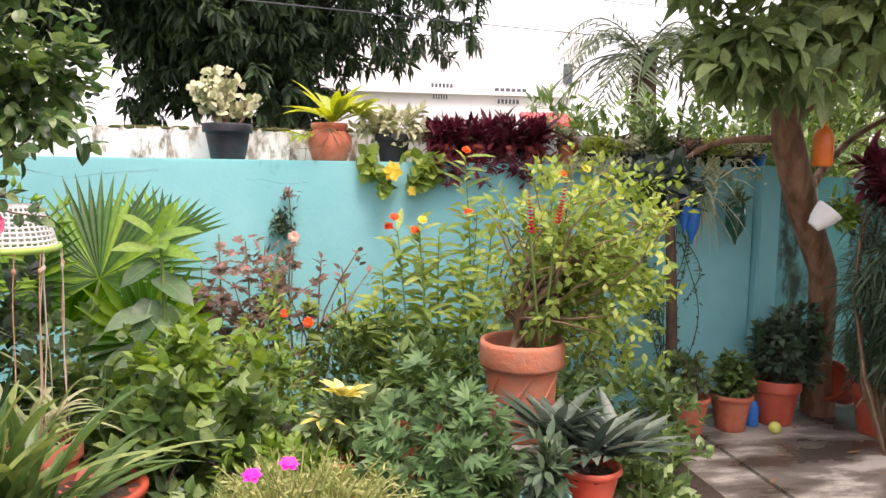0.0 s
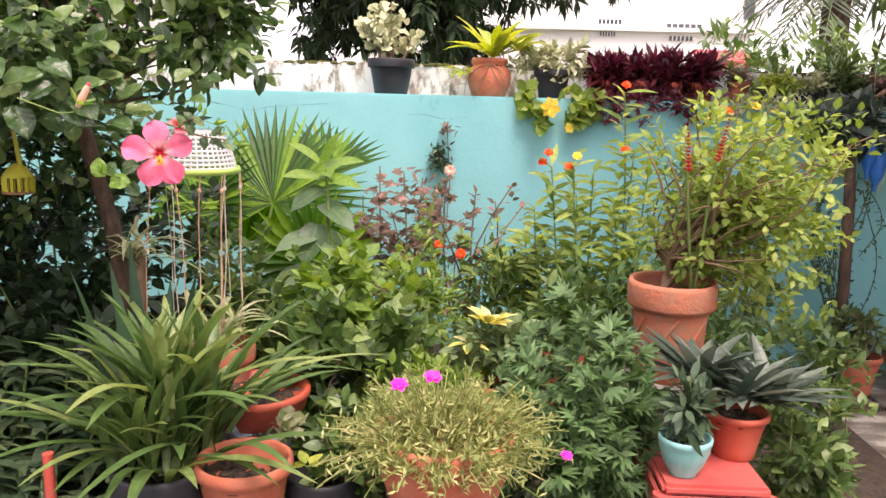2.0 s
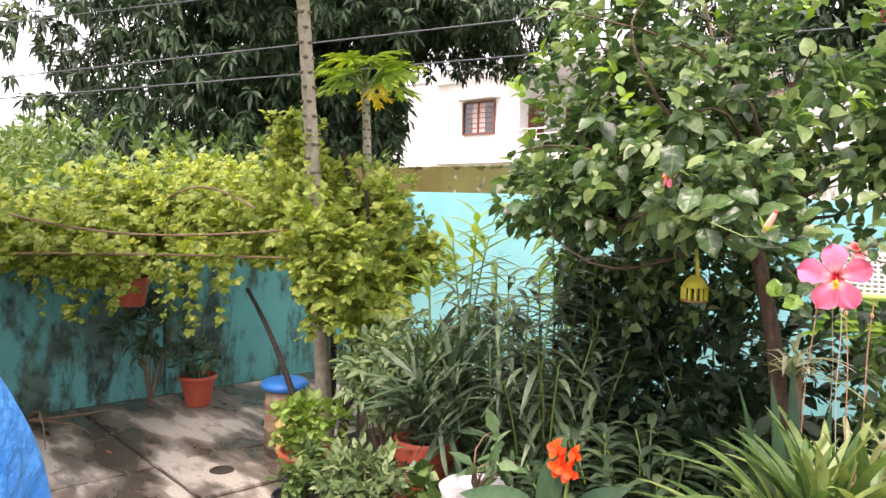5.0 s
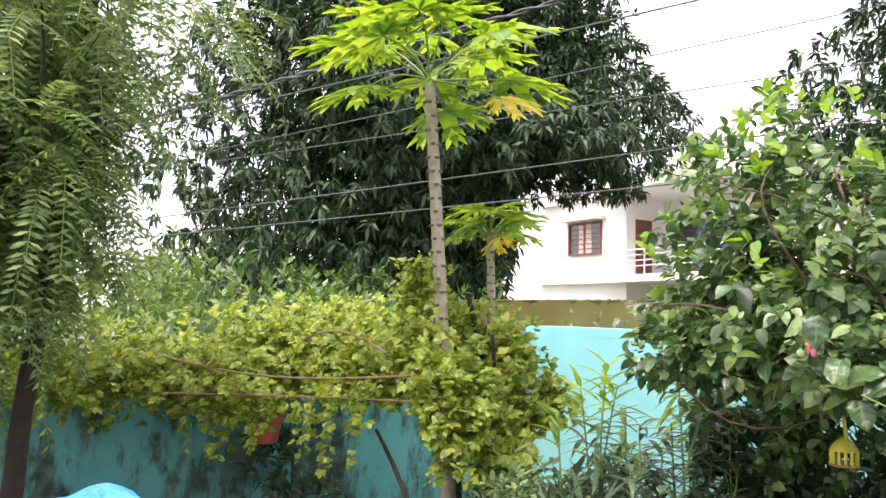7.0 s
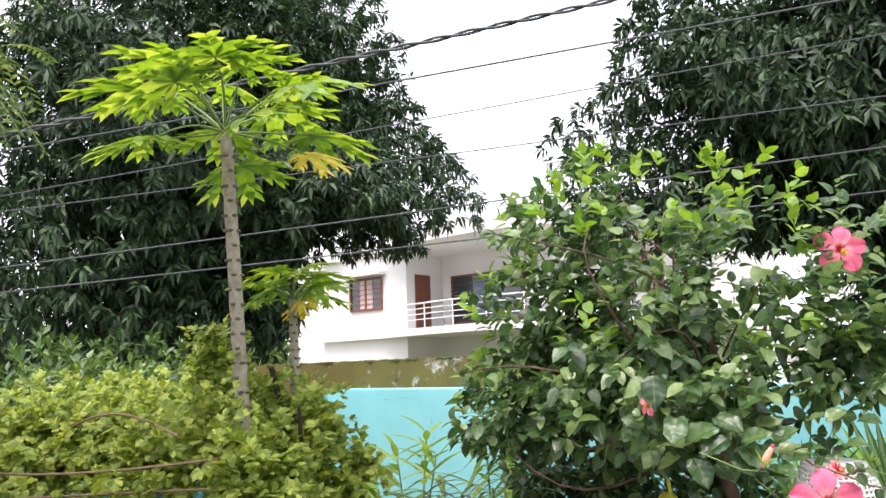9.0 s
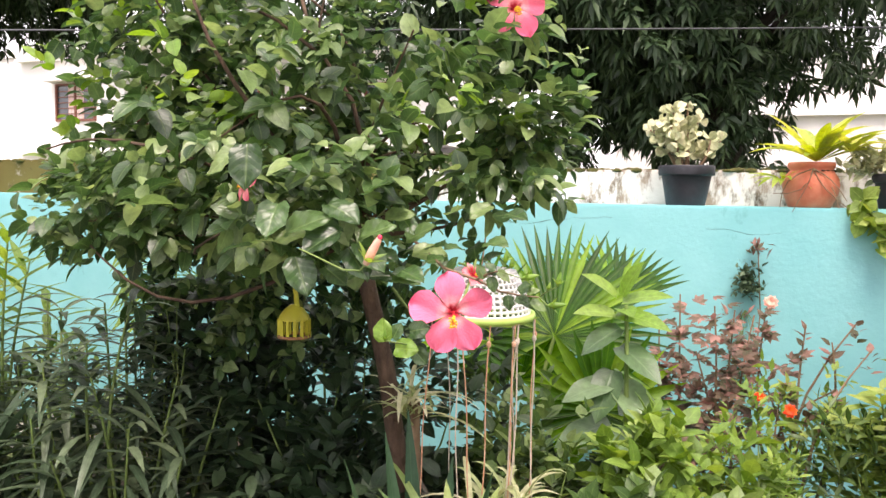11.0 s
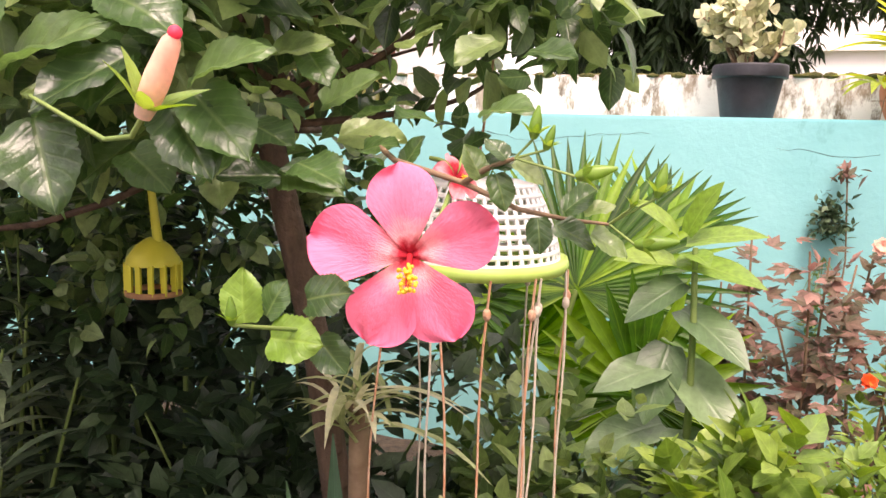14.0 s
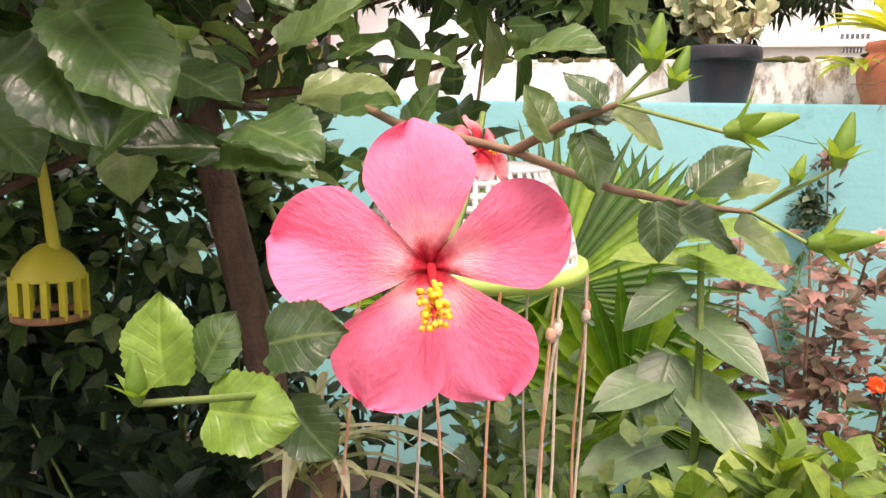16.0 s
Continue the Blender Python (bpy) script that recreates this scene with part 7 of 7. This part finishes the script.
bush(370, (-1.4, 3.2, 0), (-1.3, 3.25, 0.3), (0.5, 0.25, 0.32), 220, L_SHADE_TONE, 0.07, 0.04, "leafy undergrowth below the fan palm, coloured dark for shade", name="undergrowth", category="plant", m=6, stems=12)


def canna():
    t = thing("potted_plant", (-2.0, 1.98, 0), "terracotta pot of canna with orange flower", "potted plant")
    pot_into(t, (-2.0, 1.98, 0), 0.105, 0.2, TERRACOTTA, "rolled")
    part("stem", Geo().tube([(-2.0, 1.98, 0.1), (-2.0, 1.99, 0.4), (-1.99, 2.0, 0.6)], [0.009, 0.008, 0.005], 7), STEM, t)
    part("stem", Geo().tube([(-2.06, 2.0, 0.1), (-2.1, 2.0, 0.4)], [0.009, 0.006], 7), STEM, t)
    for k, (p, d, L, W) in enumerate((((-2.08, 2.0, 0.36), (0.15, -0.05, 1.0), 0.34, 0.095), ((-2.1, 2.0, 0.38), (-0.9, -0.3, 0.25), 0.3, 0.1), ((-1.99, 1.97, 0.34), (0.5, -0.6, -0.25), 0.24, 0.11), ((-2.0, 1.97, 0.28), (0.2, -0.6, -0.5), 0.24, 0.1), ((-1.97, 2.0, 0.4), (0.45, 0.1, 0.6), 0.24, 0.09), ((-2.02, 1.98, 0.25), (-0.5, -0.7, 0.2), 0.2, 0.09))):
        part("leaf", blades(Geo(), [p], [d], [(0.2, -0.8, 0.6)], L * 1.05, W * 0.95, 9, "ovate", 0.3, 0.15, 0.2), L_CANNA, t)
    for k, (dx, dz) in enumerate(((0, 0), (0.045, 0.02), (-0.03, 0.02), (0.02, -0.04), (-0.02, -0.035))):
        daisy(t, (-2.0 + dx, 1.98, 0.6 + dz), 0.036, P_ORANGE, 371 + k, (0.3 * k - 0.6, -0.8, 0.3), 2, 4)


canna()


def sack():
    c = (-2.42, 2.03)
    t = thing("plastic_sack", (c[0], c[1], 0), "white and yellow woven plastic sack used as planter", "sack")
    prof = [(0, 0), (0.11, 0.0), (0.13, 0.03), (0.135, 0.12), (0.125, 0.2), (0.13, 0.28), (0.12, 0.34), (0.128, 0.37), (0.12, 0.375), (0.105, 0.33), (0.0, 0.32)]
    part("bag", Geo().lathe((c[0], c[1], 0), prof, 34, 0.05), SACK_CLOTH, t)
    prints = [(-0.62, -0.12, 0.02, 0.345, SACK_YELLOW), (-0.72, -0.66, 0.02, 0.345, SACK_BLUE), (-0.1, 0.5, 0.02, 0.33, TIN)]
    bars = np.random.default_rng(379)
    for z in np.arange(0.05, 0.33, 0.03):
        a = -1.6 + 0.2 * bars.random()
        while a < -0.95:
            b = a + bars.uniform(0.05, 0.2)
            prints.append((a, b, z, z + 0.008 + 0.006 * bars.random(), SACK_BLUE if bars.random() < 0.6 else TIN))
            a = b + bars.uniform(0.05, 0.14)
    for k, (a0, a1, z0, z1, m) in enumerate(prints):
        u, v = np.meshgrid(np.linspace(a0, a1, 8), np.linspace(z0, z1, 6), indexing="ij")
        rr = np.interp(v, [q[1] for q in prof[1:8]], [q[0] for q in prof[1:8]]) * (1 + 0.05) + 0.003
        P = np.stack([c[0] + rr * np.cos(u), c[1] + rr * np.sin(u), v], -1).reshape(-1, 3)
        i, j = np.meshgrid(np.arange(7), np.arange(5), indexing="ij")
        q = np.stack([i * 6 + j, (i + 1) * 6 + j, (i + 1) * 6 + j + 1, i * 6 + j + 1], -1).reshape(-1, 4)
        part("printed_panel", Geo().add(P, q), m, t)
    shrub_on(t, 381, (c[0], c[1], 0.35), (c[0] + 0.05, c[1] + 0.02, 0.5), (0.12, 0.1, 0.14), 9, L_BROAD, 0.08, 0.045, 3, stems=9, stem_mat=STEM_BROWN)


sack()


def left_pots():
    t = potted((-2.77, 1.82, 0), 0.14, 0.25, TERRACOTTA, "terracotta pot with spreading pale green herb", "rolled")
    shrub_on(t, 391, (-2.77, 1.82, 0.2), (-2.83, 1.82, 0.32), (0.22, 0.18, 0.14), 120, L_PALE, 0.05, 0.022, 6, stems=14)
    t = potted((-3.02, 2.31, 0), 0.14, 0.34, RED_PLASTIC, "tall red pot with dark grassy plant", "banded")
    shrub_on(t, 392, (-3.02, 2.31, 0.28), (-2.95, 2.31, 0.5), (0.2, 0.18, 0.2), 36, L_FERN, 0.22, 0.02, 6, "strap", stems=0, up=1.0)
    t = potted((-2.7, 2.06, 0), 0.115, 0.2, BLACK_PLASTIC, "black plastic pot with round-leaved plant", "banded")
    shrub_on(t, 393, (-2.7, 2.06, 0.17), (-2.7, 2.05, 0.27), (0.12, 0.1, 0.09), 12, L_MID, 0.07, 0.062, 4, stems=8)
    for x, y in ((-3.14, 1.74), (-3.3, 1.88)):
        t = potted((x, y, 0), 0.1, 0.19, BLACK_PLASTIC, "small black plastic nursery pot with seedlings", "banded", group="black nursery pots")
        shrub_on(t, int(394 - x * 3), (x, y, 0.15), (x, y, 0.26), (0.11, 0.1, 0.1), 36, L_MID, 0.045, 0.022, 5, stems=6)
    t = potted((-3.5, 2.0, 0), 0.12, 0.22, RED_PLASTIC, "red pot of light green leafy herb", "rolled")
    shrub_on(t, 397, (-3.5, 2.0, 0.18), (-3.5, 2.0, 0.34), (0.18, 0.16, 0.16), 90, L_LIME, 0.045, 0.03, 5, stems=8)
    b = thing("basil_bush", (-3.35, 2.4, 0), "large grey-green basil bush", "shrub")
    shrub_on(b, 398, (-3.35, 2.4, 0), (-3.3, 2.4, 0.58), (0.42, 0.32, 0.26), 330, L_PALE, 0.06, 0.024, 6, "lance", stems=24, stem_mat=STEM_BROWN, curl=0.2)


left_pots()


def blue_lid_bin():
    c = (-4.16, 2.28, 0)
    t = thing("bin", c, "old tin drum with a blue plastic lid", "bin")
    part("body", Geo().lathe(c, [(0, 0), (0.105, 0), (0.11, 0.01), (0.108, 0.1), (0.114, 0.11), (0.108, 0.12), (0.108, 0.24), (0.114, 0.25), (0.108, 0.26), (0.108, 0.35), (0, 0.35)], 28), TIN, t)
    part("lid", Geo().lathe((c[0], c[1], 0.35), [(0.125, -0.025), (0.13, -0.025), (0.13, 0.0), (0.115, 0.015), (0.1, 0.02), (0.05, 0.03), (0.0, 0.03)], 28, 0.02), BLUE_PLASTIC, t)
    w = thing("yellow_sack", (-3.98, 2.2, 0), "crumpled yellow plastic sack by the bin", "sack")
    part("bag", Geo().lathe((-3.98, 2.2, 0), [(0, 0), (0.06, 0), (0.075, 0.06), (0.06, 0.13), (0.07, 0.18), (0.04, 0.22), (0, 0.21)], 22, 0.12), SACK_YELLOW, w)


blue_lid_bin()


def tarp():
    rng = np.random.default_rng(401)
    c = np.array((-2.9, 0.42, 0))
    t = thing("tarpaulin_cover", c, "bright blue tarpaulin draped over a stored object", "tarpaulin")
    nu, nv = 60, 22
    a = np.linspace(0, 2 * np.pi, nu, endpoint=False)[None]
    s = np.linspace(0, 1, nv)[:, None]
    r = 0.05 + 0.27 * np.sin(np.pi / 2 * np.clip(s * 1.5, 0, 1)) ** 0.7 + 0.03 * s
    fold = 1 + 0.07 * s * np.sin(9 * a + 4 * s) + 0.05 * s * np.sin(5 * a + 1.0) + 0.02 * np.sin(17 * a + 9 * s)
    z = 0.97 - 0.97 * np.clip((s - 0.12) / 0.88, 0, 1) ** 1.15 + 0.02 * np.sin(3 * a)
    P = np.stack([c[0] + r * fold * np.cos(a), c[1] + r * fold * np.sin(a), np.clip(z, 0.004, None)], -1).reshape(-1, 3)
    i, j = np.meshgrid(np.arange(nv - 1), np.arange(nu), indexing="ij")
    q = np.stack([i * nu + j, (i + 1) * nu + j, (i + 1) * nu + (j + 1) % nu, i * nu + (j + 1) % nu], -1).reshape(-1, 4)
    g = Geo().add(P, q)
    g.add(np.vstack([[c + (0, 0, 0.98)], P[:nu]]), [(0, 1 + k, 1 + (k + 1) % nu) for k in range(nu)])
    part("sheet", g, BLUE_TARP, t)


tarp()
solo("drain_cover", Geo().box((-4.25, 1.62, 0.001), (-3.72, 2.05, 0.018), 0.006), WET_FLOOR, "raised concrete drain cover in the floor", "drain cover")
solo("drain_hole", Geo().lathe((-3.98, 1.83, 0.0185), [(0.0, 0.001), (0.05, 0.001), (0.055, 0.004), (0.06, 0.0)], 20), BARK_DARK, "dark round hole in the drain cover", "drain")


# ---- vine, papayas and the feathery tree ----
def lobed(geo, rng, T, A, m, L):
    """Small five-fingered vine leaves."""
    k = len(T)
    r2 = np.random.default_rng(int(rng.integers(1e6)))
    TT, AA = np.repeat(T, m, 0), np.repeat(A, m, 0)
    sd = unit(np.cross(AA, r2.normal(size=(k * m, 3))))
    D0 = unit(AA * 0.5 + sd * r2.uniform(0.4, 1.2, (k * m, 1)))
    N0 = unit(np.array([0.25, -0.35, 0.9]) + 0.4 * r2.normal(size=(k * m, 3)))
    S0 = unit(np.cross(D0, N0))
    P = TT - AA * (0.14 * r2.random((k * m, 1))) + sd * 0.03 * r2.random((k * m, 1))
    sz = L * r2.uniform(0.65, 1.25, k * m)
    for lobe, sc in ((-1.5, 0.62), (-0.75, 0.85), (0, 1.0), (0.75, 0.85), (1.5, 0.62)):
        blades(geo, P, D0 * math.cos(lobe) + S0 * math.sin(lobe), N0, sz * sc, sz * sc * 0.6, 3, "spoon", 0.15, 0.15)
    return geo


def vine():
    t = thing("climbing_vine", (-3.9, 2.5, 0), "rampant yellow-green vine over bare branches", "vine")
    rng = np.random.default_rng(411)
    for c, r, n in (((-4.1, 2.45, 1.3), (0.34, 0.34, 0.34), 230), ((-4.28, 2.38, 1.6), (0.16, 0.16, 0.28), 75), ((-3.9, 2.68, 1.25), (0.26, 0.26, 0.28), 150), ((-3.72, 2.85, 1.05), (0.2, 0.24, 0.25), 90), ((-3.95, 2.55, 0.9), (0.3, 0.24, 0.22), 110), ((-4.45, 2.2, 1.2), (0.4, 0.4, 0.28), 230),
                    ((-4.95, 2.2, 1.28), (0.5, 0.45, 0.26), 330), ((-5.35, 1.9, 1.25), (0.5, 0.5, 0.32), 330), ((-5.1, 1.6, 1.08), (0.5, 0.4, 0.25), 260), ((-5.5, 1.0, 1.12), (0.45, 0.6, 0.34), 330), ((-5.5, 0.1, 1.1), (0.45, 0.6, 0.34), 260), ((-5.2, 2.7, 1.35), (0.45, 0.5, 0.28), 200), ((-3.74, 2.24, 1.08), (0.3, 0.24, 0.32), 170), ((-3.7, 2.5, 0.85), (0.24, 0.2, 0.24), 80)):
        T, A = twigs(rng, c, r, n, 0.3, 0.35, 0.2)
        part("foliage", lobed(Geo(), rng, T, A, 5, 0.052), L_VINE, t)
    g = Geo()
    for k in range(15):
        x, y = (-4.2 - 1.2 * rng.random(), 0)
        y = 2.0 - 0.55 * (-4.2 - x) + rng.uniform(-0.2, 0.1)
        T = np.stack([np.full(9, x) + 0.02 * rng.normal(size=9), np.full(9, y), np.linspace(0.95, 0.95 - rng.uniform(0.15, 0.45), 9)], 1)
        lobed(g, rng, T, np.tile([0, 0, -1.0], (9, 1)) + 0.1 * rng.normal(size=(9, 3)), 2, 0.045)
    part("hanging_growth", g, L_VINE, t, kind="stuff")
    for a, b, r in (((-3.7, 2.2, 0.0), (-4.35, 2.15, 0.85), 0.02), ((-3.95, 2.5, 0), (-3.9, 2.45, 1.6), 0.028), ((-4.05, 2.5, 0), (-4.25, 2.4, 1.5), 0.022), ((-3.8, 2.4, 0.1), (-3.75, 2.5, 1.4), 0.018)):
        part("branch", Geo().tube(bend(a, b, rng, 8, 0.05), np.linspace(r, r * 0.5, 8), 7), BARK_DARK, t)
    for a, b in (((-3.8, 2.1, 1.2), (-5.3, 1.2, 1.22)), ((-3.9, 2.2, 1.05), (-5.4, 1.0, 1.0)), ((-4.0, 2.0, 1.3), (-5.0, 1.9, 1.28))):
        part("dry_stem", Geo().tube(bend(a, b, rng, 9, 0.04), 0.006, 5), STEM_BROWN, t)


vine()


def papaya_leaf(geo, c, d, N0, R):
    """A deeply cut, seven-fingered papaya leaf."""
    d, N0 = unit(np.array(d, float)), np.array(N0, float)
    S0 = unit(np.cross(d, N0))
    U = np.cross(S0, d)
    for a, sc in ((-2.3, 0.5), (-1.55, 0.7), (-0.8, 0.92), (0, 1.0), (0.8, 0.92), (1.55, 0.7), (2.3, 0.5)):
        D = d * math.cos(a) + S0 * math.sin(a)
        blades(geo, [c], [D], [U], R * sc, R * sc * 0.3, 6, "ovate", 0.25, 0.15, 0.12)
        for off, side in ((0.45, 0.55), (0.45, -0.55), (0.7, 0.5), (0.7, -0.5)):
            D2 = D * math.cos(side) + np.cross(U, D) * math.sin(side)
            blades(geo, [np.asarray(c) + D * R * sc * off - U * 0.05 * R - np.array([0, 0, 0.18 * R * sc * off ** 2])], [D2], [U], R * sc * 0.4, R * sc * 0.14, 3, "lance", 0.2, 0.15, 0.1)
    return geo


def papaya(base, mid, top, r, n, reach, R, label, seed, yellow=1):
    t = thing("papaya_tree", base, label, "papaya tree")
    rng = np.random.default_rng(seed)
    s = np.linspace(0, 1, 40)[:, None]
    a, m, b = (np.array(q, float) for q in (base, mid, top))
    line = a * (1 - s) ** 2 + 2 * m * s * (1 - s) + b * s ** 2
    k = np.arange(40)
    part("trunk", Geo().tube(line, np.linspace(r, r * 0.62, 40) * (1 + 0.07 * (k % 2)), 10), BARK_PAPAYA, t)
    for q in range(110):
        u = 0.3 + 0.69 * q / 110
        p = line[int(u * 39)]
        an = q * 2.4
        rr = r * (1 - 0.38 * u) * 1.02
        part("leaf_scar", Geo().ball(p + np.array([math.cos(an) * rr, math.sin(an) * rr, 0]), (r * 0.36, r * 0.36, r * 0.2), 7, 4), SCAR, t)
    for q in range(n):
        an, el = q * 2.4 + rng.uniform(-0.2, 0.2), 0.95 - 1.35 * (q / n) ** 1.1
        d = np.array([math.cos(an) * math.cos(el), math.sin(an) * math.cos(el), math.sin(el)])
        e = b + d * reach * rng.uniform(0.75, 1.1) * (0.75 + 0.25 * math.cos(el)) - np.array([0, 0, 0.07 * reach])
        low = q >= n - yellow
        lf = part("leaf", papaya_leaf(Geo(), e, d * np.array([1, 1, 0.3]) + np.array([0, 0, -0.1]), (d[0] * 0.1 + 0.35 * math.sin(q * 1.7), d[1] * 0.1 - 0.25 + 0.3 * math.sin(q * 2.3), 1.0), R * rng.uniform(0.8, 1.1) * (0.7 if low else 1)), L_YELLOWED if low else L_PAPAYA, t, "yellowed drooping leaf" if low else "")
        part("leaf_stalk", Geo().tube(bend(b - np.array([0, 0, 0.03]), e, rng, 6, 0.04), np.linspace(0.007, 0.004, 6), 5), STEM, lf)


papaya((-4.02, 2.45, 0), (-3.98, 2.35, 1.4), (-3.74, 2.06, 2.72), 0.043, 17, 0.44, 0.33, "tall papaya tree with a ringed grey trunk", 421, 1)
papaya((-4.1, 2.75, 0), (-4.05, 2.75, 1.2), (-3.93, 2.61, 1.98), 0.032, 15, 0.19, 0.2, "young papaya tree with yellowing lower leaves", 422, 2)


def feathery_tree():
    t = thing("neem_tree", (-4.55, 0.35, 0), "light feathery tree with drooping pinnate leaves", "tree")
    rng = np.random.default_rng(431)
    part("trunk", Geo().tube([(-4.55, 0.35, 0), (-4.5, 0.4, 1.0), (-4.45, 0.5, 2.0), (-4.4, 0.6, 3.2)], [0.055, 0.045, 0.04, 0.025], 9), BARK_DARK, t)
    T, A = twigs(rng, (-4.5, 0.0, 2.15), (0.8, 0.8, 0.95), 470, 0.3, 0.3, -0.1)
    T2, A2 = twigs(rng, (-3.9, 0.55, 2.95), (0.8, 0.55, 0.4), 75, 0.3, 0.3, -0.2)
    T3, A3 = twigs(rng, (-4.66, 0.34, 2.4), (0.32, 0.34, 0.8), 360, 0.2, 0.3, -0.1)
    T, A = np.vstack([T, T2, T3]), np.vstack([A, A2, A3])
    g = Geo()
    for p, a in zip(T, A):
        for _ in range(3):
            d = unit(a + 0.7 * rng.normal(size=3))
            s = np.linspace(0, 1, 12)[:, None]
            ln = rng.uniform(0.22, 0.38)
            rib = p + d * ln * s - np.array([0, 0, 0.5 * ln]) * s ** 2
            g.tube(rib, 0.0022, 3, False)
            tan = unit(np.gradient(rib, axis=0))
            sd = unit(np.cross(tan, [0.1, 0.1, 1.0]))
            for sg in (-1, 1):
                blades(g, rib[2:], tan[2:] * 0.5 + sg * sd[2:], np.cross(sd, tan)[2:], 0.055, 0.016, 2, "lance", 0.2, 0.15)
    part("foliage", g, L_FEATHER, t)
    for e in T[::34]:
        part("limb", branches(Geo(), rng, (-4.45, 0.5, 1.9), [e], 0.011, 0.002, 5, 0.08), BARK_DARK, t)


feathery_tree()


def west_corner():
    t = thing("hanging_pot", (-5.3, 1.87, 0.66), "red plastic pot hung on the old wall", "hanging pot")
    pot_into(t, (-5.3, 1.87, 0.66), 0.11, 0.18, RED_PLASTIC, "banded")
    part("hook", Geo().tube([(-5.3, 1.87, 0.84), (-5.62, 1.87, 0.92)], 0.004, 5), WIRE, t)
    p = potted((-5.2, 2.25, 0), 0.12, 0.2, RED_PLASTIC, "old red pot with sparse dark plant in the corner", "rolled")
    shrub_on(p, 441, (-5.2, 2.25, 0.16), (-5.2, 2.25, 0.32), (0.18, 0.15, 0.14), 50, L_FERN, 0.05, 0.025, 5, stems=8)
    s = thing("shrub", (-5.35, 2.0, 0), "straggly dark shrub against the old wall", "shrub")
    shrub_on(s, 442, (-5.35, 2.0, 0), (-5.35, 2.0, 0.5), (0.16, 0.2, 0.3), 50, L_FERN, 0.09, 0.03, 5, "lance", stems=10, stem_mat=STEM_BROWN)
    rng = np.random.default_rng(443)
    d = thing("fallen_branch", (-5.1, 1.4, 0), "bare fallen twigs on the floor", "branch")
    part("twig_tangle", branches(Geo(), rng, (-5.4, 1.3, 0.02), [(-4.9, 1.5, 0.03), (-4.8, 1.25, 0.02), (-5.0, 1.7, 0.12), (-5.1, 1.1, 0.05)], 0.01, 0.003, 5, 0.08), STEM_BROWN, d, kind="stuff")


west_corner()


def litter():
    rng = np.random.default_rng(451)
    g = Geo()
    n = 260
    P = np.stack([rng.uniform(-5.4, 2.9, n), rng.uniform(0.9, 4.2, n), np.full(n, 0.006)], 1)
    a = rng.uniform(0, 6.28, n)
    blades(g, P, np.stack([np.cos(a), np.sin(a), np.full(n, 0.05)], 1), np.tile([0, 0, 1.0], (n, 1)) + 0.1 * rng.normal(size=(n, 3)), rng.uniform(0.03, 0.07, n), rng.uniform(0.012, 0.03, n), 3, "ovate", 0.25, -0.08)
    solo("leaf_litter", g, DRY, "scattered dry brown leaves on the floor", "leaf litter", kind="stuff")


litter()
